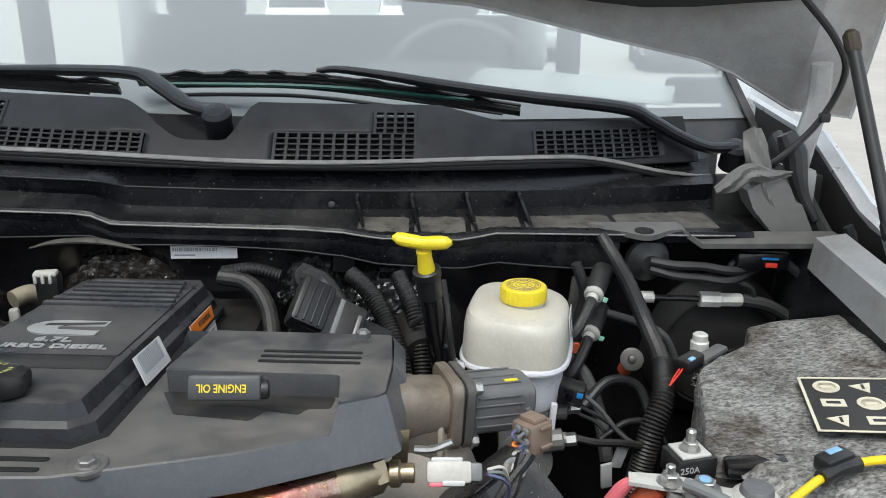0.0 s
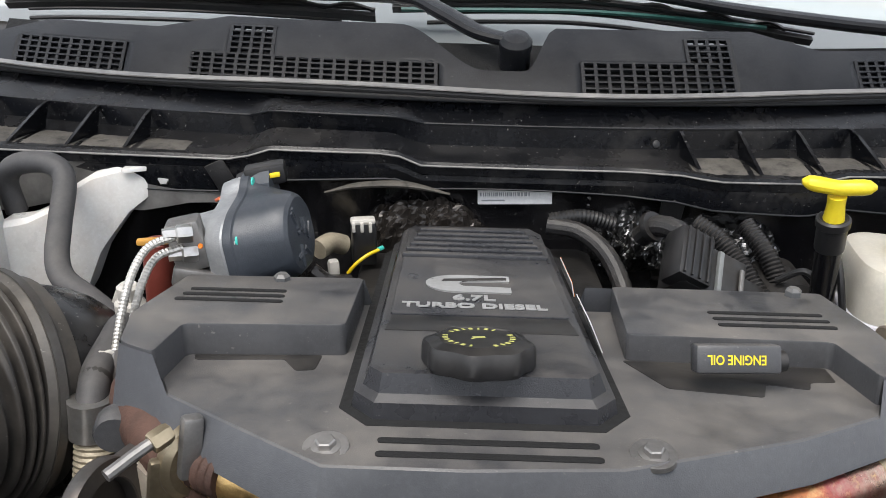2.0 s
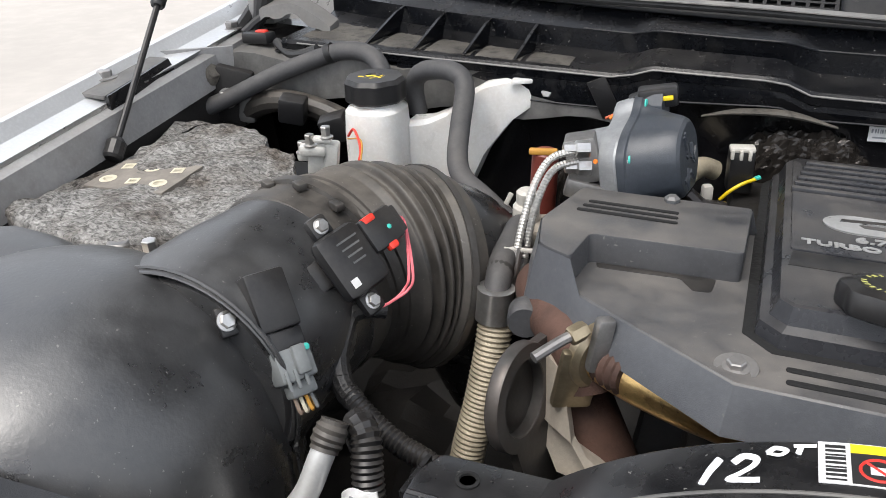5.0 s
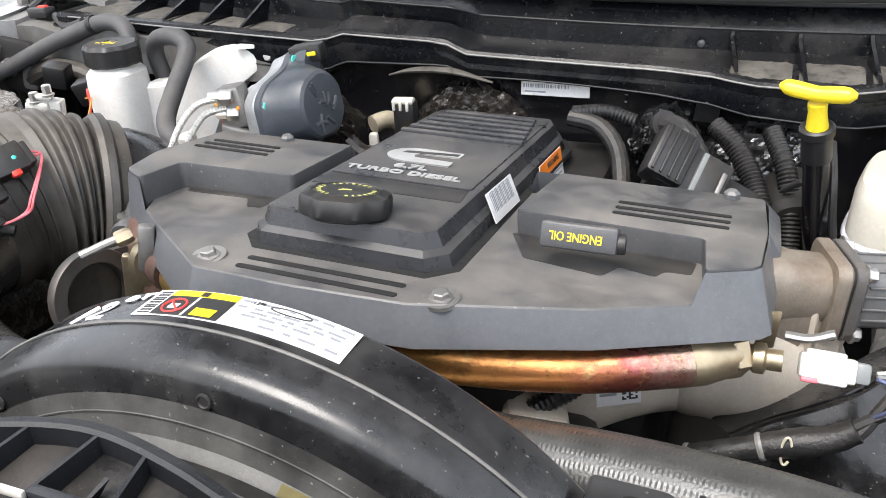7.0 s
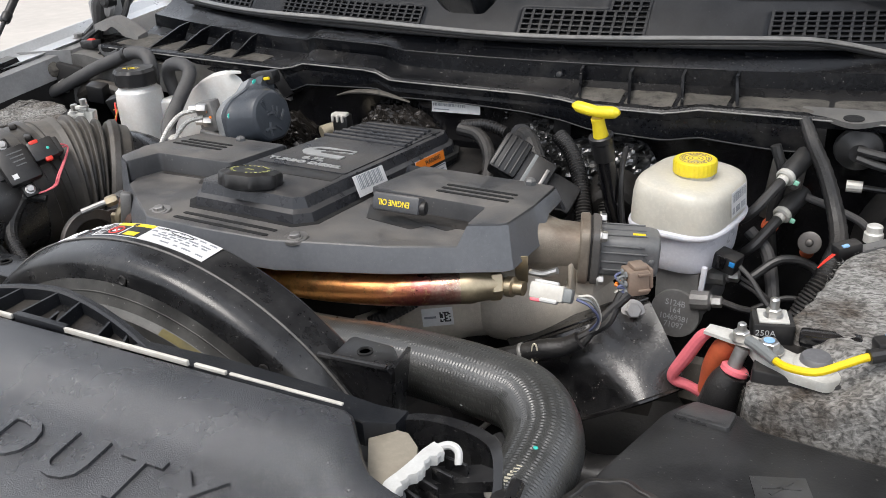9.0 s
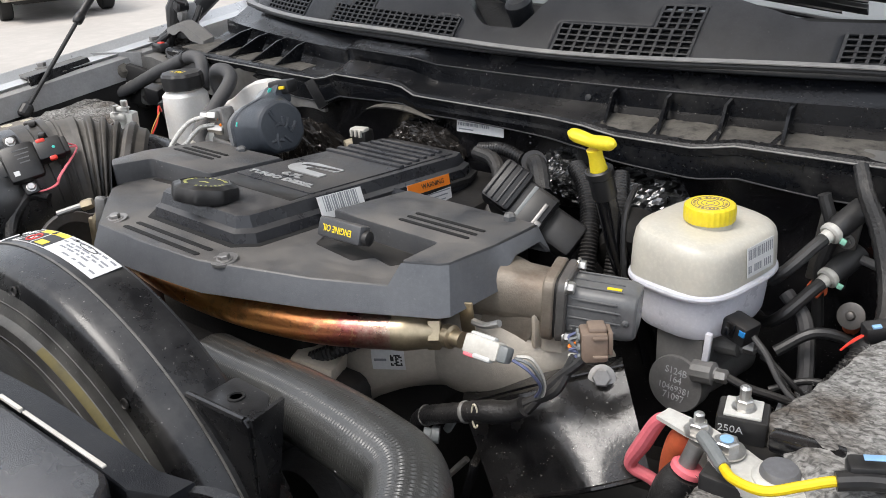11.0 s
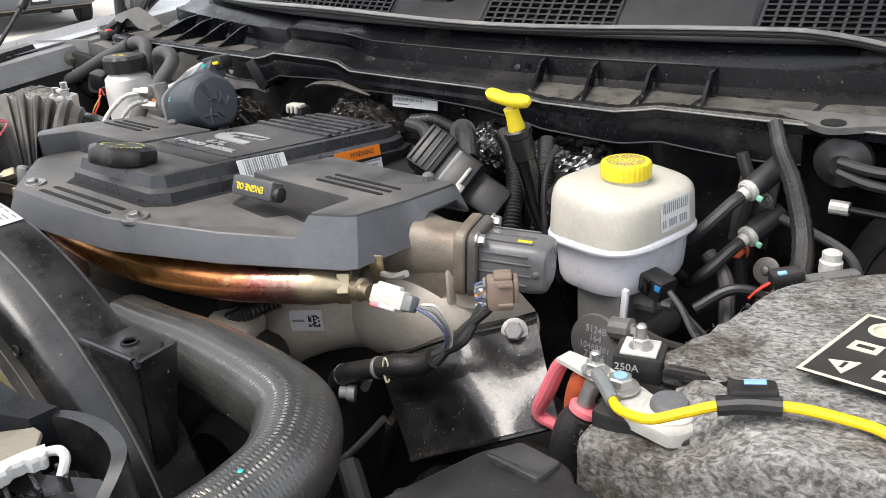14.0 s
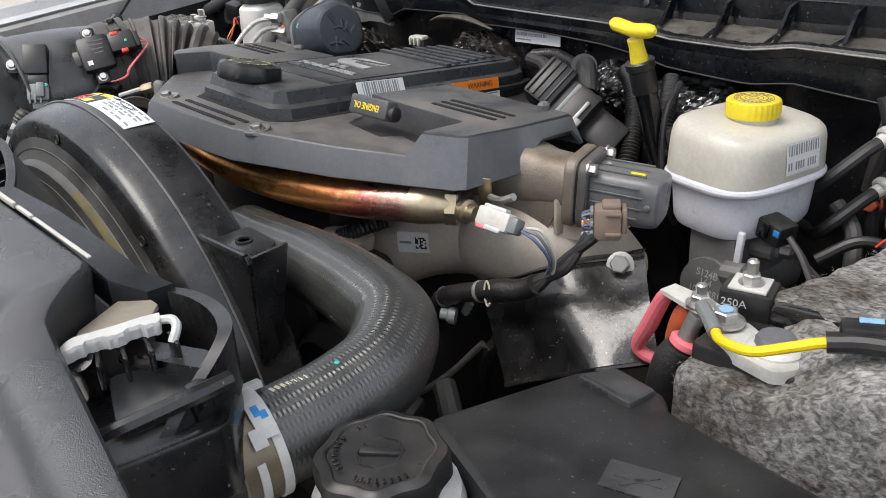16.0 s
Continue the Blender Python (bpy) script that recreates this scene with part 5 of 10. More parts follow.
def build_shroud():
    s = thing("fan_shroud", (AX, 0.40, 0.85), "satin black plastic fan shroud arching over the fan", "fan shroud")
    prof = [(0.322, 0.492), (0.336, 0.492), (0.3385, 0.488), (0.3405, 0.446), (0.3395, 0.441), (0.3375, 0.430), (0.3355, 0.421), (0.3330, 0.4155), (0.3290, 0.4120), (0.3240, 0.4100), (0.3180, 0.4090), (0.3080, 0.4075)]
    ring2 = [(0.3082, 0.4073), (0.300, 0.4050), (0.290, 0.4010), (0.2850, 0.3980), (0.2825, 0.3930), (0.2800, 0.3900), (0.2700, 0.3880), (0.2640, 0.3840), (0.2600, 0.372), (0.2580, 0.352), (0.235, 0.342)]
    part("throat_ring", loft([arc_ring(r, y) for r, y in ring2], cap=False, closed=False), SCUFFED, s, "scuffed dusty grey inner ring")
    part("hood_ring", loft([arc_ring(r, y) for r, y in prof], cap=False, closed=False), SHROUD, s)
    # the bright glint along the crease, put in as a lighter grey bead
    part("bead", tube(arc_ring(0.3408, 0.4435, 14, 166, 60), 0.0013, n=6, straight=True), DUSTYGREY, s, "grey bead painted as the crease highlight")
    part("inner_ring", loft([arc_ring(r, y, 2, 178) for r, y in ((0.248, 0.352), (0.246, 0.50), (0.240, 0.50), (0.240, 0.36))], cap=False, closed=False), SHROUD, s)
    part("face", loft([arc_ring(r, y, 2, 178) for r, y in ((0.261, 0.350), (0.256, 0.338), (0.245, 0.330), (0.225, 0.322), (0.18, 0.320))], cap=False, closed=False), DUSTY, s)
    for a, r in ((51.5, 0.315), (20, 0.315), (86, 0.315), (122, 0.315)):
        q = Vector((AX + r * math.cos(radians(a)), 0.4075, AZ + r * math.sin(radians(a))))
        part("screw", lathe([(0.0058, 0), (0.0056, 0.0012), (0.0044, 0.0016), (0.0036, 0.0004), (0.001, 0.0002)], q, (math.cos(radians(a)) * 0.15, -1, 0.15), n=12), DEEP, s)
    part("sediment", loft([arc_ring(r, y, 40, 74, 24) for r, y in ((0.2846, 0.3972), (0.2838, 0.3945), (0.2822, 0.3915), (0.2806, 0.3900))], cap=False, closed=False), SILT, s, "dried yellow silt in the channel")
    for r, y, a0, a1 in ((0.2960, 0.4036, 24, 120), (0.2690, 0.3874, 52, 140)):
        part("wear_line", tube(arc_ring(r, y - 0.0004, a0, a1, 40), 0.0009, n=5, straight=True), SCUFFED, s, "worn line")
    # lugs to both sides
    for k, (x, z) in enumerate(((-0.062, 1.160), (-0.615, 1.168))):
        sg = 1 if k == 0 else -1
        bm = slab(rounded([(x - 0.042, 0.445), (x + 0.032, 0.452), (x + 0.030, 0.470), (x + 0.010, 0.492), (x - 0.042, 0.494)] if k == 0 else [(x - 0.045, 0.442), (x + 0.055, 0.442), (x + 0.055, 0.492), (x - 0.035, 0.492), (x - 0.045, 0.470)], 0.006), z - 0.004, z + 0.003, 0.002)
        part("lug", bm, SHROUD, s)
        if k == 0:
            web = [(-0.116, 1.164), (-0.036, 1.166), (-0.031, 1.160), (-0.033, 1.120), (-0.037, 1.060), (-0.045, 1.052), (-0.064, 1.095)]
        else:
            web = [(-0.570, 1.168), (-0.658, 1.170), (-0.662, 1.162), (-0.664, 1.120), (-0.672, 1.060), (-0.660, 1.052), (-0.635, 1.100)]
        part("web", loft([[(p, y - 0.05 * abs(p - x), q) for p, q in web] for y in (0.450, 0.456)]), SHROUD, s)
        edge = -0.030 if k == 0 else -0.664
        part("cheek", loft([[(edge + d, 0.452, 1.166), (edge - sg * 0.004 + d, 0.492, 1.166), (edge - sg * 0.014 + d, 0.474, 1.052), (edge - sg * 0.008 + d, 0.450, 1.052)] for d in (-0.002, 0.002)]), SHROUD, s)
        part("fold", tube([(p, 0.4515 - 0.05 * abs(p - x), q - 0.001) for p, q in web[:2]], 0.0035, n=8, straight=True), SHROUD, s)
        part("rim_hole", lathe([(0.0085, 0), (0.0085, 0.0015), (0.006, 0.0018), (0.0055, -0.002)], (x - 0.012 if k == 0 else x - 0.008, 0.471, z + 0.003), (0, 0, 1), n=14), LINER_SHADE, s)
    part("panel", rbox((-0.66, 0.47, 1.00), (0.14, 0.012, 0.20), 0.004, (0, 0, -8)), SHROUD, s)

    # warning label bent over the shroud's top
    def on(u, v, lift=0.0):
        a = radians(u)
        r = 0.3400 + lift
        return Vector((AX + r * math.cos(a), v, AZ + r * math.sin(a)))

    def bent(u0, u1, v0, v1, lift, t=0.0006):
        n = max(1, int(abs(u1 - u0) / 1.5))
        return loft([[on(u0 + (u1 - u0) * i / n, v, l) for v, l in ((v0, lift), (v1, lift), (v1, lift + t), (v0, lift + t))] for i in range(n + 1)])

    lab = thing("service_label", (-0.33, 0.47, 1.25), "white, yellow and black service label stuck on the shroud", "label")
    part("sticker", bent(74, 101.5, 0.4525, 0.4865, 0.0005), PAPER, lab)
    part("black_field", bent(89.5, 98.8, 0.4535, 0.4780, 0.0011, 0.0004), INK, lab)
    part("yellow_band", bent(89.5, 98.8, 0.4780, 0.4855, 0.0011, 0.0004), LBLYELLOW, lab)
    part("yellow_box", bent(90.5, 93.4, 0.4555, 0.4645, 0.0015, 0.0004), LBLYELLOW, lab)
    part("warning_mark", bent(93.6, 94.6, 0.4790, 0.4842, 0.0015, 0.0004), INK, lab)
    part("grey_line", bent(94.2, 94.5, 0.4540, 0.4775, 0.0015, 0.0004), PAPER, lab)
    ring = [on(96.6 + 1.5 * math.cos(t), 0.4650 + 0.0085 * math.sin(t), 0.0016) for t in [2 * math.pi * i / 24 for i in range(25)]]
    part("red_ring", tube(ring, 0.0009, n=6, straight=True), LBLRED, lab)
    part("red_slash", tube([on(95.6, 0.459, 0.0016), on(97.6, 0.471, 0.0016)], 0.0009, n=6, straight=True), LBLRED, lab)
    part("white_mark", bent(96.0, 97.3, 0.4615, 0.4675, 0.0015, 0.0003), PAPER, lab)
    for i in range(9):
        part("print_bar", bent(99.2, 100.9, 0.4550 + 0.0033 * i, 0.4550 + 0.0033 * i + 0.0012 + 0.0006 * (i % 3), 0.0011, 0.0003), INK, lab)
    rng = random.Random(5)
    for r_, v in enumerate((0.4815, 0.4745, 0.4700, 0.4655, 0.4580)):
        u = 89.0
        while u > 75.5:
            w = rng.uniform(0.8, 2.2)
            if rng.random() < (0.92 if r_ < 4 else 0.4):
                part("print_bar", bent(u - w, u, v, v + 0.0021, 0.0011, 0.0003), GREYINK, lab)
            u -= w + rng.uniform(0.5, 1.2)
    oval = [on(82.5 + 2.6 * math.cos(t), 0.4805 + 0.003 * math.sin(t), 0.0014) for t in [2 * math.pi * i / 24 for i in range(25)]]
    part("oval_mark", tube(oval, 0.0005, n=5, straight=True), INK, lab)
    part("lettering", text("R-134a", 0.0055, 0.0002, plane_pose(on(87.2, 0.4820, 0.0014), (1, 0, 0.06), (0, 1, 0))), INK, lab)

    # paint-pen marks, and what cannot be read as dabs
    pen = thing("paint_pen_marks", (-0.46, 0.462, 1.23), "white paint-pen writing on the shroud", "marking")
    for nm, us in (("stroke", [(107.4, 0.4505), (106.8, 0.462), (106.0, 0.472)]), ("stroke", [(104.7, 0.468), (103.8, 0.4735), (102.7, 0.4715), (102.8, 0.466), (104.0, 0.4590), (105.0, 0.4545), (103.8, 0.4535), (102.2, 0.4535)])):
        part(nm, tube([on(u + 4.2, v, 0.0003) for u, v in us], 0.0022, n=6, flat=0.35), PAINTPEN, pen)
    for us in ([(101.7, 0.476), (101.0, 0.4805), (100.0, 0.4785), (100.6, 0.4745), (101.7, 0.476)], [(99.4, 0.4825), (97.4, 0.4835)], [(98.7, 0.4830), (99.0, 0.4755)]):
        part("stroke", tube([on(u + 4.2, v, 0.0003) for u, v in us], 0.0016, n=6, flat=0.35), PAINTPEN, pen)


build_shroud()


def build_radiator_top():
    r = thing("radiator", (MID, 0.31, 0.6), "black radiator frame with a ribbed pocketed upper lip", "radiator")
    part("core", rbox((MID, 0.30, 0.86), (0.86, 0.07, 0.60), 0.01), DEEP, r)
    # a bowed wall with ribbed pockets in front of it, at the height of the cover's back edge
    p = spline([(-0.515, 0.311, 1.231), (-0.468, 0.331, 1.232), (-0.418, 0.350, 1.234), (-0.368, 0.358, 1.235), (-0.310, 0.350, 1.234), (-0.250, 0.334, 1.231), (-0.206, 0.318, 1.229), (-0.185, 0.310, 1.228)], 6)
    part("bowed_wall", loft([[q + Vector((0, -0.0022, -0.001)), q + Vector((0, 0.0005, 0.0008)), q + Vector((0, 0.0065, 0)), q + Vector((0, 0.0065, -0.022)), q + Vector((0, -0.0022, -0.022))] for q in p]), COWL, r)
    part("pocket_floor", loft([[(q.x, 0.304, q.z - 0.020), (q.x, max(0.306, q.y), q.z - 0.014), (q.x, max(0.306, q.y), q.z - 0.018), (q.x, 0.304, q.z - 0.024)] for q in p]), DUSTY, r)
    for x in (-0.462, -0.420, -0.372, -0.318, -0.262, -0.228):
        q = min(p, key=lambda v: abs(v.x - x))
        lean = -0.008 if x > -0.37 else 0.008
        part("rib", loft([[(x + d, 0.306, q.z - 0.020), (x + d, 0.306, q.z - 0.004), (x + d + lean, q.y, q.z - 0.001), (x + d + lean, q.y, q.z - 0.018)] for d in (-0.0014, 0.0014)]), COWL, r)
    part("gusset", loft([[(-0.345 + d, 0.308, 1.216), (-0.345 + d, 0.330, 1.217), (-0.338 + d, 0.334, 1.229), (-0.342 + d, 0.320, 1.224)] for d in (-0.0015, 0.0015)]), COWL, r)
    part("notch_block", rbox((-0.331, 0.3095, 1.228), (0.072, 0.007, 0.016), 0.0015), COWL, r)
    # scuffed apron falling from the bowed wall to the shroud's throat
    apron = []
    for q in p:
        z1 = AZ + math.sqrt(max(0.0, 0.262**2 - (q.x - AX) ** 2))
        b = Vector((q.x, 0.386, z1))
        a = q + Vector((0, 0.006, -0.006))
        apron.append([a, a.lerp(b, 0.3) + Vector((0, 0, 0.004)), a.lerp(b, 0.65) + Vector((0, 0, 0.003)), b, b + Vector((0, 0, -0.02)), a + Vector((0, 0, -0.03))])
    part("apron", loft(apron), SCUFFED, r, "scuffed dusty apron")
    part("side_bar", loft([[(x, y0, z), (x, y0 + 0.001, z + 0.0015), (x, y1 - 0.001, z + 0.0005), (x, y1, z - 0.002), (x, y1, z - 0.022), (x, y0, z - 0.022)] for x, y0, y1, z in ((-0.215, 0.3085, 0.3260, 1.2285), (-0.12, 0.3085, 0.3330, 1.2265), (-0.02, 0.3085, 0.3350, 1.2225), (0.030, 0.3095, 0.3355, 1.2180), (0.048, 0.328, 0.349, 1.2080))]), COWL, r, "flat black upper bar")
    part("side_bar", loft([[(x, y0, z), (x, y0 + 0.001, z + 0.0015), (x, y1 - 0.001, z + 0.0005), (x, y1, z - 0.002), (x, y1, z - 0.022), (x, y0, z - 0.022)] for x, y0, y1, z in ((-0.90, 0.3085, 0.335, 1.2160), (-0.65, 0.3085, 0.3330, 1.2230), (-0.50, 0.3085, 0.3230, 1.2290))]), COWL, r, "flat black upper bar")
    c = thing("radiator_top_cover", (-0.4, 0.12, 1.17), "black pebbled plastic top cover embossed with lettering", "top cover")

    def prof(x):
        drop = max(0.0, min(1.0, (x - 0.035) / 0.06))
        dz = -0.016 * drop * drop * (3 - 2 * drop) - 0.05 * max(0.0, x - 0.08) + 0.006 * (x + 0.3)
        pts = [(0.300, 1.188), (0.304, 1.222), (0.303, 1.230), (0.299, 1.2335), (0.292, 1.2345), (0.275, 1.2345), (0.262, 1.2335), (0.253, 1.2310), (0.246, 1.2265), (0.240, 1.2215), (0.234, 1.2180), (0.226, 1.2160), (0.212, 1.2145), (0.150, 1.208), (0.090, 1.202), (0.030, 1.193), (-0.02, 1.181), (-0.05, 1.160), (-0.06, 1.12)]
        back = 0.304 - 0.046 * max(0.0, min(1.0, (x - 0.026) / 0.040)) - 0.16 * max(0.0, x - 0.066)
        return [(x, y if y < 0.15 else 0.15 + (y - 0.15) * (back - 0.15) / 0.154, z + dz) for y, z in pts]

    part("shell", loft([prof(-1.0 + 1.30 * i / 130) for i in range(131)], cap=False, closed=False), TEXTURED, c)
    part("edge", loft([[Vector(a) for a in prof(0.30)], [Vector(a) + Vector((-0.004, 0, -0.05)) for a in prof(0.30)]], cap=False, closed=False), TEXTURED, c)
    for ch, x in zip("HEAVYDUTY", (-0.596, -0.526, -0.456, -0.386, -0.316, -0.226, -0.160, -0.100, -0.045)):
        m = plane_pose((x, 0.190, 1.2126 + 0.006 * (x + 0.3)), (1, 0, 0.006), (0, 1, 0.11)) @ Matrix.Diagonal((1.30, 1.12, 1, 1))
        part("lettering", text(ch, 0.054, 0.0026, m, bold=0.0009), TEXTURED, c, "raised moulded lettering")
    s = thing("white_trim_strip", (-0.25, 0.312, 1.215), "greyish white seal strip along the cover's back edge", "trim strip")
    for x0, x1, h in ((-0.60, -0.369, 0.0052), (-0.294, -0.142, 0.0052), (-0.134, -0.100, 0.0034), (-0.096, 0.016, 0.0018)):
        part("strip", rbox(((x0 + x1) / 2, 0.3062, 1.2330 + 0.006 * ((x0 + x1) / 2 + 0.3)), (x1 - x0, 0.0032, h), 0.0005), CLOUDY, s)


build_radiator_top()


def build_radiator_hose():
    h = thing("radiator_hose", (0.05, 0.45, 1.02), "thick ribbed-weave black upper radiator hose", "radiator hose")
    path = [(-0.27, 0.578, 1.076), (-0.19, 0.567, 1.086), (-0.107, 0.556, 1.099), (-0.038, 0.543, 1.109), (0.03, 0.530, 1.115), (0.085, 0.515, 1.115), (0.118, 0.475, 1.108), (0.124, 0.43, 1.102), (0.121, 0.38, 1.098), (0.114, 0.335, 1.096), (0.104, 0.295, 1.090)]
    part("hose", tube(path, 0.0375, n=72, per=16, step=0.0019, weave=0.00065), HOSE, h)
    part("dot", lathe([(0.0022, 0), (0.0022, 0.0006), (0.001, 0.0009)], (0.128, 0.425, 1.1385), (0.1, 0, 1), n=10), TEAL, h, "teal paint dot")
    for k in range(7):
        part("print_mark", rbox((0.1225 - 0.0010 * k, 0.400 - 0.0042 * k, 1.1362 - 0.0002 * k), (0.0055, 0.0024, 0.0006), 0.0002, (3, 0, 12)), BEIGEPRINT, h)
    for k in range(9):
        part("print_mark", rbox((0.02 + 0.006 * k, 0.4960 - 0.0006 * k, 1.1050 - 0.0005 * k), (0.0032, 0.0012, 0.0050), 0.0002, (30, 0, -4)), GREYPL, h)
    c = thing("hose_clamp", (0.115, 0.355, 1.06), "brown spring hose clamp with a white marked tab", "hose clamp")
    o, ax = Vector((0.117, 0.352, 1.0965)), Vector((0.15, 0.98, 0.05)).normalized()
    part("band", lathe([(0.0380, -0.020), (0.0396, -0.019), (0.0396, 0.012), (0.0380, 0.013)], o, ax, n=36), CLAMPBROWN, c, "brownish spring band")
    e2 = (Vector((0, 0, 1)) - ax * ax.z).normalized()
    e1 = ax.cross(e2) * -1
    if e1.x < 0:
        e1 = -e1

    def ring(a, r, k):
        return o + ax * k + (e1 * math.cos(radians(a)) + e2 * math.sin(radians(a))) * r

    def strip(a0, a1, k0, k1, r0, r1):
        n = 12
        return loft([[ring(a0 + (a1 - a0) * i / n, r, k) for r, k in ((r0, k0), (r1, k0), (r1, k1), (r0, k1))] for i in range(n + 1)])

    part("strap", strip(128, -60, 0.006, 0.013, 0.0394, 0.0412), WHITEPL, c, "white plastic strap")
    part("strap", strip(20, -60, -0.010, -0.004, 0.0394, 0.0412), WHITEPL, c, "white plastic strap")
    part("tab", strip(104, 40, -0.002, 0.0115, 0.0410, 0.0440), WHITEPL, c, "white clamp tab")
    part("tab_hook", strip(52, 34, -0.008, 0.002, 0.0410, 0.0450), WHITEPL, c)
    part("tab_rim", strip(116, 102, -0.006, 0.020, 0.0405, 0.0455), WHITEPL, c)
    part("mark", strip(74, 62, 0.001, 0.006, 0.0441, 0.0444), BLUEINK, c, "blue marker dab")
    part("mark", strip(66, 58, 0.005, 0.010, 0.0441, 0.0444), BLUEINK, c)
    n = thing("radiator_neck", (0.09, 0.27, 1.06), "black plastic radiator outlet neck", "pipe neck")
    part("neck", tube([(0.108, 0.31, 1.092), (0.100, 0.28, 1.086), (0.085, 0.25, 1.078), (0.06, 0.21, 1.06)], 0.0345, n=24), SHROUD, n)
    b = thing("side_bracket", (0.10, 0.29, 1.12), "black plastic side bracket with a white clip beside the radiator", "bracket")
    part("body", slab(rounded([(0.048, 0.292), (0.072, 0.256), (0.150, 0.244), (0.162, 0.318), (0.120, 0.352), (0.078, 0.346)], 0.008, 3), 1.105, 1.160, 0.004), SHROUD, b)
    part("window", slab(rounded([(0.066, 0.286), (0.084, 0.326), (0.132, 0.312), (0.128, 0.266)], 0.006, 3), 1.150, 1.167, 0.003), GREYPL, b, "smoked grey window")
    part("arm", tube([(0.140, 0.246, 1.176), (0.149, 0.262, 1.182), (0.153, 0.300, 1.184), (0.150, 0.330, 1.182)], 0.006, n=8), SHROUD, b)
    rim = spline([(0.044, 0.338, 1.206), (0.050, 0.350, 1.205), (0.068, 0.358, 1.204), (0.092, 0.360, 1.203), (0.115, 0.355, 1.203), (0.130, 0.346, 1.201), (0.140, 0.326, 1.190), (0.146, 0.300, 1.172), (0.149, 0.280, 1.150)], 5)
    part("rim", loft([[q + Vector((0, 0, 0)), q + Vector((-0.004, -0.009, -0.001)), q + Vector((-0.004, -0.009, -0.045)), q + Vector((0, 0, -0.045))] for q in rim]), SHROUD, b)
    part("beak", loft([[(0.062, 0.302, z), (0.080, 0.312, z), (0.120, 0.332, z), (0.136, 0.330, z), (0.136, 0.318, z), (0.100, 0.300, z), (0.072, 0.290, z)] for z in (1.180, 1.190)]), SHROUD, b)
    part("post_block", rbox((0.141, 0.312, 1.165), (0.014, 0.016, 0.040), 0.003, (0, 8, 10)), SHROUD, b)
    part("inlay", rbox((0.131, 0.322, 1.178), (0.008, 0.010, 0.012), 0.002), CLOUDY, b)
    part("post", tube([(0.082, 0.264, 1.200), (0.073, 0.270, 1.185), (0.062, 0.277, 1.150), (0.053, 0.281, 1.115)], 0.0095, n=14), SHROUD, b)
    for k in range(4):
        part("tooth", rbox((0.094 + 0.004 * k, 0.272 + 0.015 * k, 1.192), (0.020, 0.003, 0.018), 0.001, (0, 0, -20 + 4 * k)), SHROUD, b)
    part("backing", slab([(0.021, 0.330), (0.053, 0.276), (0.070, 0.266), (0.086, 0.290), (0.073, 0.318), (0.058, 0.330)], 1.199, 1.203, 0.001), TANBACK, b, "tan backing strip")
    strip_path = spline([(0.086, 0.249, 1.204), (0.079, 0.262, 1.207), (0.083, 0.277, 1.208), (0.086, 0.291, 1.208), (0.088, 0.305, 1.208), (0.092, 0.317, 1.208)], 6)
    band = []
    for k, q in enumerate(strip_path):
        w = 0.0052 + (0.0030 if (k // 5) % 2 else 0.0) + 0.0006 * math.sin(2.3 * k)
        band.append([q + Vector((-0.0058, 0.002, 0)), q + Vector((-0.0048, 0.002, 0.0035)), q + Vector((w - 0.001, -0.002, 0.0035)), q + Vector((w, -0.002, 0.001)), q + Vector((w - 0.001, -0.002, -0.006)), q + Vector((-0.0048, 0.002, -0.004))])
    part("white_clip", loft(band), WHITEPL, b, "notched white plastic clip")
    part("clip_tail", tube([(0.090, 0.316, 1.208), (0.098, 0.322, 1.209), (0.106, 0.321, 1.207), (0.109, 0.315, 1.199)], 0.0032, n=8), WHITEPL, b, "white plastic tail")


build_radiator_hose()


# ---- brake reservoir, master cylinder and the right-hand side ----
def super_ring(cx, cy, z, rx, ry, e=3.2, n=40, dz=None):
    out = []
    for i in range(n):
        a = 2 * math.pi * i / n
        c, s = math.cos(a), math.sin(a)
        x, y = cx + rx * math.copysign(abs(c) ** (2 / e), c), cy + ry * math.copysign(abs(s) ** (2 / e), s)
        out.append((x, y, z + (dz(x, y) if dz else 0)))
    return out


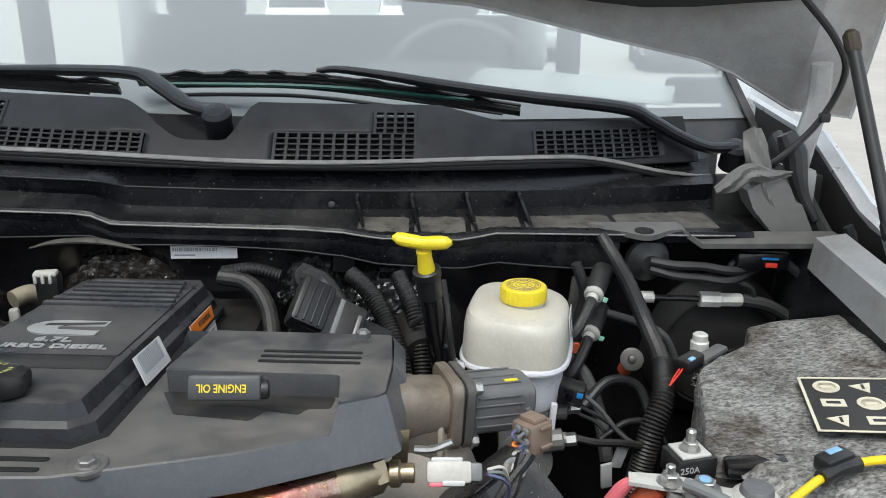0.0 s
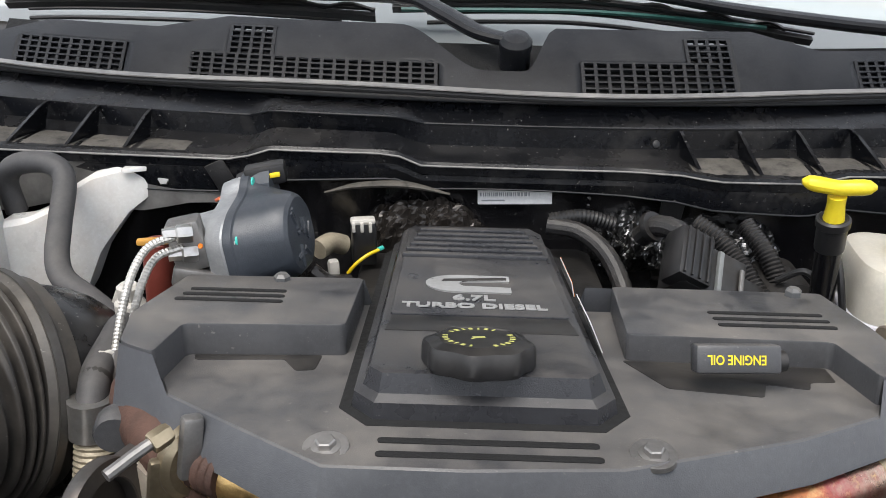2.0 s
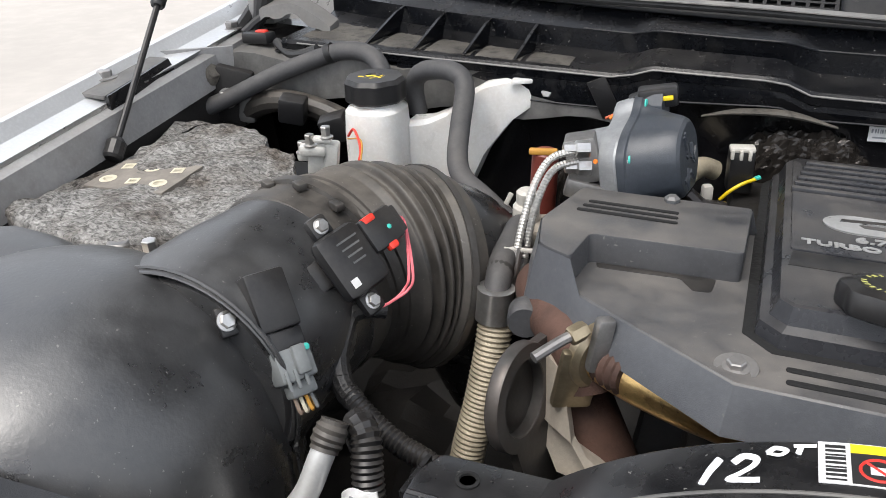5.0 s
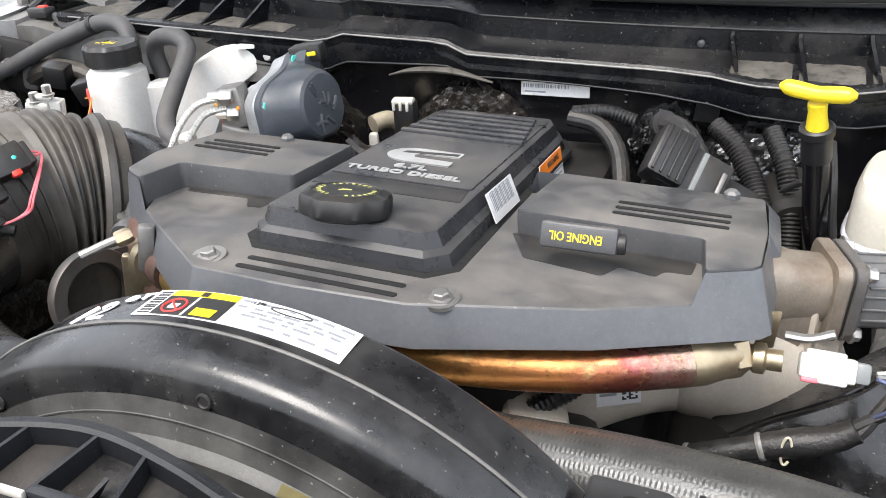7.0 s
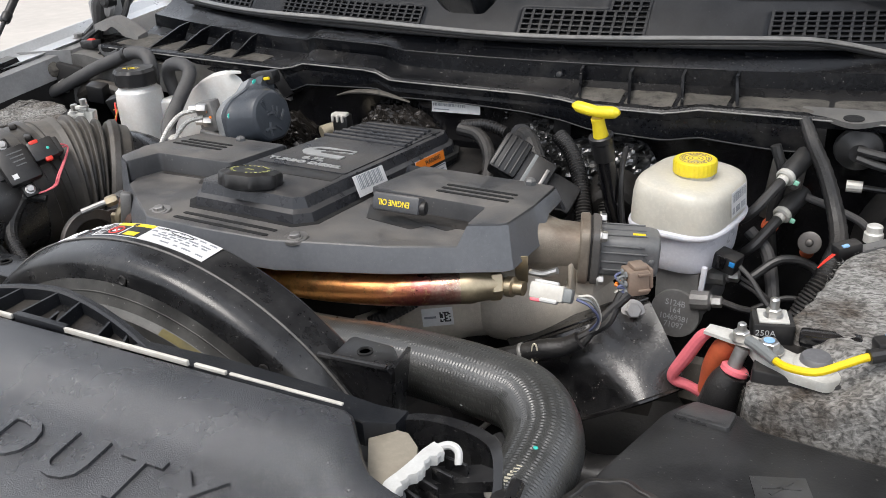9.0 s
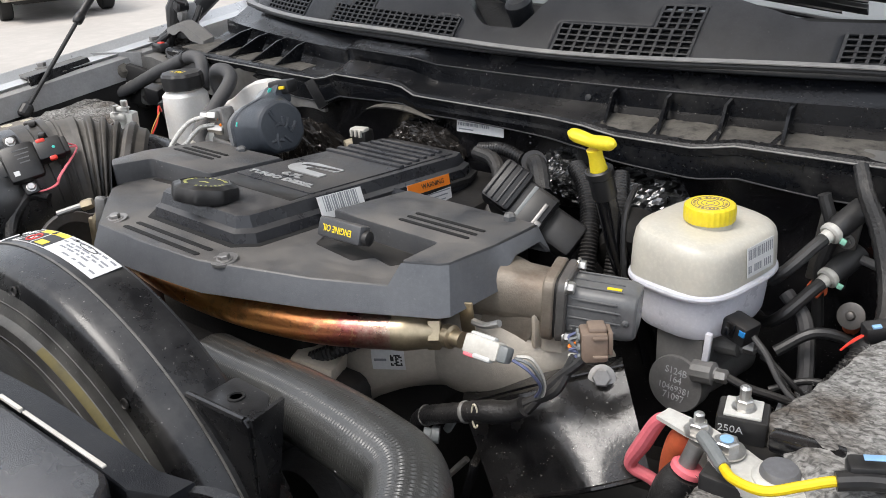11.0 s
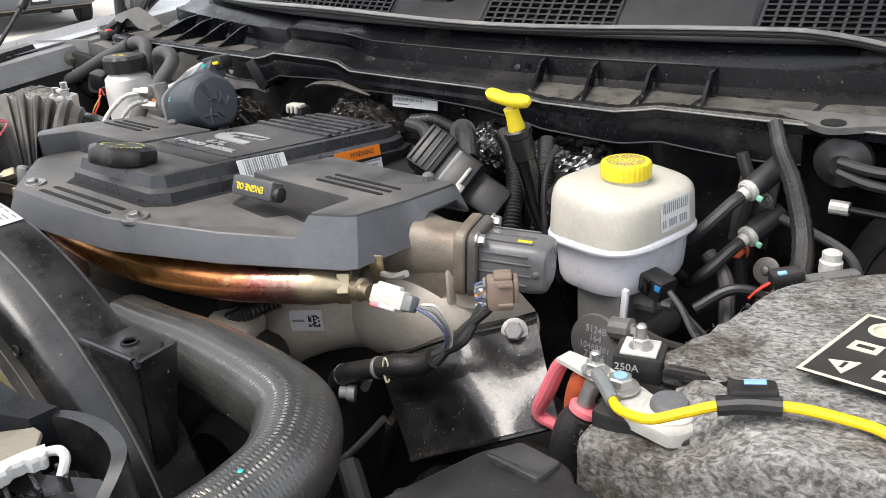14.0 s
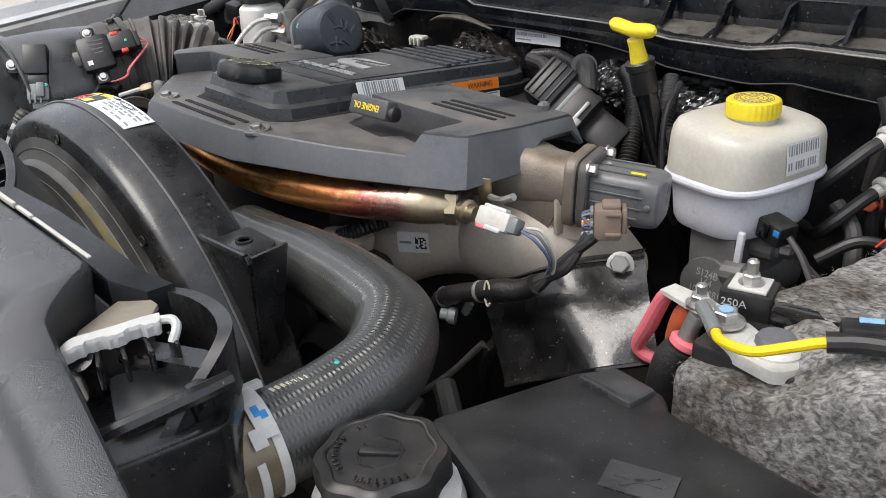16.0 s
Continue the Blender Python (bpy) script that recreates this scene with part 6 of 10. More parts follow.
def build_brake_reservoir():
    b = thing("brake_fluid_reservoir", (0.139, 1.010, 1.05), "milky white brake fluid reservoir with a yellow cap", "fluid reservoir")
    cx, cy = 0.139, 1.011
    spin = Matrix.Rotation(radians(-12), 3, "Z")

    def ring(z, k, e=3.2, slope=0.0):
        o = []
        for x, y, zz in super_ring(0, 0, 0, 0.072 - k, 0.089 - k, e):
            v = spin @ Vector((x, y, 0))
            o.append((cx + v.x, cy + v.y, z - slope * v.x))
        return o

    part("lower_tank", loft([ring(z, k) for z, k in ((1.064, 0.030), (1.0655, 0.022), (1.069, 0.0155), (1.076, 0.0125), (1.090, 0.0112), (1.124, 0.0085))]), MILKY, b)
    part("seam_flange", loft([ring(z, k) for z, k in ((1.1225, 0.007), (1.1235, 0.003), (1.1255, 0.0008), (1.1285, 0.0), (1.1315, 0.0010), (1.1335, 0.004), (1.135, 0.008))]), MILKY, b)
    part("upper_tank", loft([ring(z, k, 3.6, s) for z, k, s in ((1.133, 0.0045, 0), (1.150, 0.0052, 0), (1.172, 0.0065, 0.03), (1.181, 0.0085, 0.06), (1.1865, 0.0120, 0.08), (1.1895, 0.017, 0.08), (1.1910, 0.024, 0.08), (1.1918, 0.045, 0.08), (1.1922, 0.065, 0.08))]), FLUIDTOP, b, "slightly yellowed upper half")
    part("neck", lathe([(0.0300, 0), (0.0265, 0.004), (0.0255, 0.016)], (0.144, 1.006, 1.186), (0, 0, 1), n=28), FLUIDTOP, b)
    cap = part("cap", lathe([(0.0290, 0), (0.0298, 0.002), (0.0298, 0.015), (0.0290, 0.018), (0.0270, 0.0195), (0.0260, 0.0195), (0.002, 0.0195)], (0.144, 1.006, 1.1955), (0, 0, 1), n=120, lobes=30, lobe=0.012), YELLOW, b, "yellow ribbed cap")
    for r in (0.005, 0.0100, 0.0150, 0.0215):
        part("cap_ring", tube([(0.144 + r * math.cos(2 * math.pi * i / 28), 1.006 + r * math.sin(2 * math.pi * i / 28), 1.2150) for i in range(29)], 0.0006, n=5, straight=True), BROWNPL, cap)
    for i in range(26):
        a = 2 * math.pi * i / 26
        if i % 7 != 3:
            part("print_mark", rbox((0.144 + 0.0182 * math.cos(a), 1.006 + 0.0182 * math.sin(a), 1.2151), (0.0028, 0.0016 + 0.0012 * (i % 2), 0.0006), 0.0002, (0, 0, math.degrees(a))), BROWNPL, cap)
    m = plane_pose(Vector((cx, cy, 1.160)) + spin @ Vector((0.0672, 0.010, 0)), spin @ Vector((0, 1, 0)), (-0.10, 0, 1))
    lb = part("barcode_label", plate(m, 0.054, 0.036, 0.0008), PAPER, b, "white barcode label")
    for i in range(13):
        part("print_bar", plate(m @ Matrix.Translation((-0.024 + 0.004 * i, 0.009, 0.0008)), 0.0012 + 0.001 * (i % 2), 0.012, 0.0003), GREYINK, lb)
        if i % 5 != 2:
            part("print_bar", plate(m @ Matrix.Translation((-0.024 + 0.004 * i, -0.009, 0.0008)), 0.0022, 0.009, 0.0003), GREYINK, lb)
    c = thing("master_cylinder", (0.145, 1.0, 0.96), "cast grey brake master cylinder under the reservoir", "brake cylinder")
    a = Vector((0.144, 0.933, 1.004))
    ax = Vector((-0.10, -0.97, 0.16)).normalized()
    part("barrel", lathe([(0.030, -0.16), (0.030, -0.03), (0.0345, -0.026), (0.0360, -0.003), (0.0350, 0.0)], a, ax, n=36), MASTERCAST, c)
    part("saddle", loft([[(0.112, 0.948, z), (0.172, 0.940, z), (0.180, 1.05, z), (0.118, 1.06, z)] for z in (1.005, 1.068)]), MASTERCAST, c)
    part("strut", rbox((0.178, 0.940, 1.060), (0.008, 0.008, 0.044), 0.002, (0, 4, 0)), MILKY, c, "milky plastic mounting tab")
    part("port", lathe([(0.014, 0), (0.014, 0.025), (0.009, 0.027), (0.009, 0.030)], (0.166, 0.936, 1.030), (1, -0.05, 0.15), n=12), MASTERCAST, c)
    part("port_nut", lathe([(0.0085, 0), (0.0085, 0.012), (0.005, 0.014)], (0.195, 0.932, 1.035), (1, -0.05, 0.15), n=6), STEEL, c)
    part("port", lathe([(0.015, 0), (0.015, 0.030), (0.009, 0.032), (0.009, 0.036)], (0.172, 0.985, 1.050), (1, -0.05, 0.05), n=12), MASTERCAST, c)
    part("port_nut", lathe([(0.009, 0), (0.009, 0.013), (0.005, 0.015)], (0.207, 0.984, 1.053), (1, -0.05, 0.05), n=6), STEEL, c)
    right = Vector((1, -0.10, 0)).normalized()
    for t, dv, sz in (("S124B", 0.016, 0.0125), ("164", 0.0055, 0.0125), ("10469381", -0.006, 0.0118), ("71097", -0.017, 0.0125)):
        part("lettering", text(t, sz, 0.0003, plane_pose(a + ax * 0.0004 + Vector((0, 0.16 * dv, dv)), right, (0, 0.16, 1)) @ Matrix.Diagonal((0.92, 1, 1, 1))), GREYPRINT, c, "pale stamped code")
    part("brake_line", tube([(0.208, 0.931, 1.037), (0.232, 0.930, 1.032), (0.262, 0.935, 1.028), (0.30, 0.95, 1.015)], 0.0050, n=8), BLACKCONN, c)
    s = thing("level_switch_connector", (0.205, 0.985, 1.06), "black connector with a blue lock on the reservoir", "connector")
    part("shell", rbox((0.205, 0.968, 1.083), (0.034, 0.030, 0.026), 0.004, (0, 10, -16)), BLACKCONN, s)
    part("latch", rbox((0.198, 0.952, 1.087), (0.012, 0.004, 0.018), 0.001, (0, 10, -16)), BLACKPAINT, s)
    part("lock", rbox((0.213, 0.9515, 1.086), (0.008, 0.004, 0.008), 0.001, (0, 10, -16)), BLUEINK, s)
    part("wire", tube([(0.222, 0.962, 1.080), (0.240, 0.955, 1.066), (0.262, 0.945, 1.040), (0.285, 0.945, 1.022), (0.31, 0.97, 1.01)], 0.0030, n=8), GREYRUBBER, s)
    part("wire", tube([(0.222, 0.966, 1.080), (0.243, 0.960, 1.062), (0.268, 0.950, 1.034), (0.29, 0.955, 1.015)], 0.0022, n=6), BLACKCONN, s)
    for k in range(2):
        bl = thing("brake_line", (0.24, 0.97, 1.0), "thin dark steel brake line", "pipe")
        part("pipe", tube([(0.221, 0.984 + 0.02 * k, 1.053 - 0.02 * k), (0.25, 0.975 + 0.02 * k, 1.040 - 0.02 * k), (0.28, 0.975, 1.015 - 0.03 * k), (0.285, 1.02, 0.98)], 0.003, n=8), BLACKCONN, bl)


build_brake_reservoir()


def build_dipstick_tube():
    d = thing("transmission_dipstick", (0.05, 1.0, 1.0), "yellow T-handled dipstick in a black filler tube", "dipstick")
    top = Vector((0.021, 0.963, 1.246))
    ax = Vector((-0.13, -0.24, 1)).normalized()
    part("tube", tube([top - ax * 0.004, top - ax * 0.06, (0.036, 0.99, 1.13), (0.05, 1.02, 1.04), (0.06, 1.05, 0.95)], 0.0135, n=14), BLACKPAINT, d)
    part("collar", lathe([(0.015, -0.034), (0.0155, -0.032), (0.0155, -0.006), (0.0175, -0.004), (0.0175, 0.004), (0.0150, 0.006), (0.0128, 0.004)], top, ax, n=20), BLACKCONN, d)
    h = part("handle", lathe([(0.0115, 0), (0.0105, 0.008), (0.009, 0.022), (0.0095, 0.032)], top, ax, n=14), YELLOW, d, "yellow plastic T-handle")
    c = top + ax * 0.042
    side = Vector((0.97, -0.20, -0.03)).normalized()
    sec = []
    for i in range(13):
        s = -1 + 2 * i / 12
        k = (1 - abs(s) ** 6) ** 0.5 if abs(s) < 1 else 0.25
        sec.append((c + side * 0.036 * s + ax * (0.004 * abs(s)), 0.0098 * max(0.3, k) * (0.85 + 0.15 * abs(s))))
    rings = []
    back = side.cross(ax)
    for p, r in sec:
        rings.append([p + (ax * math.cos(a) * 0.95 + back * math.sin(a) * 1.0) * r for a in (2 * math.pi * j / 14 for j in range(14))])
    part("crossbar", loft(rings), YELLOW, d, "yellow plastic crossbar")
    w = thing("thin_vent_line", (0.05, 0.99, 1.05), "thin black line hanging beside the filler tube", "hose")
    part("line", tube([(0.042, 1.02, 1.215), (0.046, 0.985, 1.19), (0.052, 0.97, 1.14), (0.062, 0.965, 1.09), (0.07, 0.98, 1.05)], 0.004, n=8), BLACKCONN, w)


build_dipstick_tube()


def felt_box(name, poly, z0, z1, slope, label, seed, bumps=0.006):
    p = rounded(poly, 0.009, 3)
    dense = []
    for i in range(len(p)):
        a, b = Vector(p[i]), Vector(p[(i + 1) % len(p)])
        n = max(1, int((b - a).length / 0.012))
        dense += [tuple(a + (b - a) * k / n) for k in range(n)]
    rings = []
    for d, z in [(0.0, z0 + (z1 - z0) * i / 16) for i in range(16)] + [(0.001, z1 - 0.006), (0.003, z1 - 0.002), (0.007, z1)]:
        rings.append([Vector((x, y, z + (slope(x, y) if z > z0 + 0.5 * (z1 - z0) else 0))) for x, y in inset(dense, d)])
    bm = loft(rings, cap=False)
    # the top is a filled grid for lumps
    bm.verts.ensure_lookup_table()
    top = bm.faces.new([bm.verts[len(rings[0]) * (len(rings) - 1) + i] for i in range(len(rings[0]))])
    bmesh.ops.triangulate(bm, faces=[top])
    for _ in range(3):
        ed = {e for f in bm.faces if len(f.verts) == 3 for e in f.edges if e.calc_length() > 0.016}
        if ed:
            bmesh.ops.subdivide_edges(bm, edges=list(ed), cuts=1, use_grid_fill=False)
            bmesh.ops.triangulate(bm, faces=[f for f in bm.faces if len(f.verts) > 4 or (len(f.verts) == 4 and f.calc_center_median().z > z1 - 0.02)])
    bm.normal_update()
    for v in bm.verts:
        k = noise.noise(v.co * 14 + Vector((seed, 0, 0))) * bumps + noise.noise(v.co * 55 + Vector((0, seed, 0))) * bumps * 0.55 + noise.noise(v.co * 140) * bumps * 0.25
        v.co += v.normal * k
    return bm


def build_right_battery():
    b = thing("battery", (0.45, 0.83, 0.86), "battery wrapped in a matted grey felt jacket with a warning sticker", "battery", "felt-jacketed batteries")
    poly = [(0.272, 0.652), (0.350, 0.645), (0.480, 0.645), (0.640, 0.655), (0.640, 1.060), (0.450, 1.040), (0.430, 0.985), (0.385, 0.965), (0.348, 0.925), (0.330, 0.850), (0.314, 0.790), (0.296, 0.750), (0.318, 0.738), (0.352, 0.736), (0.388, 0.728), (0.394, 0.700), (0.350, 0.684), (0.300, 0.682), (0.272, 0.686)]

    def sl(x, y):
        back = max(0.0, min(1.0, (y - 0.690) / 0.05))
        side = max(0.0, min(1.0, (x - 0.36) / 0.07))
        return 0.10 * (x - 0.30) + 0.02 * (y - 0.80) + 0.032 * max(back, side) - 0.028

    part("felt_jacket", felt_box("felt", poly, 0.86, 1.122, sl, "", 2.0, 0.0045), FELT, b, "matted grey felt jacket")
    part("case", slab(rounded([(0.276, 0.672), (0.40, 0.672), (0.62, 0.690), (0.62, 1.03), (0.36, 0.93), (0.335, 0.85), (0.300, 0.76), (0.276, 0.735)], 0.006), 0.86, 1.104, 0.004), BLACKCONN, b)
    part("case_rim", rbox((0.347, 0.731, 1.122), (0.062, 0.018, 0.018), 0.004, (0, -3, 0)), BLACKPAINT, b, "glossy black case rim")
    fibres = bmesh.new()
    rng = random.Random(8)
    edge = [(0.272, 0.652), (0.272, 0.684), (0.300, 0.683), (0.350, 0.686), (0.392, 0.702), (0.386, 0.728), (0.318, 0.739), (0.297, 0.750), (0.314, 0.79), (0.330, 0.850), (0.348, 0.925), (0.385, 0.965), (0.43, 0.985)]
    for a, c in zip(edge, edge[1:]):
        n = int((Vector(c) - Vector(a)).length * 900)
        for i in range(n):
            q = Vector(a).lerp(Vector(c), rng.random())
            z = 1.116 + sl(q.x, q.y) + rng.uniform(-0.012, 0.004)
            d = Vector((rng.gauss(0, 1), rng.gauss(0, 1), rng.gauss(0.1, 0.6))).normalized()
            ln = rng.uniform(0.002, 0.008)
            o = Vector((q.x, q.y, z))
            k = Vector((rng.gauss(0, 1), rng.gauss(0, 1), rng.gauss(0, 1))).normalized() * 0.0004
            vs = [fibres.verts.new(p) for p in (o, o + k, o + d * ln * 0.5 + k + Vector((0, 0, 0.001)), o + d * ln)]
            fibres.faces.new(vs)
    part("loose_fibres", fibres, FELT, b)
    m = plane_pose((0.490, 0.795, 1.1545), (1, -0.24, 0.10), (0.10, 1, 0.02))
    st = part("warning_sticker", plate(m, 0.125, 0.118, 0.0015), BLACKCONN, b, "black sticker with cream warning signs")
    for dx, dy, w, h in ((0, 0.0575, 0.125, 0.0032), (0, -0.0575, 0.125, 0.0032), (-0.061, 0, 0.0032, 0.118), (0.061, 0, 0.0032, 0.118)):
        part("border", plate(m @ Matrix.Translation((dx, dy, 0.0015)), w, h, 0.0005), BEIGEPRINT, st)
    for i in range(3):
        for j in range(3):
            o = m @ Matrix.Translation((-0.036 + 0.037 * i, 0.036 - 0.036 * j, 0.0018))
            ax = o.to_3x3() @ Vector((0, 0, 1))
            kind = (i + 2 * j) % 3
            if kind == 0:
                part("sign", lathe([(0.014, 0), (0.014, 0.0006), (0.010, 0.0006), (0.010, 0.0)], o.translation, ax, n=20), BEIGEPRINT, st)
                part("sign", plate(o, 0.012, 0.006, 0.0006), BEIGEPRINT, st)
            elif kind == 1:
                part("sign", lathe([(0.014, 0), (0.014, 0.0006)], o.translation, ax, n=3), BEIGEPRINT, st)
                part("sign", plate(o @ Matrix.Translation((0, 0, 0.0006)), 0.003, 0.010, 0.0004), BLACKCONN, st)
            else:
                part("sign", plate(o, 0.024, 0.016, 0.0006), BEIGEPRINT, st)
                part("sign", plate(o @ Matrix.Translation((0, 0, 0.0006)), 0.014, 0.005, 0.0004), BLACKCONN, st)
    # terminal, fuse block and cables
    t = thing("battery_terminal", (0.32, 0.70, 1.10), "lead-grey battery terminal clamp with steel bolts", "battery terminal")
    part("clamp", slab(rounded([(0.262, 0.722), (0.280, 0.690), (0.312, 0.672), (0.350, 0.664), (0.362, 0.678), (0.362, 0.704), (0.335, 0.722), (0.318, 0.712), (0.300, 0.722)], 0.006), 1.098, 1.110, 0.003), ZINCCAST, t, "pale cast zinc clamp")
    part("collar", lathe([(0.022, 0), (0.022, 0.010), (0.018, 0.013)], (0.336, 0.696, 1.102), (0, 0, 1), n=26), ZINCCAST, t)
    part("post", lathe([(0.0165, 0), (0.0160, 0.010), (0.0140, 0.0135), (0.001, 0.014)], (0.336, 0.696, 1.108), (0, 0, 1), n=26), LEAD, t, "dull lead post")
    part("bar", loft([[(0.218, 0.716, z), (0.250, 0.706, z), (0.292, 0.698, z), (0.300, 0.714, z), (0.262, 0.728, z), (0.222, 0.734, z)] for z in (1.1105, 1.1145)]), ZINCCAST, t, "pale zinc link bar")
    part("bolt", bolt((0.258, 0.716, 1.1145), (0, 0, 1), 0.0090, 0.009, 0.013), STEEL, t)
    part("bolt_end", lathe([(0.0048, 0), (0.0048, 0.017), (0.003, 0.0185)], (0.258, 0.716, 1.1150), (0, 0, 1), n=10), STEEL, t)
    part("bolt", bolt((0.288, 0.704, 1.1145), (0, 0, 1), 0.0110, 0.010, 0.0165), STEEL, t)
    part("bolt_mark", lathe([(0.006, 0), (0.006, 0.0006)], (0.288, 0.704, 1.1246), (0, 0, 1), n=12), BLUEWASH, t, "pale blue inspection paint")
    f = thing("fuse_block", (0.285, 0.745, 1.10), "black 250A stud fuse block on the battery terminal", "fuse block")
    bm = rbox((0, 0, 0), (0.044, 0.036, 0.026), 0.003)
    fm = pose(0.286, 0.748, 1.116, 0, 0, 14)
    bm.transform(fm)
    part("base", bm, BLACKCONN, f)
    bm = rbox((0, 0, 0.0140), (0.032, 0.030, 0.003), 0.001)
    bm.transform(fm)
    part("plate", bm, ZINCCAST, f)
    part("stud_nut", bolt(fm @ Vector((0, 0, 0.0155)), (0, 0, 1), 0.0080, 0.009, 0.011), STEEL, f)
    part("stud", lathe([(0.0052, 0), (0.0052, 0.020), (0.003, 0.022)], fm @ Vector((0, 0, 0.0155)), (0, 0, 1), n=10), STEEL, f)
    part("lettering", text("250A", 0.0100, 0.0002, fm @ pose(-0.009, -0.0182, 0.002, 90, 0, 0)), GREYPRINT, f)
    part("arm", rbox((0.322, 0.752, 1.112), (0.050, 0.014, 0.012), 0.004, (0, -8, 18)), BLACKPAINT, f)
    r = thing("red_cable_boots", (0.23, 0.74, 1.0), "red rubber cable boots at the battery's positive terminal", "cable")
    part("lead", tube([(0.224, 0.724, 1.110), (0.214, 0.728, 1.098), (0.198, 0.734, 1.064), (0.184, 0.738, 1.035), (0.187, 0.740, 1.024), (0.203, 0.742, 1.019), (0.228, 0.745, 1.006)], [0.0055, 0.0075, 0.0085, 0.0070, 0.0068, 0.0066, 0.0066], n=12), REDPINK, r, "faded red insulated lead")
    part("boot", tube([(0.250, 0.722, 1.105), (0.240, 0.728, 1.088), (0.232, 0.734, 1.060), (0.228, 0.74, 1.02)], [0.010, 0.014, 0.0145, 0.0145], n=14), ORANGERED, r, "rust-red cable boot")
    part("lip", lathe([(0.0130, 0), (0.0155, 0.002), (0.0155, 0.007), (0.0125, 0.009)], (0.258, 0.702, 1.085), (-0.25, -0.25, -0.9), n=20), REDPINK, r)
    part("stub", lathe([(0.0080, 0), (0.0080, 0.024)], (0.262, 0.706, 1.108), (-0.25, -0.25, -0.9), n=14), DULLSTEEL, r)
    part("sleeve", tube([(0.256, 0.700, 1.078), (0.246, 0.70, 1.05), (0.234, 0.715, 0.98), (0.22, 0.75, 0.90)], [0.016, 0.021, 0.025, 0.026], n=14), TAPE, r, "black taped sleeve")
    y = thing("yellow_wire", (0.35, 0.67, 1.12), "yellow jumper wire lying over the battery", "wire")
    part("wire", tube([(0.296, 0.672, 1.122), (0.312, 0.655, 1.126), (0.338, 0.650, 1.130), (0.362, 0.662, 1.138), (0.385, 0.673, 1.146), (0.425, 0.690, 1.150), (0.465, 0.696, 1.150), (0.500, 0.690, 1.150), (0.56, 0.66, 1.14), (0.62, 0.61, 1.12)], 0.0042, n=10), YELLOWWIRE, y)
    part("dark_end", tube([(0.268, 0.700, 1.122), (0.280, 0.688, 1.123), (0.299, 0.669, 1.122)], 0.0062, n=10), GREYCONN, y)
    part("splice", tube([(0.382, 0.671, 1.146), (0.402, 0.681, 1.149), (0.424, 0.689, 1.150)], 0.0078, n=12), BLACKCONN, y)
    part("splice_cap", rbox((0.402, 0.690, 1.153), (0.036, 0.020, 0.016), 0.004, (0, -4, 24)), BLACKCONN, y)
    part("splice_mark", rbox((0.402, 0.694, 1.1612), (0.016, 0.007, 0.0012), 0.0004, (0, -4, 24)), BLUEWASH, y, "pale blue inspection paint")
    n = thing("battery_vent_connector", (0.345, 1.0, 1.12), "grey and blue connectors behind the battery jacket", "connector")
    part("shell", rbox((0.350, 0.955, 1.130), (0.034, 0.020, 0.020), 0.004, (0, -8, 35)), BLACKCONN, n)
    part("lock", rbox((0.348, 0.945, 1.139), (0.009, 0.006, 0.003), 0.001, (0, -8, 35)), BLUEWASH, n)
    part("bar", rbox((0.385, 0.985, 1.126), (0.060, 0.018, 0.010), 0.004, (0, -4, 40)), GREYPL, n)
    part("stud", lathe([(0.012, 0), (0.012, 0.012), (0.010, 0.014), (0.010, 0.022), (0.007, 0.024)], (0.379, 1.010, 1.122), (0, 0, 1), n=12), ZINCCAST, n)
    for k in range(2):
        part("wire", tube([(0.338, 0.945 + 0.006 * k, 1.126), (0.328, 0.936 + 0.006 * k, 1.118), (0.320, 0.934, 1.108)], 0.0012, n=6), REDCLIP, n)


build_right_battery()


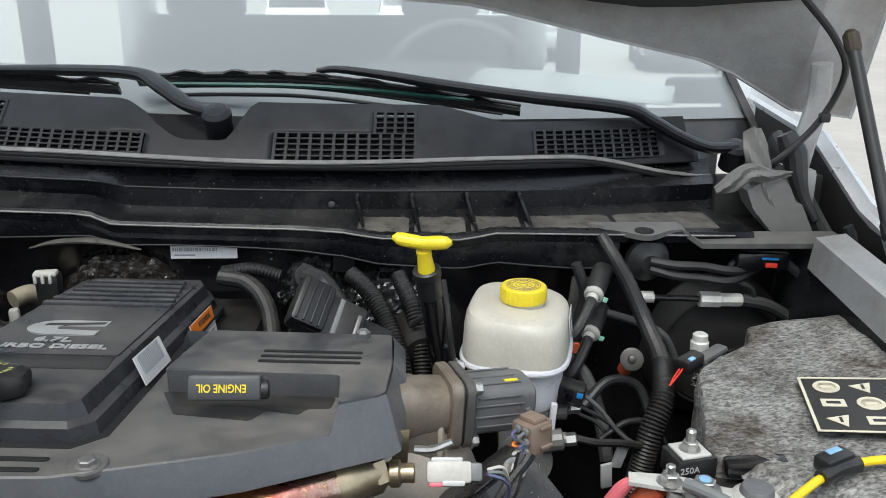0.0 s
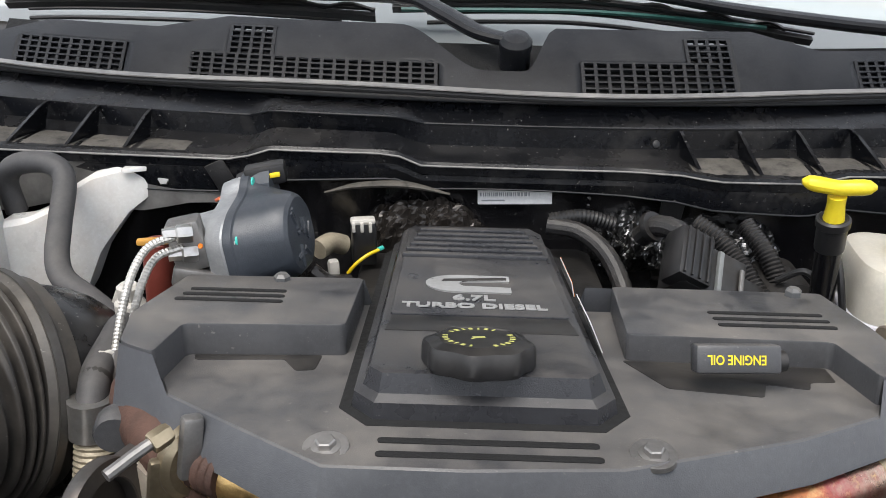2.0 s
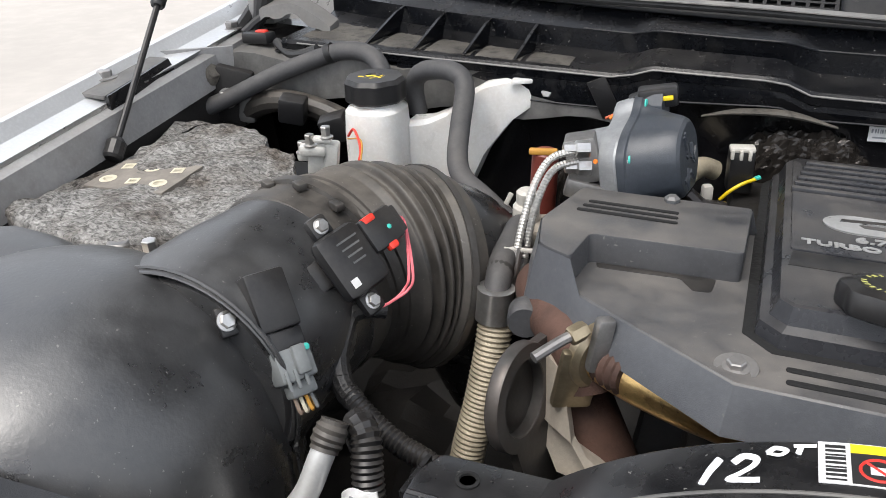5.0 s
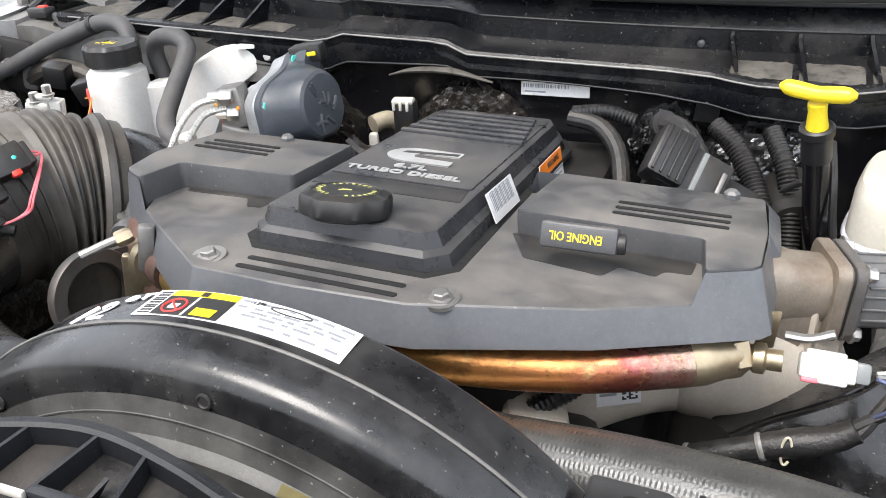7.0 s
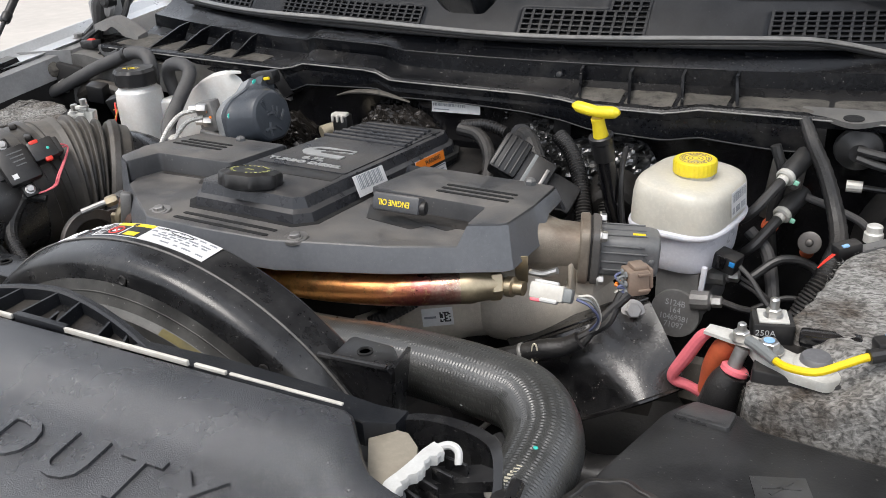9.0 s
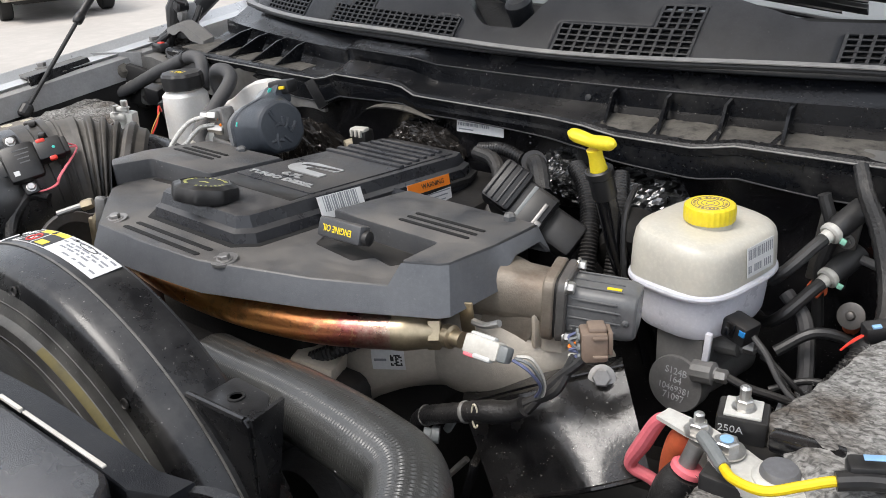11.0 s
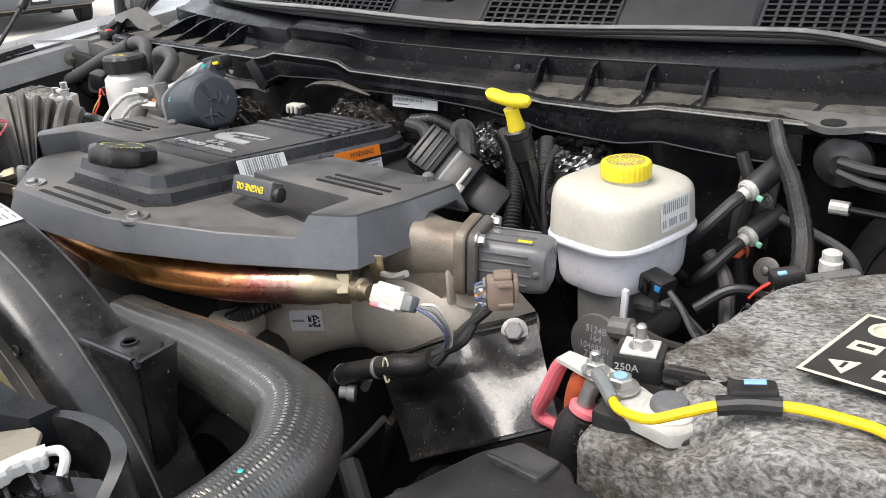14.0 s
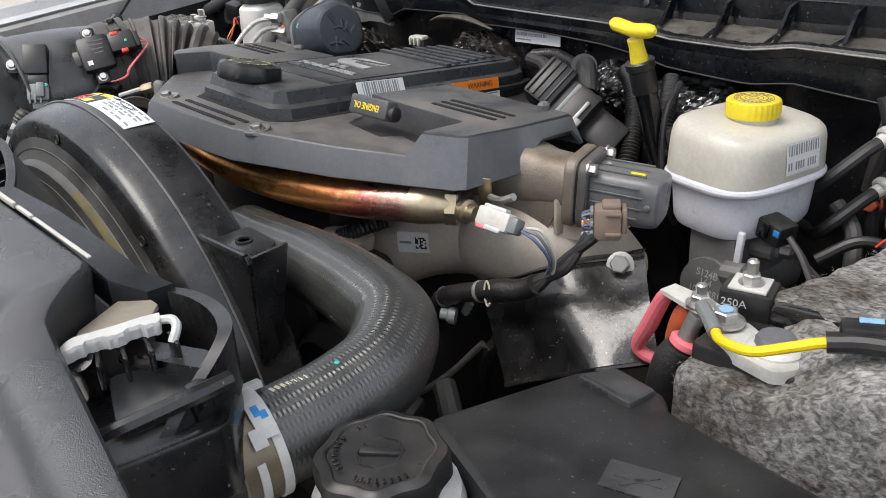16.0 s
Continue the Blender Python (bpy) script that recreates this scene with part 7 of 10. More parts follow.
def build_fuse_box():
    f = thing("fuse_box", (0.30, 0.50, 0.9), "black lidded power distribution box beside the battery", "fuse box")
    sl = lambda x, y: 0.068 - 0.05 * (y - 0.55)
    lid = rounded([(0.162, 0.478), (0.300, 0.430), (0.520, 0.440), (0.500, 0.600), (0.290, 0.622), (0.278, 0.640), (0.222, 0.648), (0.200, 0.615)], 0.012, 4)
    part("lid", slab(lid, 0.955, 1.005, 0.008, sl), LID, f)
    part("base", slab(inset(lid, 0.008), 0.82, 0.956, 0.002, sl), BLACKCONN, f)
    part("step", slab(rounded([(0.210, 0.605), (0.268, 0.600), (0.272, 0.634), (0.226, 0.640)], 0.006), 1.000, 1.010, 0.004, sl), DUCT, f)
    m = plane_pose((0.325, 0.530, 1.0055 + sl(0.325, 0.53)), (0.9, 0.3, 0), (-0.3, 0.9, -0.05))
    part("lid_mark", plate(m, 0.050, 0.032, 0.0014), DUCT, f)
    part("lid_mark", plate(m @ Matrix.Translation((0, 0, 0.0014)), 0.034, 0.004, 0.0006), DUCT, f)
    part("lid_mark", plate(m @ pose(0, 0, 0.0014, 0, 0, 40), 0.030, 0.004, 0.0006), DUCT, f)
    w = thing("washer_tank", (0.18, 0.34, 0.98), "white washer fluid tank neck with a black cap", "fluid tank")
    c = Vector((0.204, 0.402, 1.092))
    part("neck", lathe([(0.056, -0.16), (0.056, -0.030), (0.053, -0.016), (0.046, -0.008), (0.040, 0.0)], c, (0.0, -0.05, 1), n=32), WHITEPL, w)
    cap = part("cap", lathe([(0.044, -0.004), (0.0462, -0.001), (0.0462, 0.013), (0.0440, 0.0185), (0.0385, 0.0205), (0.0375, 0.0215), (0.0362, 0.0210), (0.0352, 0.0192), (0.0165, 0.0190), (0.0158, 0.0200), (0.0148, 0.0200), (0.0140, 0.0186), (0.001, 0.0186)], c, (0.0, -0.05, 1), n=96, lobes=8, lobe=0.040), BLACKCONN, w, "black scalloped cap")
    part("grip", rbox(c + Vector((0, 0, 0.0195)), (0.030, 0.009, 0.004), 0.002, (-3, 0, 40)), BLACKCONN, cap)
    for i in range(40):
        a = 2 * math.pi * i / 40
        if i % 10 not in (0, 1):
            part("cap_mark", rbox(c + Vector((0.0315 * math.cos(a), 0.0315 * math.sin(a), 0.0196 - 0.0016 * math.sin(a))), (0.0045, 0.0018, 0.0012), 0.0003, (0, 0, math.degrees(a))), BLACKPAINT, cap)



build_fuse_box()


def build_right_back():
    """Lines and connectors between the reservoir and the right fender."""
    for k, (x, y, z) in enumerate(((0.256, 1.108, 1.163), (0.257, 1.119, 1.099))):
        a = thing("line_fitting", (x, y, z), "silver quick-connect fitting on a black rubber line", "pipe fitting")
        ax = Vector((-0.35, -0.75, -0.35)).normalized()
        part("collar", lathe([(0.0125, -0.006), (0.0138, -0.004), (0.0138, 0.002), (0.0110, 0.004), (0.0110, 0.003), (0.0085, 0.003), (0.0085, 0.012)], (x, y, z), ax, n=22), ZINCCAST, a, "dull metal collar")
        part("stub", lathe([(0.013, 0), (0.015, 0.01), (0.015, 0.05)], Vector((x, y, z)) - ax * 0.006, -ax, n=14), RUBBER, a)
        part("line", tube([Vector((x, y, z)) + ax * 0.012, Vector((x, y, z)) + ax * 0.03, (x - 0.035, y - 0.05, z - 0.040), (x - 0.06, y - 0.03, z - 0.065), (x - 0.09, y + 0.01, z - 0.075)], 0.0080, n=10), RUBBER, a)
        part("clip", rbox((x + 0.016, y - 0.004, z - 0.006), (0.007, 0.004, 0.007), 0.001, (0, 20, 0)), GREENTAG, a)
    t = thing("main_harness", (0.28, 0.95, 0.9), "thick taped and ribbed black main wiring harness", "wiring harness")
    part("taped_run", tube([(0.270, 1.145, 1.240), (0.286, 1.122, 1.213), (0.306, 1.112, 1.178), (0.328, 1.090, 1.128), (0.340, 1.050, 1.095), (0.338, 1.01, 1.075)], [0.009, 0.011, 0.012, 0.013, 0.014], n=12, step=0.007, ribs=0.0009), TAPE, t)
    part("ribbed_run", loom_tube([(0.342, 1.035, 1.090), (0.330, 0.985, 1.068), (0.312, 0.962, 1.035), (0.298, 0.950, 0.985), (0.286, 0.94, 0.93), (0.275, 0.92, 0.86)], 0.0165, 14), LOOM, t)
    g = thing("grommet_boot", (0.335, 1.16, 1.19), "black rubber firewall boot with cables", "grommet")
    part("boot", lathe([(0.034, 0), (0.032, 0.008), (0.022, 0.014), (0.014, 0.02)], (0.345, 1.172, 1.196), (0.1, -1, -0.1), n=20), RUBBER, g)
    for k in range(2):
        part("cable", tube([(0.345, 1.150, 1.200 - 0.012 * k), (0.380, 1.142, 1.196 - 0.016 * k), (0.42, 1.145, 1.193 - 0.018 * k), (0.465, 1.152, 1.184 - 0.016 * k), (0.52, 1.19, 1.175)], 0.0065, n=8), RUBBER, g)
    c = thing("black_inline_connector", (0.54, 1.22, 1.15), "black inline connector with red and blue locks", "connector")
    part("shell", rbox((0.514, 1.172, 1.195), (0.082, 0.026, 0.026), 0.005, (0, 2, 6)), BLACKPAINT, c)
    part("red_lock", rbox((0.526, 1.1585, 1.190), (0.018, 0.004, 0.007), 0.001, (0, 4, 6)), REDCLIP, c)
    part("blue_lock", rbox((0.524, 1.1590, 1.200), (0.026, 0.004, 0.004), 0.001, (0, 4, 6)), BLUEINK, c)
    part("wire", tube([(0.476, 1.168, 1.195), (0.468, 1.165, 1.185), (0.480, 1.162, 1.165), (0.505, 1.165, 1.150), (0.51, 1.17, 1.12)], 0.004, n=8), RUBBER, c)
    part("wire", tube([(0.553, 1.175, 1.190), (0.575, 1.172, 1.172), (0.600, 1.17, 1.155), (0.628, 1.17, 1.143), (0.650, 1.17, 1.150), (0.658, 1.17, 1.185), (0.655, 1.17, 1.215), (0.640, 1.175, 1.245)], 0.0075, n=8), RUBBER, c)
    a = thing("air_conditioning_line", (0.48, 1.22, 1.09), "aluminium line with a white coupling and black hose", "pipe")
    part("pipe", tube([(0.345, 1.17, 1.137), (0.39, 1.17, 1.135), (0.44, 1.17, 1.133), (0.50, 1.17, 1.131)], 0.0045, n=10), BLACKCONN, a)
    part("end", lathe([(0.009, 0), (0.009, 0.022)], (0.337, 1.17, 1.137), (1, 0.0, 0), n=12), ZINCCAST, a)
    part("coupling", lathe([(0.0115, 0), (0.0125, 0.002), (0.0125, 0.030), (0.0105, 0.032), (0.0105, 0.060), (0.009, 0.064)], (0.428, 1.168, 1.134), (1, 0.0, -0.03), n=8), ZINCCAST, a, "bright silver coupling")
    part("hose", tube([(0.492, 1.168, 1.132), (0.53, 1.168, 1.124), (0.565, 1.168, 1.104), (0.590, 1.168, 1.078), (0.60, 1.16, 1.04)], 0.010, n=10), RUBBER, a)
    b = thing("brake_booster", (0.42, 1.17, 0.98), "round black brake booster on the firewall", "brake booster")
    part("drum", lathe([(0.115, 0), (0.120, 0.010), (0.116, 0.03), (0.085, 0.055), (0.05, 0.060)], (0.47, 1.235, 1.040), (0, -1, 0.05), n=40), DEEP, b)
    part("rib", tube([(0.47 + 0.088 * math.cos(a), 1.180, 1.040 + 0.088 * math.sin(a)) for a in [2 * math.pi * i / 40 for i in range(41)]], 0.003, n=6, straight=True), DEEP, b)
    s = thing("pressure_switch", (0.30, 1.05, 1.04), "chromed round pressure switch with a red body", "switch")
    part("dome", lathe([(0.014, 0), (0.016, 0.002), (0.016, 0.004), (0.013, 0.005), (0.006, 0.0052), (0.005, 0.009), (0.003, 0.010)], (0.303, 1.055, 1.088), (-0.15, -0.85, 0.35), n=24), DARKSTEEL, s)
    part("body", lathe([(0.010, 0), (0.010, 0.03)], (0.303, 1.060, 1.086), (-0.1, 0.5, -0.7), n=14), ORANGERED, s)
    for k in range(2):
        part("tag", rbox((0.252 + 0.016 * k, 0.945, 0.975 + 0.03 * k), (0.015, 0.004, 0.040), 0.001, (10, 20 * k - 8, 10)), PAPER, s)
    p = thing("pump_body", (0.20, 0.92, 0.88), "grimy round pump body low beside the battery", "pump")
    part("drum", lathe([(0.03, 0), (0.038, 0.01), (0.038, 0.06), (0.028, 0.07), (0.014, 0.072), (0.014, 0.10)], (0.205, 0.91, 0.955), (0, -0.5, -0.8), n=20), BELLOWS, p)
    sh = thing("side_ledge", (0.44, 1.19, 1.19), "dusty sheet-metal ledge with a bolt hole by the hinge", "ledge")
    rings = []
    for i in range(61):
        x = 0.262 + 0.368 * i / 60
        d = max(0.0, min(1.0, (x - 0.392) / 0.024))
        y = 1.164 - 0.032 * math.exp(-((x - 0.334) / 0.030) ** 2) - 0.022 * d
        z = 1.2435 - 0.015 * d
        rings.append([(x, y, z), (x, y + 0.015, z + 0.001), (x, 1.196, z + 0.003), (x, 1.196, z - 0.002), (x, y + 0.015, z - 0.002), (x, y + 0.003, z - 0.003), (x, y + 0.004, z - 0.008), (x, y + 0.001, z - 0.008)])
    part("sheet", loft(rings), DUSTYGREY, sh)
    part("hole", lathe([(0.014, 0), (0.014, 0.0012), (0.012, 0.0014), (0.001, 0.0012)], (0.333, 1.152, 1.2447), (0, -0.06, 1), n=18), LINER_SHADE, sh)
    for pts, r, mt, what in (([(0.232, 1.02, 1.035), (0.270, 1.045, 1.060), (0.315, 1.06, 1.045), (0.335, 1.04, 1.00)], 0.007, RUBBER, "thin dark rubber hose"),
                             ([(0.215, 1.10, 1.075), (0.245, 1.085, 1.050), (0.262, 1.05, 1.005), (0.270, 1.02, 0.95)], 0.010, GREYRUBBER, "weathered rubber hose"),
                             ([(0.245, 0.965, 1.015), (0.285, 0.985, 1.030), (0.325, 0.99, 1.020), (0.345, 0.97, 0.98)], 0.0045, TAPE, "taped wire branch"),
                             ([(0.235, 1.140, 1.20), (0.250, 1.140, 1.15), (0.240, 1.145, 1.09), (0.248, 1.14, 1.02)], 0.008, RUBBER, "thin dark rubber hose"),
                             ([(0.285, 1.150, 1.12), (0.330, 1.150, 1.105), (0.372, 1.145, 1.085), (0.395, 1.14, 1.04)], 0.006, GREYRUBBER, "weathered rubber hose")):
        v = thing("service_hose", pts[0], what + " between reservoir and firewall", "hose", "service hoses")
        part("hose", tube(pts, r, n=10), mt, v)
    k = thing("line_bracket", (0.25, 1.15, 1.08), "dark steel line bracket on the firewall", "bracket")
    part("plate", rbox((0.252, 1.152, 1.125), (0.050, 0.006, 0.100), 0.003, (0, 6, 0)), DARKSTEEL, k)
    part("bolt", bolt((0.266, 1.148, 1.140), (0, -1, 0), 0.007, 0.006, 0.010), DULLSTEEL, k)
    part("rusty_nut", bolt((0.240, 1.146, 1.068), (0, -1, 0.1), 0.010, 0.012, 0.013), ORANGERED, k)
    bx = thing("corner_bulkhead", (0.55, 1.25, 0.9), "dark painted corner panel behind the battery", "panel", kind="structure")
    part("panel", rbox((0.50, 1.285, 1.05), (0.40, 0.02, 0.36), 0.004), DEEP, bx)
    part("closing_plate", rbox((0.560, 1.287, 1.262), (0.170, 0.018, 0.075), 0.004), DEEP, bx)


build_right_back()


# ---- air intake ----
def build_air_intake():
    a = thing("air_intake_duct", (-1.0, 0.55, 0.95), "dusty black moulded air intake duct", "intake duct")
    duct = [(-0.900, 0.524, 1.150), (-0.900, 0.530, 1.150), (-0.899, 0.56, 1.152), (-0.893, 0.62, 1.156), (-0.885, 0.708, 1.158)]
    part("duct", tube(duct, [0.098, 0.107, 0.108, 0.105, 0.098], n=48, per=8), DUCT, a)
    part("air_box", loft([super_ring(-0.985, 0.465, z, rx, rx, 2.2, 48) for z, rx in ((0.75, 0.190), (1.05, 0.192), (1.10, 0.190), (1.14, 0.182), (1.17, 0.171), (1.20, 0.154), (1.225, 0.133), (1.243, 0.110), (1.256, 0.080), (1.263, 0.050), (1.265, 0.015))]), DUCT, a)
    part("ridge_mark", tube([(-0.853, 0.40, 1.150), (-0.865, 0.44, 1.205), (-0.883, 0.475, 1.230), (-0.870, 0.488, 1.230)], 0.003, n=6), DUCT, a)
    for k in range(5):
        part("rib", tube([(-0.812 + 0.004 * k, 0.455 + 0.018 * k, 1.06), (-0.814 + 0.004 * k, 0.455 + 0.018 * k, 1.10 + 0.008 * (k % 3))], 0.0022, n=6), DUCT, a)
    part("shoulder", tube([(-1.20, 0.50, 1.15), (-1.10, 0.53, 1.17), (-1.0, 0.52, 1.17)], [0.06, 0.09, 0.07], n=24), DUCT, a)
    fa = frame_of((0.06, 1, 0.04))
    part("seam_line", tube([Vector((-0.899, 0.534, 1.150)) + fa @ Vector((0.1085 * math.cos(t), 0.1085 * math.sin(t), 0)) for t in [2 * math.pi * i / 40 for i in range(41)]], 0.0022, n=6, straight=True), DUCT, a)
    ax0 = Vector((0.22, 0.95, 0.10)).normalized()
    part("end_collar", lathe([(0.100, -0.034), (0.104, -0.030), (0.104, -0.012), (0.1005, -0.010), (0.1005, 0.006), (0.1045, 0.008), (0.1045, 0.018), (0.09, 0.020)], (-0.882, 0.716, 1.159), ax0, n=40), BELLOWS, a)
    for k in range(5):
        ang = radians(40 + 26 * k)
        m = frame_of(ax0)
        part("clip_block", rbox(Vector((-0.878, 0.722, 1.161)) + m @ Vector((0.103 * math.cos(ang), 0.103 * math.sin(ang), -0.006)), (0.010, 0.016, 0.008), 0.002, (0, 0, 58)), BELLOWS, a)
    b = thing("intake_bellows", (-0.82, 0.79, 1.03), "dusty ribbed rubber intake bellows with a steel clamp", "bellows")
    c0, c1 = Vector((-0.884, 0.714, 1.158)), Vector((-0.812, 0.802, 1.134))
    n0, n1 = Vector((0.22, 0.95, 0.10)).normalized(), Vector((0.58, 0.78, -0.24)).normalized()
    rings = []
    for i in range(161):
        t = i / 160
        ax = n0.lerp(n1, t).normalized()
        m = frame_of(ax)
        c = c0.lerp(c1, t) + Vector((0.004, 0.006, 0.006)) * math.sin(math.pi * t)
        r = 0.0975 + 0.010 * math.sin(t * 2.6)
        if t > 0.34:
            r += 0.0052 * math.tanh(2.6 * math.sin((t - 0.34) * 2 * math.pi * (5.2 + 1.6 * (t - 0.34)))) * min(1.0, (t - 0.34) * 9)
        elif 0.10 < t < 0.15 or 0.20 < t < 0.24:
            r += 0.0025
        rings.append([c + m @ Vector((r * math.cos(a), r * math.sin(a), 0)) for a in (2 * math.pi * k / 60 for k in range(60))])
    part("rubber", loft(rings), BELLOWS, b)
    axe = Vector((0.58, 0.78, -0.24)).normalized()
    part("cuff", lathe([(0.096, -0.010), (0.108, -0.006), (0.112, 0.0), (0.112, 0.010), (0.106, 0.014), (0.104, 0.028), (0.094, 0.034)], (-0.810, 0.805, 1.1335), axe, n=48), BELLOWS, b)
    part("clamp_band", lathe([(0.1125, 0.001), (0.1135, 0.001), (0.1135, 0.009), (0.1125, 0.009)], (-0.810, 0.805, 1.1335), axe, n=48), DARKSTEEL, b, "steel worm clamp")
    part("clamp_screw", lathe([(0.007, -0.016), (0.007, 0.012), (0.009, 0.012), (0.009, 0.022)], (-0.825, 0.752, 1.064), (1, 0.1, 0), n=10), DULLSTEEL, b)
    t = thing("turbo_inlet_pipe", (-0.70, 0.82, 0.9), "black lower inlet pipe below the bellows", "pipe")
    part("pipe", tube([(-0.808, 0.810, 1.132), (-0.785, 0.840, 1.118), (-0.755, 0.87, 1.06), (-0.73, 0.90, 0.95)], [0.096, 0.096, 0.09, 0.08], n=32), SHROUD, t)
    # sensors on the duct
    s = thing("pressure_sensor", (-0.80, 0.645, 1.20), "black square pressure sensor with a red-locked plug", "sensor")
    nrm = Vector((0.72, -0.30, 0.60)).normalized()
    m = plane_pose((-0.797, 0.640, 1.2235), Vector((0.30, 0.95, 0.12)), nrm.cross(Vector((0.30, 0.95, 0.12)).normalized()))
    if (m.to_3x3() @ Vector((0, 0, 1))).dot(nrm) < 0:
        m = m @ pose(0, 0, 0, 180, 0, 0)

    def at(nm, c, sz, mt, th, bev=0.003, rot=(0, 0, 0)):
        bm = rbox(c, sz, bev, rot)
        bm.transform(m)
        return part(nm, bm, mt, th)

    at("body", (0, 0, 0.006), (0.052, 0.062, 0.018), BLACKCONN, s, 0.008)
    at("neck", (-0.01, 0.004, -0.012), (0.06, 0.03, 0.02), BLACKCONN, s, 0.006)
    at("foot", (-0.002, 0.040, -0.002), (0.022, 0.022, 0.010), BLACKCONN, s, 0.004)
    at("foot", (-0.002, -0.040, -0.002), (0.022, 0.022, 0.010), BLACKCONN, s, 0.004)
    ax = m.to_3x3() @ Vector((0, 0, 1))
    for k in (0.040, -0.040):
        part("bolt", bolt(m @ Vector((-0.002, k, 0.003)), ax, 0.0062, 0.005, 0.0075), STEEL, s, "bright bolt")
    at("plug", (0.044, 0.008, 0.004), (0.040, 0.034, 0.024), BLACKCONN, s, 0.004)
    at("plug_end", (0.066, 0.008, 0.002), (0.012, 0.028, 0.018), BLACKCONN, s, 0.003)
    at("red_lock", (0.036, 0.022, 0.012), (0.014, 0.007, 0.010), REDCLIP, s, 0.002)
    at("red_lock", (0.044, -0.010, 0.012), (0.011, 0.007, 0.008), REDCLIP, s, 0.002)
    at("code_square", (-0.013, -0.018, 0.0152), (0.008, 0.008, 0.0006), PAPER, s, 0.0)
    for k in range(4):
        at("print_bar", (0.004, 0.018 - 0.007 * k, 0.0152), (0.024 - 0.003 * k, 0.0018, 0.0004), GREYPL, s, 0.0)
    part("dot", lathe([(0.0025, 0), (0.001, 0.0006)], m @ Vector((0.05, 0.006, 0.0162)), ax, n=8), TEAL, s)
    for k in range(2):
        part("wire", tube([m @ Vector((0.072, 0.004 + 0.007 * k, 0.002)), m @ Vector((0.082, 0.0, -0.004)), (-0.752 + 0.004 * k, 0.672, 1.205), (-0.754 + 0.004 * k, 0.664, 1.192), (-0.760, 0.650, 1.186), (-0.768, 0.635, 1.185)], 0.0014, n=6), REDPINK, s)
    q = thing("air_flow_sensor", (-0.82, 0.54, 1.19), "black airflow sensor with a grey wired plug", "sensor")
    nrm = Vector((0.75, -0.35, 0.55)).normalized()
    rt = Vector((0.45, 0.85, -0.08)).normalized()
    m = plane_pose((-0.828, 0.549, 1.2225), rt, nrm.cross(rt))
    if (m.to_3x3() @ Vector((0, 0, 1))).dot(nrm) < 0:
        m = m @ pose(0, 0, 0, 180, 0, 0)
    at("body", (0.006, 0.004, 0.004), (0.036, 0.050, 0.022), BLACKCONN, q, 0.003)
    at("flange", (-0.014, 0.0, -0.006), (0.046, 0.026, 0.008), BLACKCONN, q, 0.004)
    at("collar", (0.008, -0.030, 0.002), (0.030, 0.018, 0.020), BLACKCONN, q, 0.002)
    at("plug", (0.008, -0.050, 0.002), (0.033, 0.028, 0.022), GREYCONN, q, 0.003)
    at("plug_latch", (0.012, -0.048, 0.014), (0.012, 0.024, 0.007), GREYCONN, q, 0.002)
    for k in range(3):
        at("plug_rib", (-0.004 + 0.008 * k, -0.062, 0.0135), (0.003, 0.016, 0.002), GREYCONN, q, 0.0005)
    at("plug_tail", (0.010, -0.070, 0.0), (0.024, 0.014, 0.016), GREYCONN, q, 0.003)
    ax = m.to_3x3() @ Vector((0, 0, 1))
    part("bolt", bolt(m @ Vector((-0.030, 0.0, 0.0)), ax, 0.0068, 0.005, 0.0085), STEEL, q, "bright bolt")
    part("dot", lathe([(0.003, 0), (0.001, 0.0006)], m @ Vector((0.020, -0.040, 0.0145)), ax, n=8), TEAL, q)
    for k, mt in enumerate((BROWNPL, BEIGEPRINT, BRASSORANGE, GREYCONN)):
        part("wire", tube([m @ Vector((0.002 + 0.005 * k, -0.076, 0.0)), m @ Vector((0.004 + 0.005 * k, -0.090, 0.0)), (-0.801 + 0.002 * k, 0.558, 1.144 - 0.001 * k), (-0.799 + 0.001 * k, 0.574, 1.131), (-0.797, 0.597, 1.134), (-0.797, 0.606, 1.142)], 0.0017, n=6), mt, q)
    h = thing("sensor_harness", (-0.77, 0.58, 1.0), "taped and ribbed black sensor harness", "wiring harness")
    part("taped", tube([(-0.770, 0.655, 1.170), (-0.786, 0.645, 1.176), (-0.797, 0.636, 1.174), (-0.799, 0.622, 1.164), (-0.797, 0.605, 1.147), (-0.785, 0.590, 1.128), (-0.768, 0.582, 1.118)], [0.007, 0.011, 0.013, 0.011, 0.0105], n=12, step=0.004, ribs=0.0007), TAPE, h)
    part("loom", loom_tube([(-0.790, 0.595, 1.136), (-0.785, 0.590, 1.128), (-0.752, 0.575, 1.111), (-0.720, 0.567, 1.097), (-0.683, 0.560, 1.087), (-0.650, 0.553, 1.06)], 0.0105, 12), LOOM, h)
    l = thing("lower_loom", (-0.75, 0.50, 0.98), "ribbed black loom beside the silver pipe", "wiring loom")
    part("loom", loom_tube([(-0.744, 0.545, 1.110), (-0.738, 0.530, 1.140), (-0.728, 0.515, 1.157), (-0.718, 0.505, 1.153), (-0.712, 0.492, 1.129), (-0.707, 0.484, 1.098), (-0.70, 0.475, 1.04)], 0.0130, 12), LOOM, l)
    g = thing("tagged_bag", (-0.68, 0.45, 0.98), "crumpled white tag with black print on the loom", "tag")
    tl, tr, br, bl = Vector((-0.724, 0.472, 1.128)), Vector((-0.692, 0.470, 1.146)), Vector((-0.690, 0.462, 1.098)), Vector((-0.752, 0.466, 1.068))
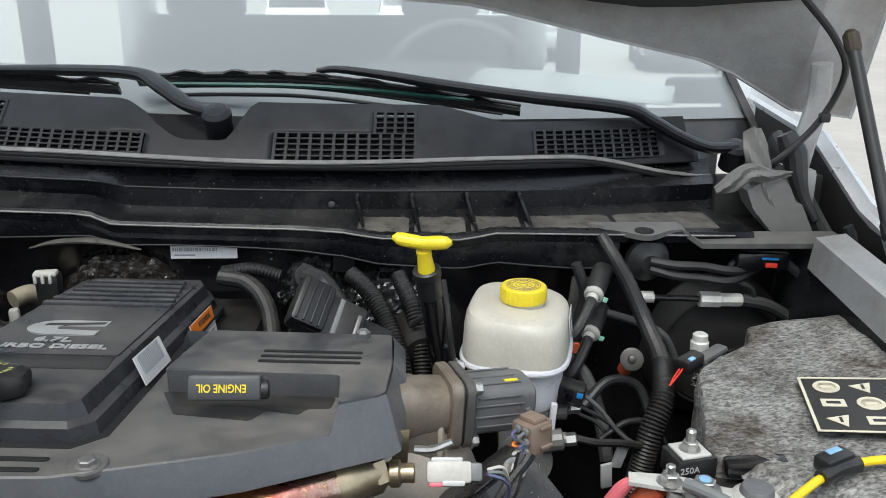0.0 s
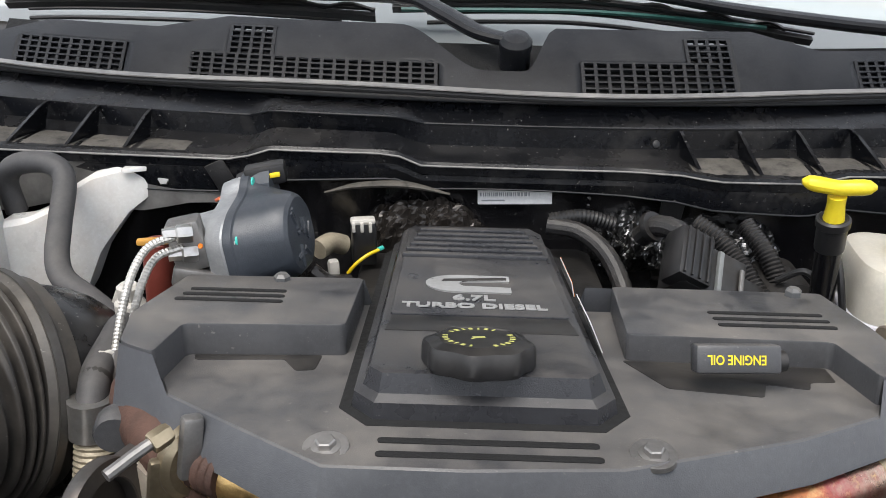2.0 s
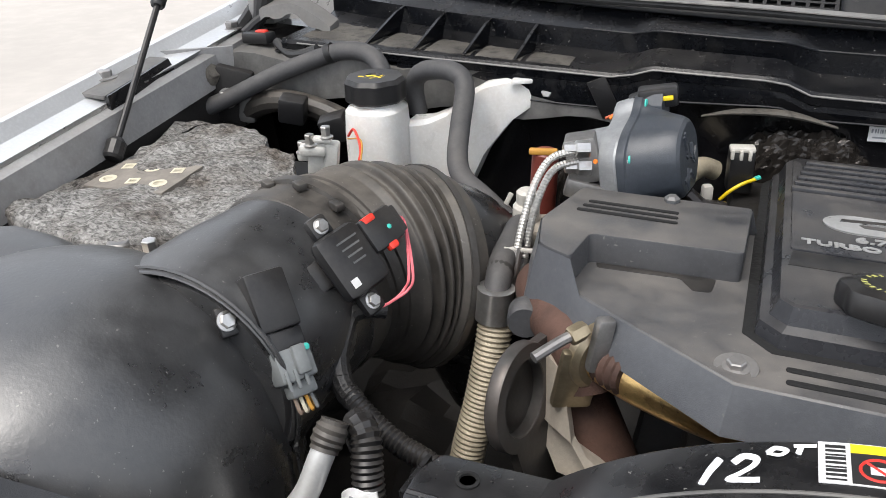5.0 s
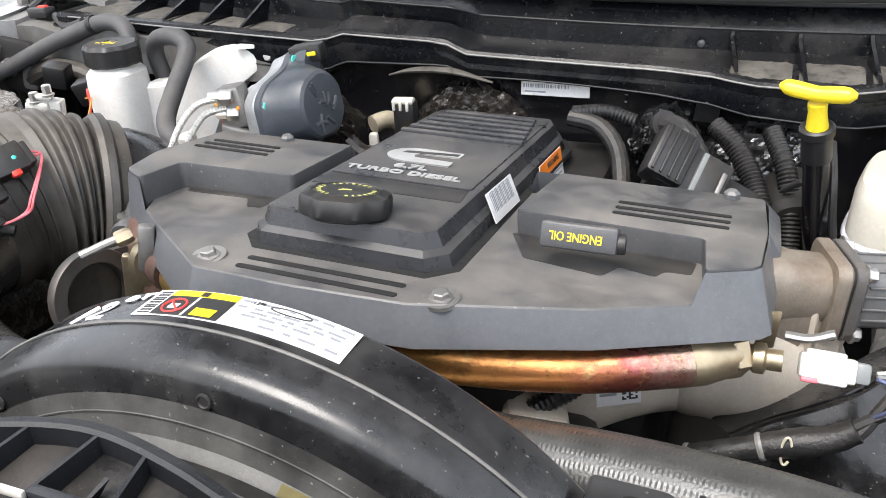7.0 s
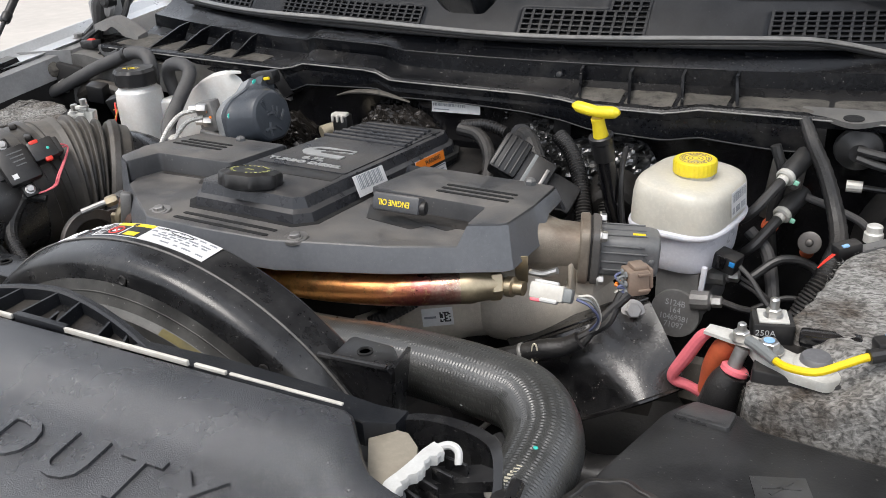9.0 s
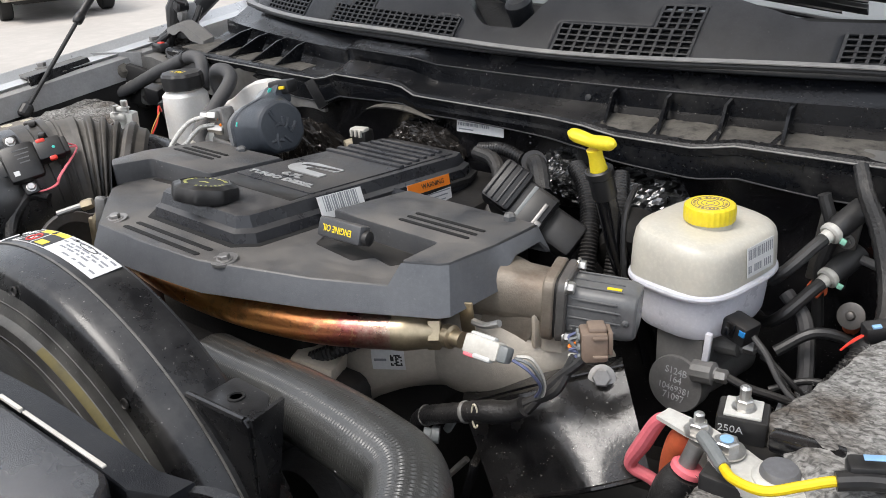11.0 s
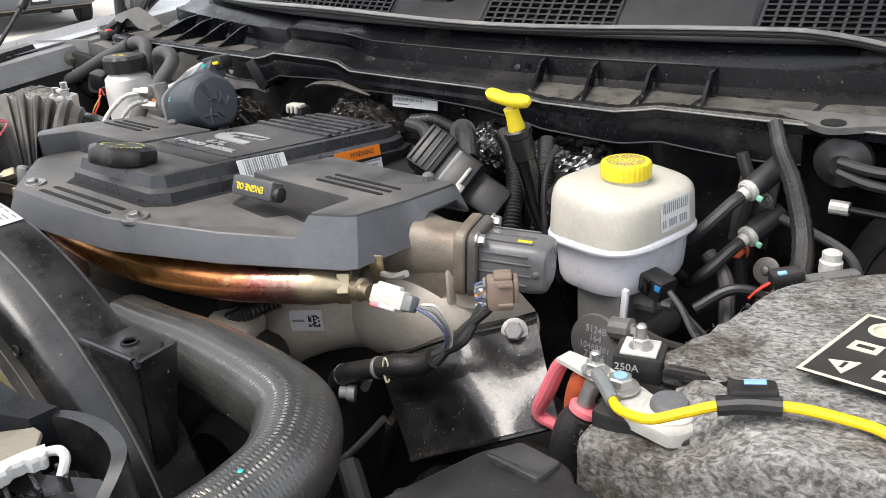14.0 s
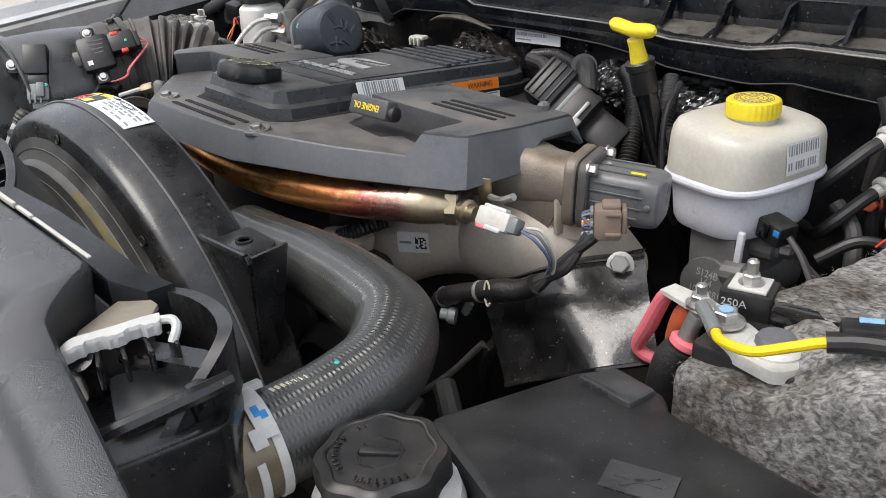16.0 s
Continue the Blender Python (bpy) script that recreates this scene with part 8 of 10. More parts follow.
    def sheet(u, w, lift):
        q = tl.lerp(tr, u).lerp(bl.lerp(br, u), w)
        return q + Vector((0.002 * math.sin(7 * w), -0.006 * math.sin(math.pi * u) + 0.003 * math.sin(9 * w + 4 * u) - lift, 0.004 * math.sin(5 * u)))
    part("tag", loft([[sheet(i / 6, j / 8, 0.0) for i in range(7)] + [sheet(i / 6, j / 8, -0.0015) for i in reversed(range(7))] for j in range(9)]), PAPER, g)
    for j, i0, i1 in ((0.10, 0.30, 0.95), (0.22, 0.45, 0.90), (0.34, 0.50, 0.95), (0.62, 0.20, 0.34)):
        part("print_bar", loft([[sheet(u, j + d, 0.0008) for d in (0.0, 0.06)] + [sheet(u, j + d, 0.0004) for d in (0.06, 0.0)] for u in [i0 + (i1 - i0) * k / 4 for k in range(5)]]), GREYINK, g)
    p = thing("silver_pipe", (-0.82, 0.45, 1.08), "bent silver aluminium pipe with a rubber sleeve end", "pipe")
    part("pipe", tube([(-0.769, 0.33, 1.217), (-0.773, 0.355, 1.2), (-0.782, 0.4, 1.154), (-0.777, 0.437, 1.116), (-0.767, 0.456, 1.105), (-0.752, 0.466, 1.123), (-0.744, 0.478, 1.147), (-0.741, 0.488, 1.16)], 0.0098, n=16, per=8), ALUPIPE, p)
    part("sleeve", tube([(-0.742, 0.483, 1.154), (-0.741, 0.488, 1.16), (-0.739, 0.494, 1.168), (-0.738, 0.499, 1.174)], [0.0115, 0.0135, 0.0135, 0.011], n=16, step=0.003, ribs=0.0012), BELLOWS, p)
    c = thing("coolant_elbow_hose", (-0.66, 0.58, 0.95), "black hose deep beside the shroud", "hose")
    part("hose", tube([(-0.72, 0.60, 1.03), (-0.69, 0.595, 1.055), (-0.66, 0.585, 1.045), (-0.645, 0.575, 1.00), (-0.65, 0.57, 0.95)], 0.013, n=12), RUBBER, c)
    r = thing("red_cap_fitting", (-0.70, 0.50, 1.0), "small red plastic cap low in the bay", "cap")
    part("cap", lathe([(0.008, 0), (0.010, 0.004), (0.008, 0.012)], (-0.675, 0.515, 1.045), (0.4, -0.3, 0.8), n=12), REDCLIP, r)
    part("stem", tube([(-0.675, 0.515, 1.047), (-0.655, 0.520, 1.035), (-0.63, 0.53, 1.0)], 0.006, n=8), RUBBER, r)


build_air_intake()


def build_left_battery():
    b = thing("battery", (-1.15, 0.86, 0.9), "battery in a frayed grey felt jacket with a worn sticker", "battery", "felt-jacketed batteries")
    poly = [(-1.30, 0.70), (-1.18, 0.66), (-1.10, 0.65), (-1.01, 0.680), (-1.005, 0.76), (-0.990, 0.880), (-1.035, 0.946), (-1.085, 0.958), (-1.100, 0.990), (-1.160, 1.020), (-1.275, 1.012), (-1.255, 0.925), (-1.270, 0.80)]
    part("felt_jacket", felt_box("felt", poly, 0.90, 1.195, lambda x, y: 0.02 * (y - 0.85), "", 9.0, 0.011), FELT, b, "matted grey felt jacket")
    part("case", slab(rounded(rect(-1.29, 0.66, -1.02, 0.99), 0.01), 0.90, 1.165, 0.004), BLACKCONN, b)
    m = plane_pose((-1.180, 0.822, 1.1930), (1, 0.02, 0.02), (-0.30, 1, 0.03))
    st = part("warning_sticker", plate(m @ Matrix.Translation((0, 0, -0.006)), 0.118, 0.084, 0.0075), WORNSTICKER, b, "worn brown-grey sticker with pale warning signs")
    for i in range(3):
        for j in range(2):
            o = m @ Matrix.Translation((-0.040 + 0.038 * i, 0.022 - 0.040 * j, 0.0017))
            part("sign", lathe([(0.011, 0), (0.011, 0.0005), (0.0065, 0.0005), (0.0065, 0)], o.translation, o.to_3x3() @ Vector((0, 0, 1)), n=20 if (i + j) % 2 else 4), BEIGEPRINT, st)
    t = thing("battery_terminal", (-1.07, 0.66, 1.14), "lead-grey battery terminal by the intake duct", "battery terminal")
    part("clamp", slab(rounded(rect(-1.105, 0.638, -1.035, 0.690), 0.016), 1.165, 1.182, 0.004), CAST, t)
    part("post", lathe([(0.014, 0), (0.013, 0.012), (0.010, 0.014)], (-1.080, 0.662, 1.180), (0, 0, 1), n=18), DULLSTEEL, t)
    part("bolt", bolt((-1.045, 0.668, 1.182), (0, 0, 1), 0.008, 0.016, 0.012), STEEL, t)
    n = thing("terminal_cluster", (-0.985, 0.93, 1.12), "cluttered grey terminal stack with steel studs", "terminal")
    for x, y, z, sz in ((-0.994, 0.930, 1.195, (0.022, 0.018, 0.05)), (-0.976, 0.935, 1.190, (0.018, 0.020, 0.06)), (-0.992, 0.920, 1.212, (0.034, 0.016, 0.014)), (-1.010, 0.926, 1.200, (0.016, 0.014, 0.012)), (-0.978, 0.922, 1.226, (0.024, 0.012, 0.008))):
        part("block", rbox((x, y, z), sz, 0.004, (4, 6 + 200 * (x + 0.99), 20)), ZINCCAST, n)
    for x, y, z in ((-0.994, 0.918, 1.219), (-0.974, 0.925, 1.229), (-1.010, 0.925, 1.206)):
        part("stud", bolt((x, y, z), (0, 0, 1), 0.0065, 0.014, 0.009), STEEL, n)
    part("red_wire", tube([(-0.965, 0.95, 1.15), (-0.955, 0.975, 1.19), (-0.972, 0.995, 1.215), (-0.99, 1.01, 1.20)], 0.0018, n=8), REDCLIP, n)
    # thin wire behind the column
    part("tan_wire", tube([(-0.955, 0.945, 1.15), (-0.948, 0.96, 1.185), (-0.958, 0.985, 1.205), (-0.985, 1.0, 1.20)], 0.0012, n=8), BRASSORANGE, n)
    for x, y, z, rot in ((-1.12, 1.085, 1.205, 10), (-1.04, 1.065, 1.19, -15)):
        k = thing("dark_relay", (x, y, z - 0.02), "dusty black relay against the firewall corner", "relay")
        part("case", rbox((x, y, z), (0.04, 0.03, 0.04), 0.005, (10, rot, 15)), BLACKCONN, k)
    s = thing("corner_reservoir_hose", (-1.15, 1.1, 1.15), "dusty dark hose bundle in the corner", "hose")
    part("hose", tube([(-1.27, 1.14, 1.16), (-1.18, 1.13, 1.20), (-1.08, 1.12, 1.19), (-1.0, 1.10, 1.16)], 0.018, n=12), BELLOWS, s)


build_left_battery()


def build_degas_bottle():
    d = thing("coolant_tank", (-0.93, 1.09, 1.0), "translucent white coolant tank with a black cap", "coolant tank")
    cx, cy = -0.967, 1.056
    part("column", loft([super_ring(cx, cy, z, rx, ry, 2.6) for z, rx, ry in ((1.00, 0.042, 0.044), (1.05, 0.043, 0.045), (1.20, 0.042, 0.044), (1.228, 0.040, 0.042), (1.236, 0.033, 0.034))]), MILKY2, d)
    part("neck", lathe([(0.034, 0), (0.034, 0.012)], (cx, cy, 1.233), (0, 0, 1), n=24), MILKY2, d)
    top = [(-0.930, 1.206), (-0.905, 1.206), (-0.880, 1.216), (-0.856, 1.238), (-0.835, 1.250), (-0.800, 1.2565), (-0.765, 1.259), (-0.728, 1.259)]
    bot = [(-0.930, 1.02), (-0.905, 1.04), (-0.880, 1.065), (-0.856, 1.10), (-0.835, 1.150), (-0.800, 1.196), (-0.765, 1.222), (-0.728, 1.236)]
    rings = []
    for i in range(33):
        s = i / 32 * (len(top) - 1)
        k = min(int(s), len(top) - 2)
        f = s - k
        x = top[k][0] * (1 - f) + top[k + 1][0] * f
        zt = top[k][1] * (1 - f) + top[k + 1][1] * f
        zb = bot[k][1] * (1 - f) + bot[k + 1][1] * f
        y0 = 1.062 + 0.108 * (i / 32)
        y1 = 1.115 + 0.075 * (i / 32)
        g = 0.0016 * max(0.0, math.sin(i * math.pi / 4))
        rings.append([(x, y0 - g, zb), (x, y0 - g, zb + 0.6 * (zt - zb)), (x, y0 + 0.004 - g, zt - 0.006), (x, y0 + 0.012, zt), (x, y1 - 0.01, zt), (x, y1, zt - 0.006), (x, y1, zb)])
    part("wedge_tank", loft(rings), MILKY2, d)
    part("mount_tab", slab(rounded([(-0.80, 1.13), (-0.735, 1.165), (-0.728, 1.185), (-0.745, 1.195), (-0.80, 1.18)], 0.008), 1.250, 1.256, 0.002), MILKY2, d)
    part("mount_bolt", bolt((-0.752, 1.160, 1.236), (0, -1, 0.2), 0.008, 0.014, 0.011), STEEL, d)
    cap = part("cap", lathe([(0.039, -0.006), (0.041, -0.003), (0.041, 0.020), (0.037, 0.026), (0.012, 0.027), (0.010, 0.024), (0.001, 0.024)], (cx, cy, 1.246), (0, 0, 1), n=72, lobes=9, lobe=0.03), BLACKCONN, d, "black ribbed pressure cap")
    for k in range(4):
        part("print_mark", plate(pose(cx - 0.012 + 0.008 * k, cy - 0.010 + 0.006 * (k % 2), 1.2725, 0, 0, 30 * k), 0.014, 0.005, 0.0004), LBLYELLOW, cap)
    a = thing("degas_hose", (-1.1, 1.13, 1.18), "weathered grey rubber hose to the coolant tank", "hose", "coolant hoses")
    part("hose", tube([(-1.300, 1.085, 1.185), (-1.25, 1.105, 1.205), (-1.17, 1.13, 1.242), (-1.10, 1.148, 1.268), (-1.055, 1.148, 1.280), (-1.01, 1.135, 1.278), (-0.985, 1.118, 1.258), (-0.975, 1.105, 1.225)], 0.0135, n=16), GREYRUBBER, a)
    part("clip", lathe([(0.015, -0.005), (0.0155, 0), (0.015, 0.005)], (-1.085, 1.150, 1.274), (0.9, 0.1, 0.3), n=16), BLACKCONN, a)
    b = thing("degas_hose", (-0.85, 1.05, 1.17), "weathered grey rubber hose to the coolant tank", "hose", "coolant hoses")
    part("hose", tube([(-0.932, 1.118, 1.205), (-0.934, 1.112, 1.245), (-0.918, 1.104, 1.267), (-0.888, 1.096, 1.275), (-0.862, 1.092, 1.272), (-0.846, 1.080, 1.257), (-0.835, 1.030, 1.222), (-0.823, 0.985, 1.194), (-0.806, 0.960, 1.178), (-0.775, 0.942, 1.165), (-0.735, 0.918, 1.148)], 0.0135, n=16), GREYRUBBER, b)
    part("tie", lathe([(0.0155, -0.004), (0.016, 0), (0.0155, 0.004)], (-0.748, 0.931, 1.148), (0.6, -0.5, 0), n=16), CLOUDY, b)
    part("tie_tail", rbox((-0.740, 0.930, 1.168), (0.006, 0.003, 0.026), 0.001, (0, 25, 0)), CLOUDY, b)
    part("dab", rbox((-0.812, 0.968, 1.1705), (0.010, 0.010, 0.004), 0.0015, (0, 10, 30)), PAINTPEN, b)


build_degas_bottle()


# ---- turbocharger corner ----
def build_turbo_corner():
    v = thing("turbo_actuator", (-0.57, 0.94, 1.17), "slate-grey turbo actuator with a round embossed end on a cast base", "actuator")
    n0 = Vector((0.975, -0.13, 0.16)).normalized()
    o0 = Vector((-0.600, 0.948, 1.232))
    across = Vector((0.13, 0.99, 0.0)).normalized()
    above = n0.cross(across)
    if above.z < 0:
        above = -above
    outer = rounded([(-0.056, -0.040), (-0.030, -0.050), (0.034, -0.050), (0.056, -0.030), (0.058, 0.026), (0.050, 0.058), (0.030, 0.062), (0.012, 0.046), (-0.030, 0.036), (-0.054, 0.018)], 0.012, 5)

    def at(s, u, w):
        return o0 + n0 * s + across * u + above * w

    def blend(s, k, t, rad):
        """The outline scaled by k, drawn towards a circle of radius rad by t."""
        ring = []
        for u, w in outer:
            a = math.atan2(w + 0.003, u - 0.004)
            ring.append(at(s, u * k * (1 - t) + (0.004 + rad * math.cos(a)) * t, w * k * (1 - t) + (-0.003 + rad * math.sin(a)) * t))
        return ring

    part("base", loft([blend(s, k, 0, 0) for s, k in ((-0.024, 0.80), (-0.022, 0.90), (-0.004, 0.97), (-0.001, 0.95))]), GREYCAST2, v, "bright cast mounting base")
    part("neck", loft([blend(s, k, 0.6, 0.03) for s, k in ((-0.060, 0.5), (-0.024, 0.7))]), GREYCAST2, v)
    body = part("housing", loft([blend(s, k, t, r) for s, k, t, r in ((-0.001, 0.99, 0, 0), (0.000, 1.0, 0, 0), (0.008, 1.0, 0, 0), (0.0095, 0.96, 0.05, 0.047), (0.014, 0.95, 0.25, 0.047), (0.024, 0.95, 0.55, 0.047), (0.038, 0.95, 0.82, 0.046), (0.052, 0.95, 0.97, 0.0450), (0.058, 0.95, 1, 0.0425), (0.061, 0.95, 1, 0.0385), (0.0615, 0.95, 1, 0.034))]), ACTUATOR, v)
    part("tower", loft([[at(s, u, w) for u, w in ((0.022, 0.034), (0.050, 0.030), (0.052, 0.056), (0.046, 0.061), (0.032, 0.061), (0.024, 0.050))] for s in (0.004, 0.022, 0.030)]), ACTUATOR, body)
    rng = random.Random(21)
    for k in range(11):
        a = rng.uniform(0, 6.28)
        c, d, b = (rng.uniform(-0.022, 0.022), rng.uniform(-0.022, 0.022)), rng.uniform(0.006, 0.012), rng.uniform(-0.004, 0.004)
        pts = [at(0.0608, 0.004 + c[0] + d * q * math.cos(a) - b * (1 - q * q) * math.sin(a), -0.003 + c[1] + d * q * math.sin(a) + b * (1 - q * q) * math.cos(a)) for q in (-1, 0, 1)]
        part("embossed_rib", tube(pts, 0.0030, n=6, per=3), ACTUATOR, body)
    for u, w in ((-0.046, -0.030), (-0.044, 0.010), (0.040, 0.052), (0.048, -0.026)):
        part("screw", lathe([(0.0065, -0.004), (0.0065, 0.004), (0.0045, 0.006)], at(0.007, u, w), n0, n=12), STEEL, v)
    for u, w in ((-0.0445, 0.012), (0.026, 0.052)):
        part("dot", lathe([(0.0058, 0.0050), (0.0055, 0.0066), (0.002, 0.0070)], at(0.007, u, w), n0, n=12), TEAL, v, "teal paint dot")
    part("plug", rbox((-0.583, 0.992, 1.290), (0.044, 0.026, 0.022), 0.004, (0, -8, 8)), BLACKCONN, v)
    part("plug_nose", rbox((-0.606, 0.990, 1.284), (0.016, 0.020, 0.014), 0.003, (0, -20, 10)), BLACKCONN, v)
    part("plug_mark", rbox((-0.572, 0.9785, 1.292), (0.014, 0.004, 0.005), 0.001, (0, -8, 8)), LBLYELLOW, v)
    part("orange_wire", tube([(-0.612, 0.985, 1.283), (-0.622, 0.985, 1.272), (-0.634, 0.985, 1.262)], 0.0018, n=8), LBLORANGE, v)
    part("orange_wire", tube([(-0.612, 0.989, 1.281), (-0.626, 0.990, 1.268), (-0.640, 0.99, 1.260)], 0.0018, n=8), ORANGERED, v)
    part("bracket", loft([[(-0.640, 0.935, 1.245), (-0.612, 0.930, 1.250), (-0.600, 0.935, 1.262), (-0.602, 0.965, 1.264), (-0.638, 0.970, 1.245)], [(-0.640, 0.935, 1.215), (-0.612, 0.930, 1.215), (-0.600, 0.935, 1.220), (-0.602, 0.965, 1.220), (-0.638, 0.970, 1.215)]]), GREYCAST2, v)
    part("bracket_bolt", lathe([(0.010, -0.020), (0.010, 0.0), (0.0085, 0.001), (0.0085, 0.009), (0.006, 0.011)], (-0.624, 0.952, 1.248), (0, 0, 1), n=12), STEEL, v)
    f = thing("line_block", (-0.65, 0.90, 1.20), "steel line block with two braided-line fittings", "fitting block")
    part("block", rbox((-0.648, 0.912, 1.240), (0.034, 0.030, 0.052), 0.004, (0, -10, 10)), DULLSTEEL, f)
    part("bracket", rbox((-0.640, 0.905, 1.205), (0.050, 0.020, 0.022), 0.004, (0, 14, 10)), DULLSTEEL, f)
    for z, y in ((1.258, 0.888), (1.234, 0.898)):
        part("nut", lathe([(0.0085, -0.012), (0.0095, -0.010), (0.0095, 0.002), (0.0068, 0.004), (0.0068, 0.016)], (-0.648, y, z), (-0.9, -0.4, 0.05), n=6), STEEL, f)
    part("brass_dot", lathe([(0.0034, 0), (0.003, 0.002)], (-0.640, 0.893, 1.252), (0, -1, 0.2), n=10), LBLORANGE, f)
    part("brass_dot", lathe([(0.0028, 0), (0.002, 0.002)], (-0.630, 0.892, 1.244), (0, -1, 0.2), n=10), LBLORANGE, f)
    for k, p in enumerate(([(-0.650, 0.886, 1.257), (-0.672, 0.868, 1.252), (-0.682, 0.845, 1.234), (-0.686, 0.822, 1.208), (-0.688, 0.80, 1.178), (-0.690, 0.785, 1.145)], [(-0.650, 0.896, 1.241), (-0.670, 0.880, 1.237), (-0.679, 0.860, 1.220), (-0.683, 0.835, 1.192), (-0.684, 0.812, 1.160), (-0.686, 0.795, 1.13)])):
        l = thing("braided_line", p[-1], "braided stainless steel line", "hose", "braided lines")
        part("braid", tube(p, 0.0043, n=10, step=0.0018, ribs=0.0006), BRAID, l)
        part("end_sleeve", tube([p[-2], p[-1], Vector(p[-1]) + Vector((-0.002, -0.014, -0.045))], 0.0060, n=10), DULLSTEEL, l)
    s = thing("red_solenoid", (-0.71, 0.95, 1.17), "dark red solenoid with an orange clip", "solenoid")
    part("body", lathe([(0.0165, -0.03), (0.0165, 0.048), (0.012, 0.052)], (-0.711, 0.985, 1.165), (0.05, 0, 1), n=18), DARKRED, s, "dark red body")
    part("clip", rbox((-0.709, 0.975, 1.218), (0.034, 0.010, 0.007), 0.002, (0, 0, 10)), BRASSORANGE, s)
    o = thing("coolant_outlet", (-0.70, 0.86, 1.10), "cast outlet neck with a plastic cap by the cover", "outlet")
    part("neck", lathe([(0.014, 0), (0.0135, 0.028), (0.0150, 0.030), (0.0150, 0.044), (0.012, 0.048)], (-0.702, 0.875, 1.148), (0.05, -0.05, 1), n=20), CLOUDY, o)
    part("cap", lathe([(0.0105, 0), (0.0115, 0.002), (0.0115, 0.013), (0.008, 0.016)], (-0.7, 0.873, 1.196), (0.05, -0.05, 1), n=10), CLOUDY, o)
    part("body", rbox((-0.675, 0.880, 1.155), (0.05, 0.05, 0.04), 0.01, (0, 0, 20)), CAST, o)
    part("yellow_mark", rbox((-0.706, 0.8605, 1.170), (0.005, 0.003, 0.016), 0.001, (0, 0, 10)), LBLYELLOW, o)
    m = thing("exhaust_manifold", (-0.62, 0.70, 1.05), "rusty red exhaust manifold under the cover", "exhaust manifold")
    part("runner", tube([(-0.66, 0.80, 1.14), (-0.645, 0.745, 1.165), (-0.618, 0.695, 1.168), (-0.59, 0.665, 1.160), (-0.58, 0.655, 1.13)], [0.027, 0.027, 0.026, 0.025], n=18), RUST, m)
    part("lower", tube([(-0.62, 0.71, 1.12), (-0.59, 0.68, 1.08), (-0.56, 0.67, 1.02)], 0.034, n=18), RUST, m)
    part("v_clamp", lathe([(0.026, -0.008), (0.031, -0.004), (0.031, 0.004), (0.026, 0.008)], (-0.572, 0.650, 1.168), (0.75, -0.65, 0), n=24), BRASSY, m, "straw-coloured clamp")
    part("clamp_tail", rbox((-0.587, 0.636, 1.150), (0.036, 0.010, 0.06), 0.004, (6, 8, 30)), BRASSY, m)
    c = thing("turbo_sensor_pipe", (-0.60, 0.62, 1.18), "thin steel stub pipe with a brass nut", "pipe")
    part("stub", tube([(-0.612, 0.592, 1.194), (-0.596, 0.612, 1.200), (-0.580, 0.628, 1.205)], 0.0046, n=10), DULLSTEEL, c)
    part("nut", lathe([(0.0072, -0.006), (0.0080, -0.004), (0.0080, 0.006), (0.0065, 0.010)], (-0.586, 0.622, 1.203), (0.65, 0.75, 0.2), n=6), BRASSY, c)
    part("arm", rbox((-0.568, 0.632, 1.190), (0.016, 0.012, 0.05), 0.004, (0, 10, 35)), DULLSTEEL, c)
    e = thing("lifting_eye", (-0.60, 0.58, 1.08), "dark steel engine lifting eye", "lifting eye")
    n = Vector((0.95, -0.20, 0.10)).normalized()
    eye = Vector((-0.629, 0.612, 1.138))
    part("eye", lathe([(0.033, -0.005), (0.034, -0.006), (0.047, -0.006), (0.048, -0.004), (0.048, 0.004), (0.047, 0.006), (0.034, 0.006), (0.033, 0.005), (0.033, -0.005)], eye, n, n=40), DARKSTEEL, e)
    u = Vector((0.20, 0.95, 0)).normalized()
    w = n.cross(u) * (1 if n.cross(u).z > 0 else -1)
    part("shank", loft([[eye + n * k + u * a + w * b for a, b in ((0.028, 0.037), (0.075, 0.030), (0.090, -0.020), (0.080, -0.110), (0.000, -0.120), (-0.020, -0.043), (0.012, -0.040), (0.034, -0.016), (0.034, 0.016))] for k in (-0.0045, 0.0045)]), DARKSTEEL, e)
    b = thing("beige_heat_plate", (-0.58, 0.63, 1.06), "pale cast bracket behind the lifting eye", "bracket")
    part("plate", loft([[(-0.625, 0.655, 1.165), (-0.600, 0.640, 1.150), (-0.585, 0.618, 1.095), (-0.560, 0.60, 1.07), (-0.52, 0.60, 1.06), (-0.52, 0.62, 1.04), (-0.60, 0.63, 1.05), (-0.63, 0.65, 1.10)], [(x, y + 0.012, z) for x, y, z in ((-0.625, 0.655, 1.165), (-0.600, 0.640, 1.150), (-0.585, 0.618, 1.095), (-0.560, 0.60, 1.07), (-0.52, 0.60, 1.06), (-0.52, 0.62, 1.04), (-0.60, 0.63, 1.05), (-0.63, 0.65, 1.10))]]), CAST, b)
    x = thing("flexible_exhaust_line", (-0.66, 0.65, 0.95), "straw-coloured corrugated flexible metal line", "flexible pipe")
    part("corrugated", tube([(-0.696, 0.755, 1.125), (-0.698, 0.742, 1.085), (-0.705, 0.726, 1.030), (-0.713, 0.712, 0.985), (-0.722, 0.70, 0.92)], 0.0185, n=20, step=0.0026, ribs=0.0014), TANMETAL, x)
    part("rubber_hose", tube([(-0.703, 0.874, 1.150), (-0.701, 0.852, 1.176), (-0.700, 0.82, 1.174), (-0.700, 0.785, 1.166), (-0.697, 0.765, 1.158), (-0.696, 0.752, 1.145)], 0.0138, n=16), GREYRUBBER, x)
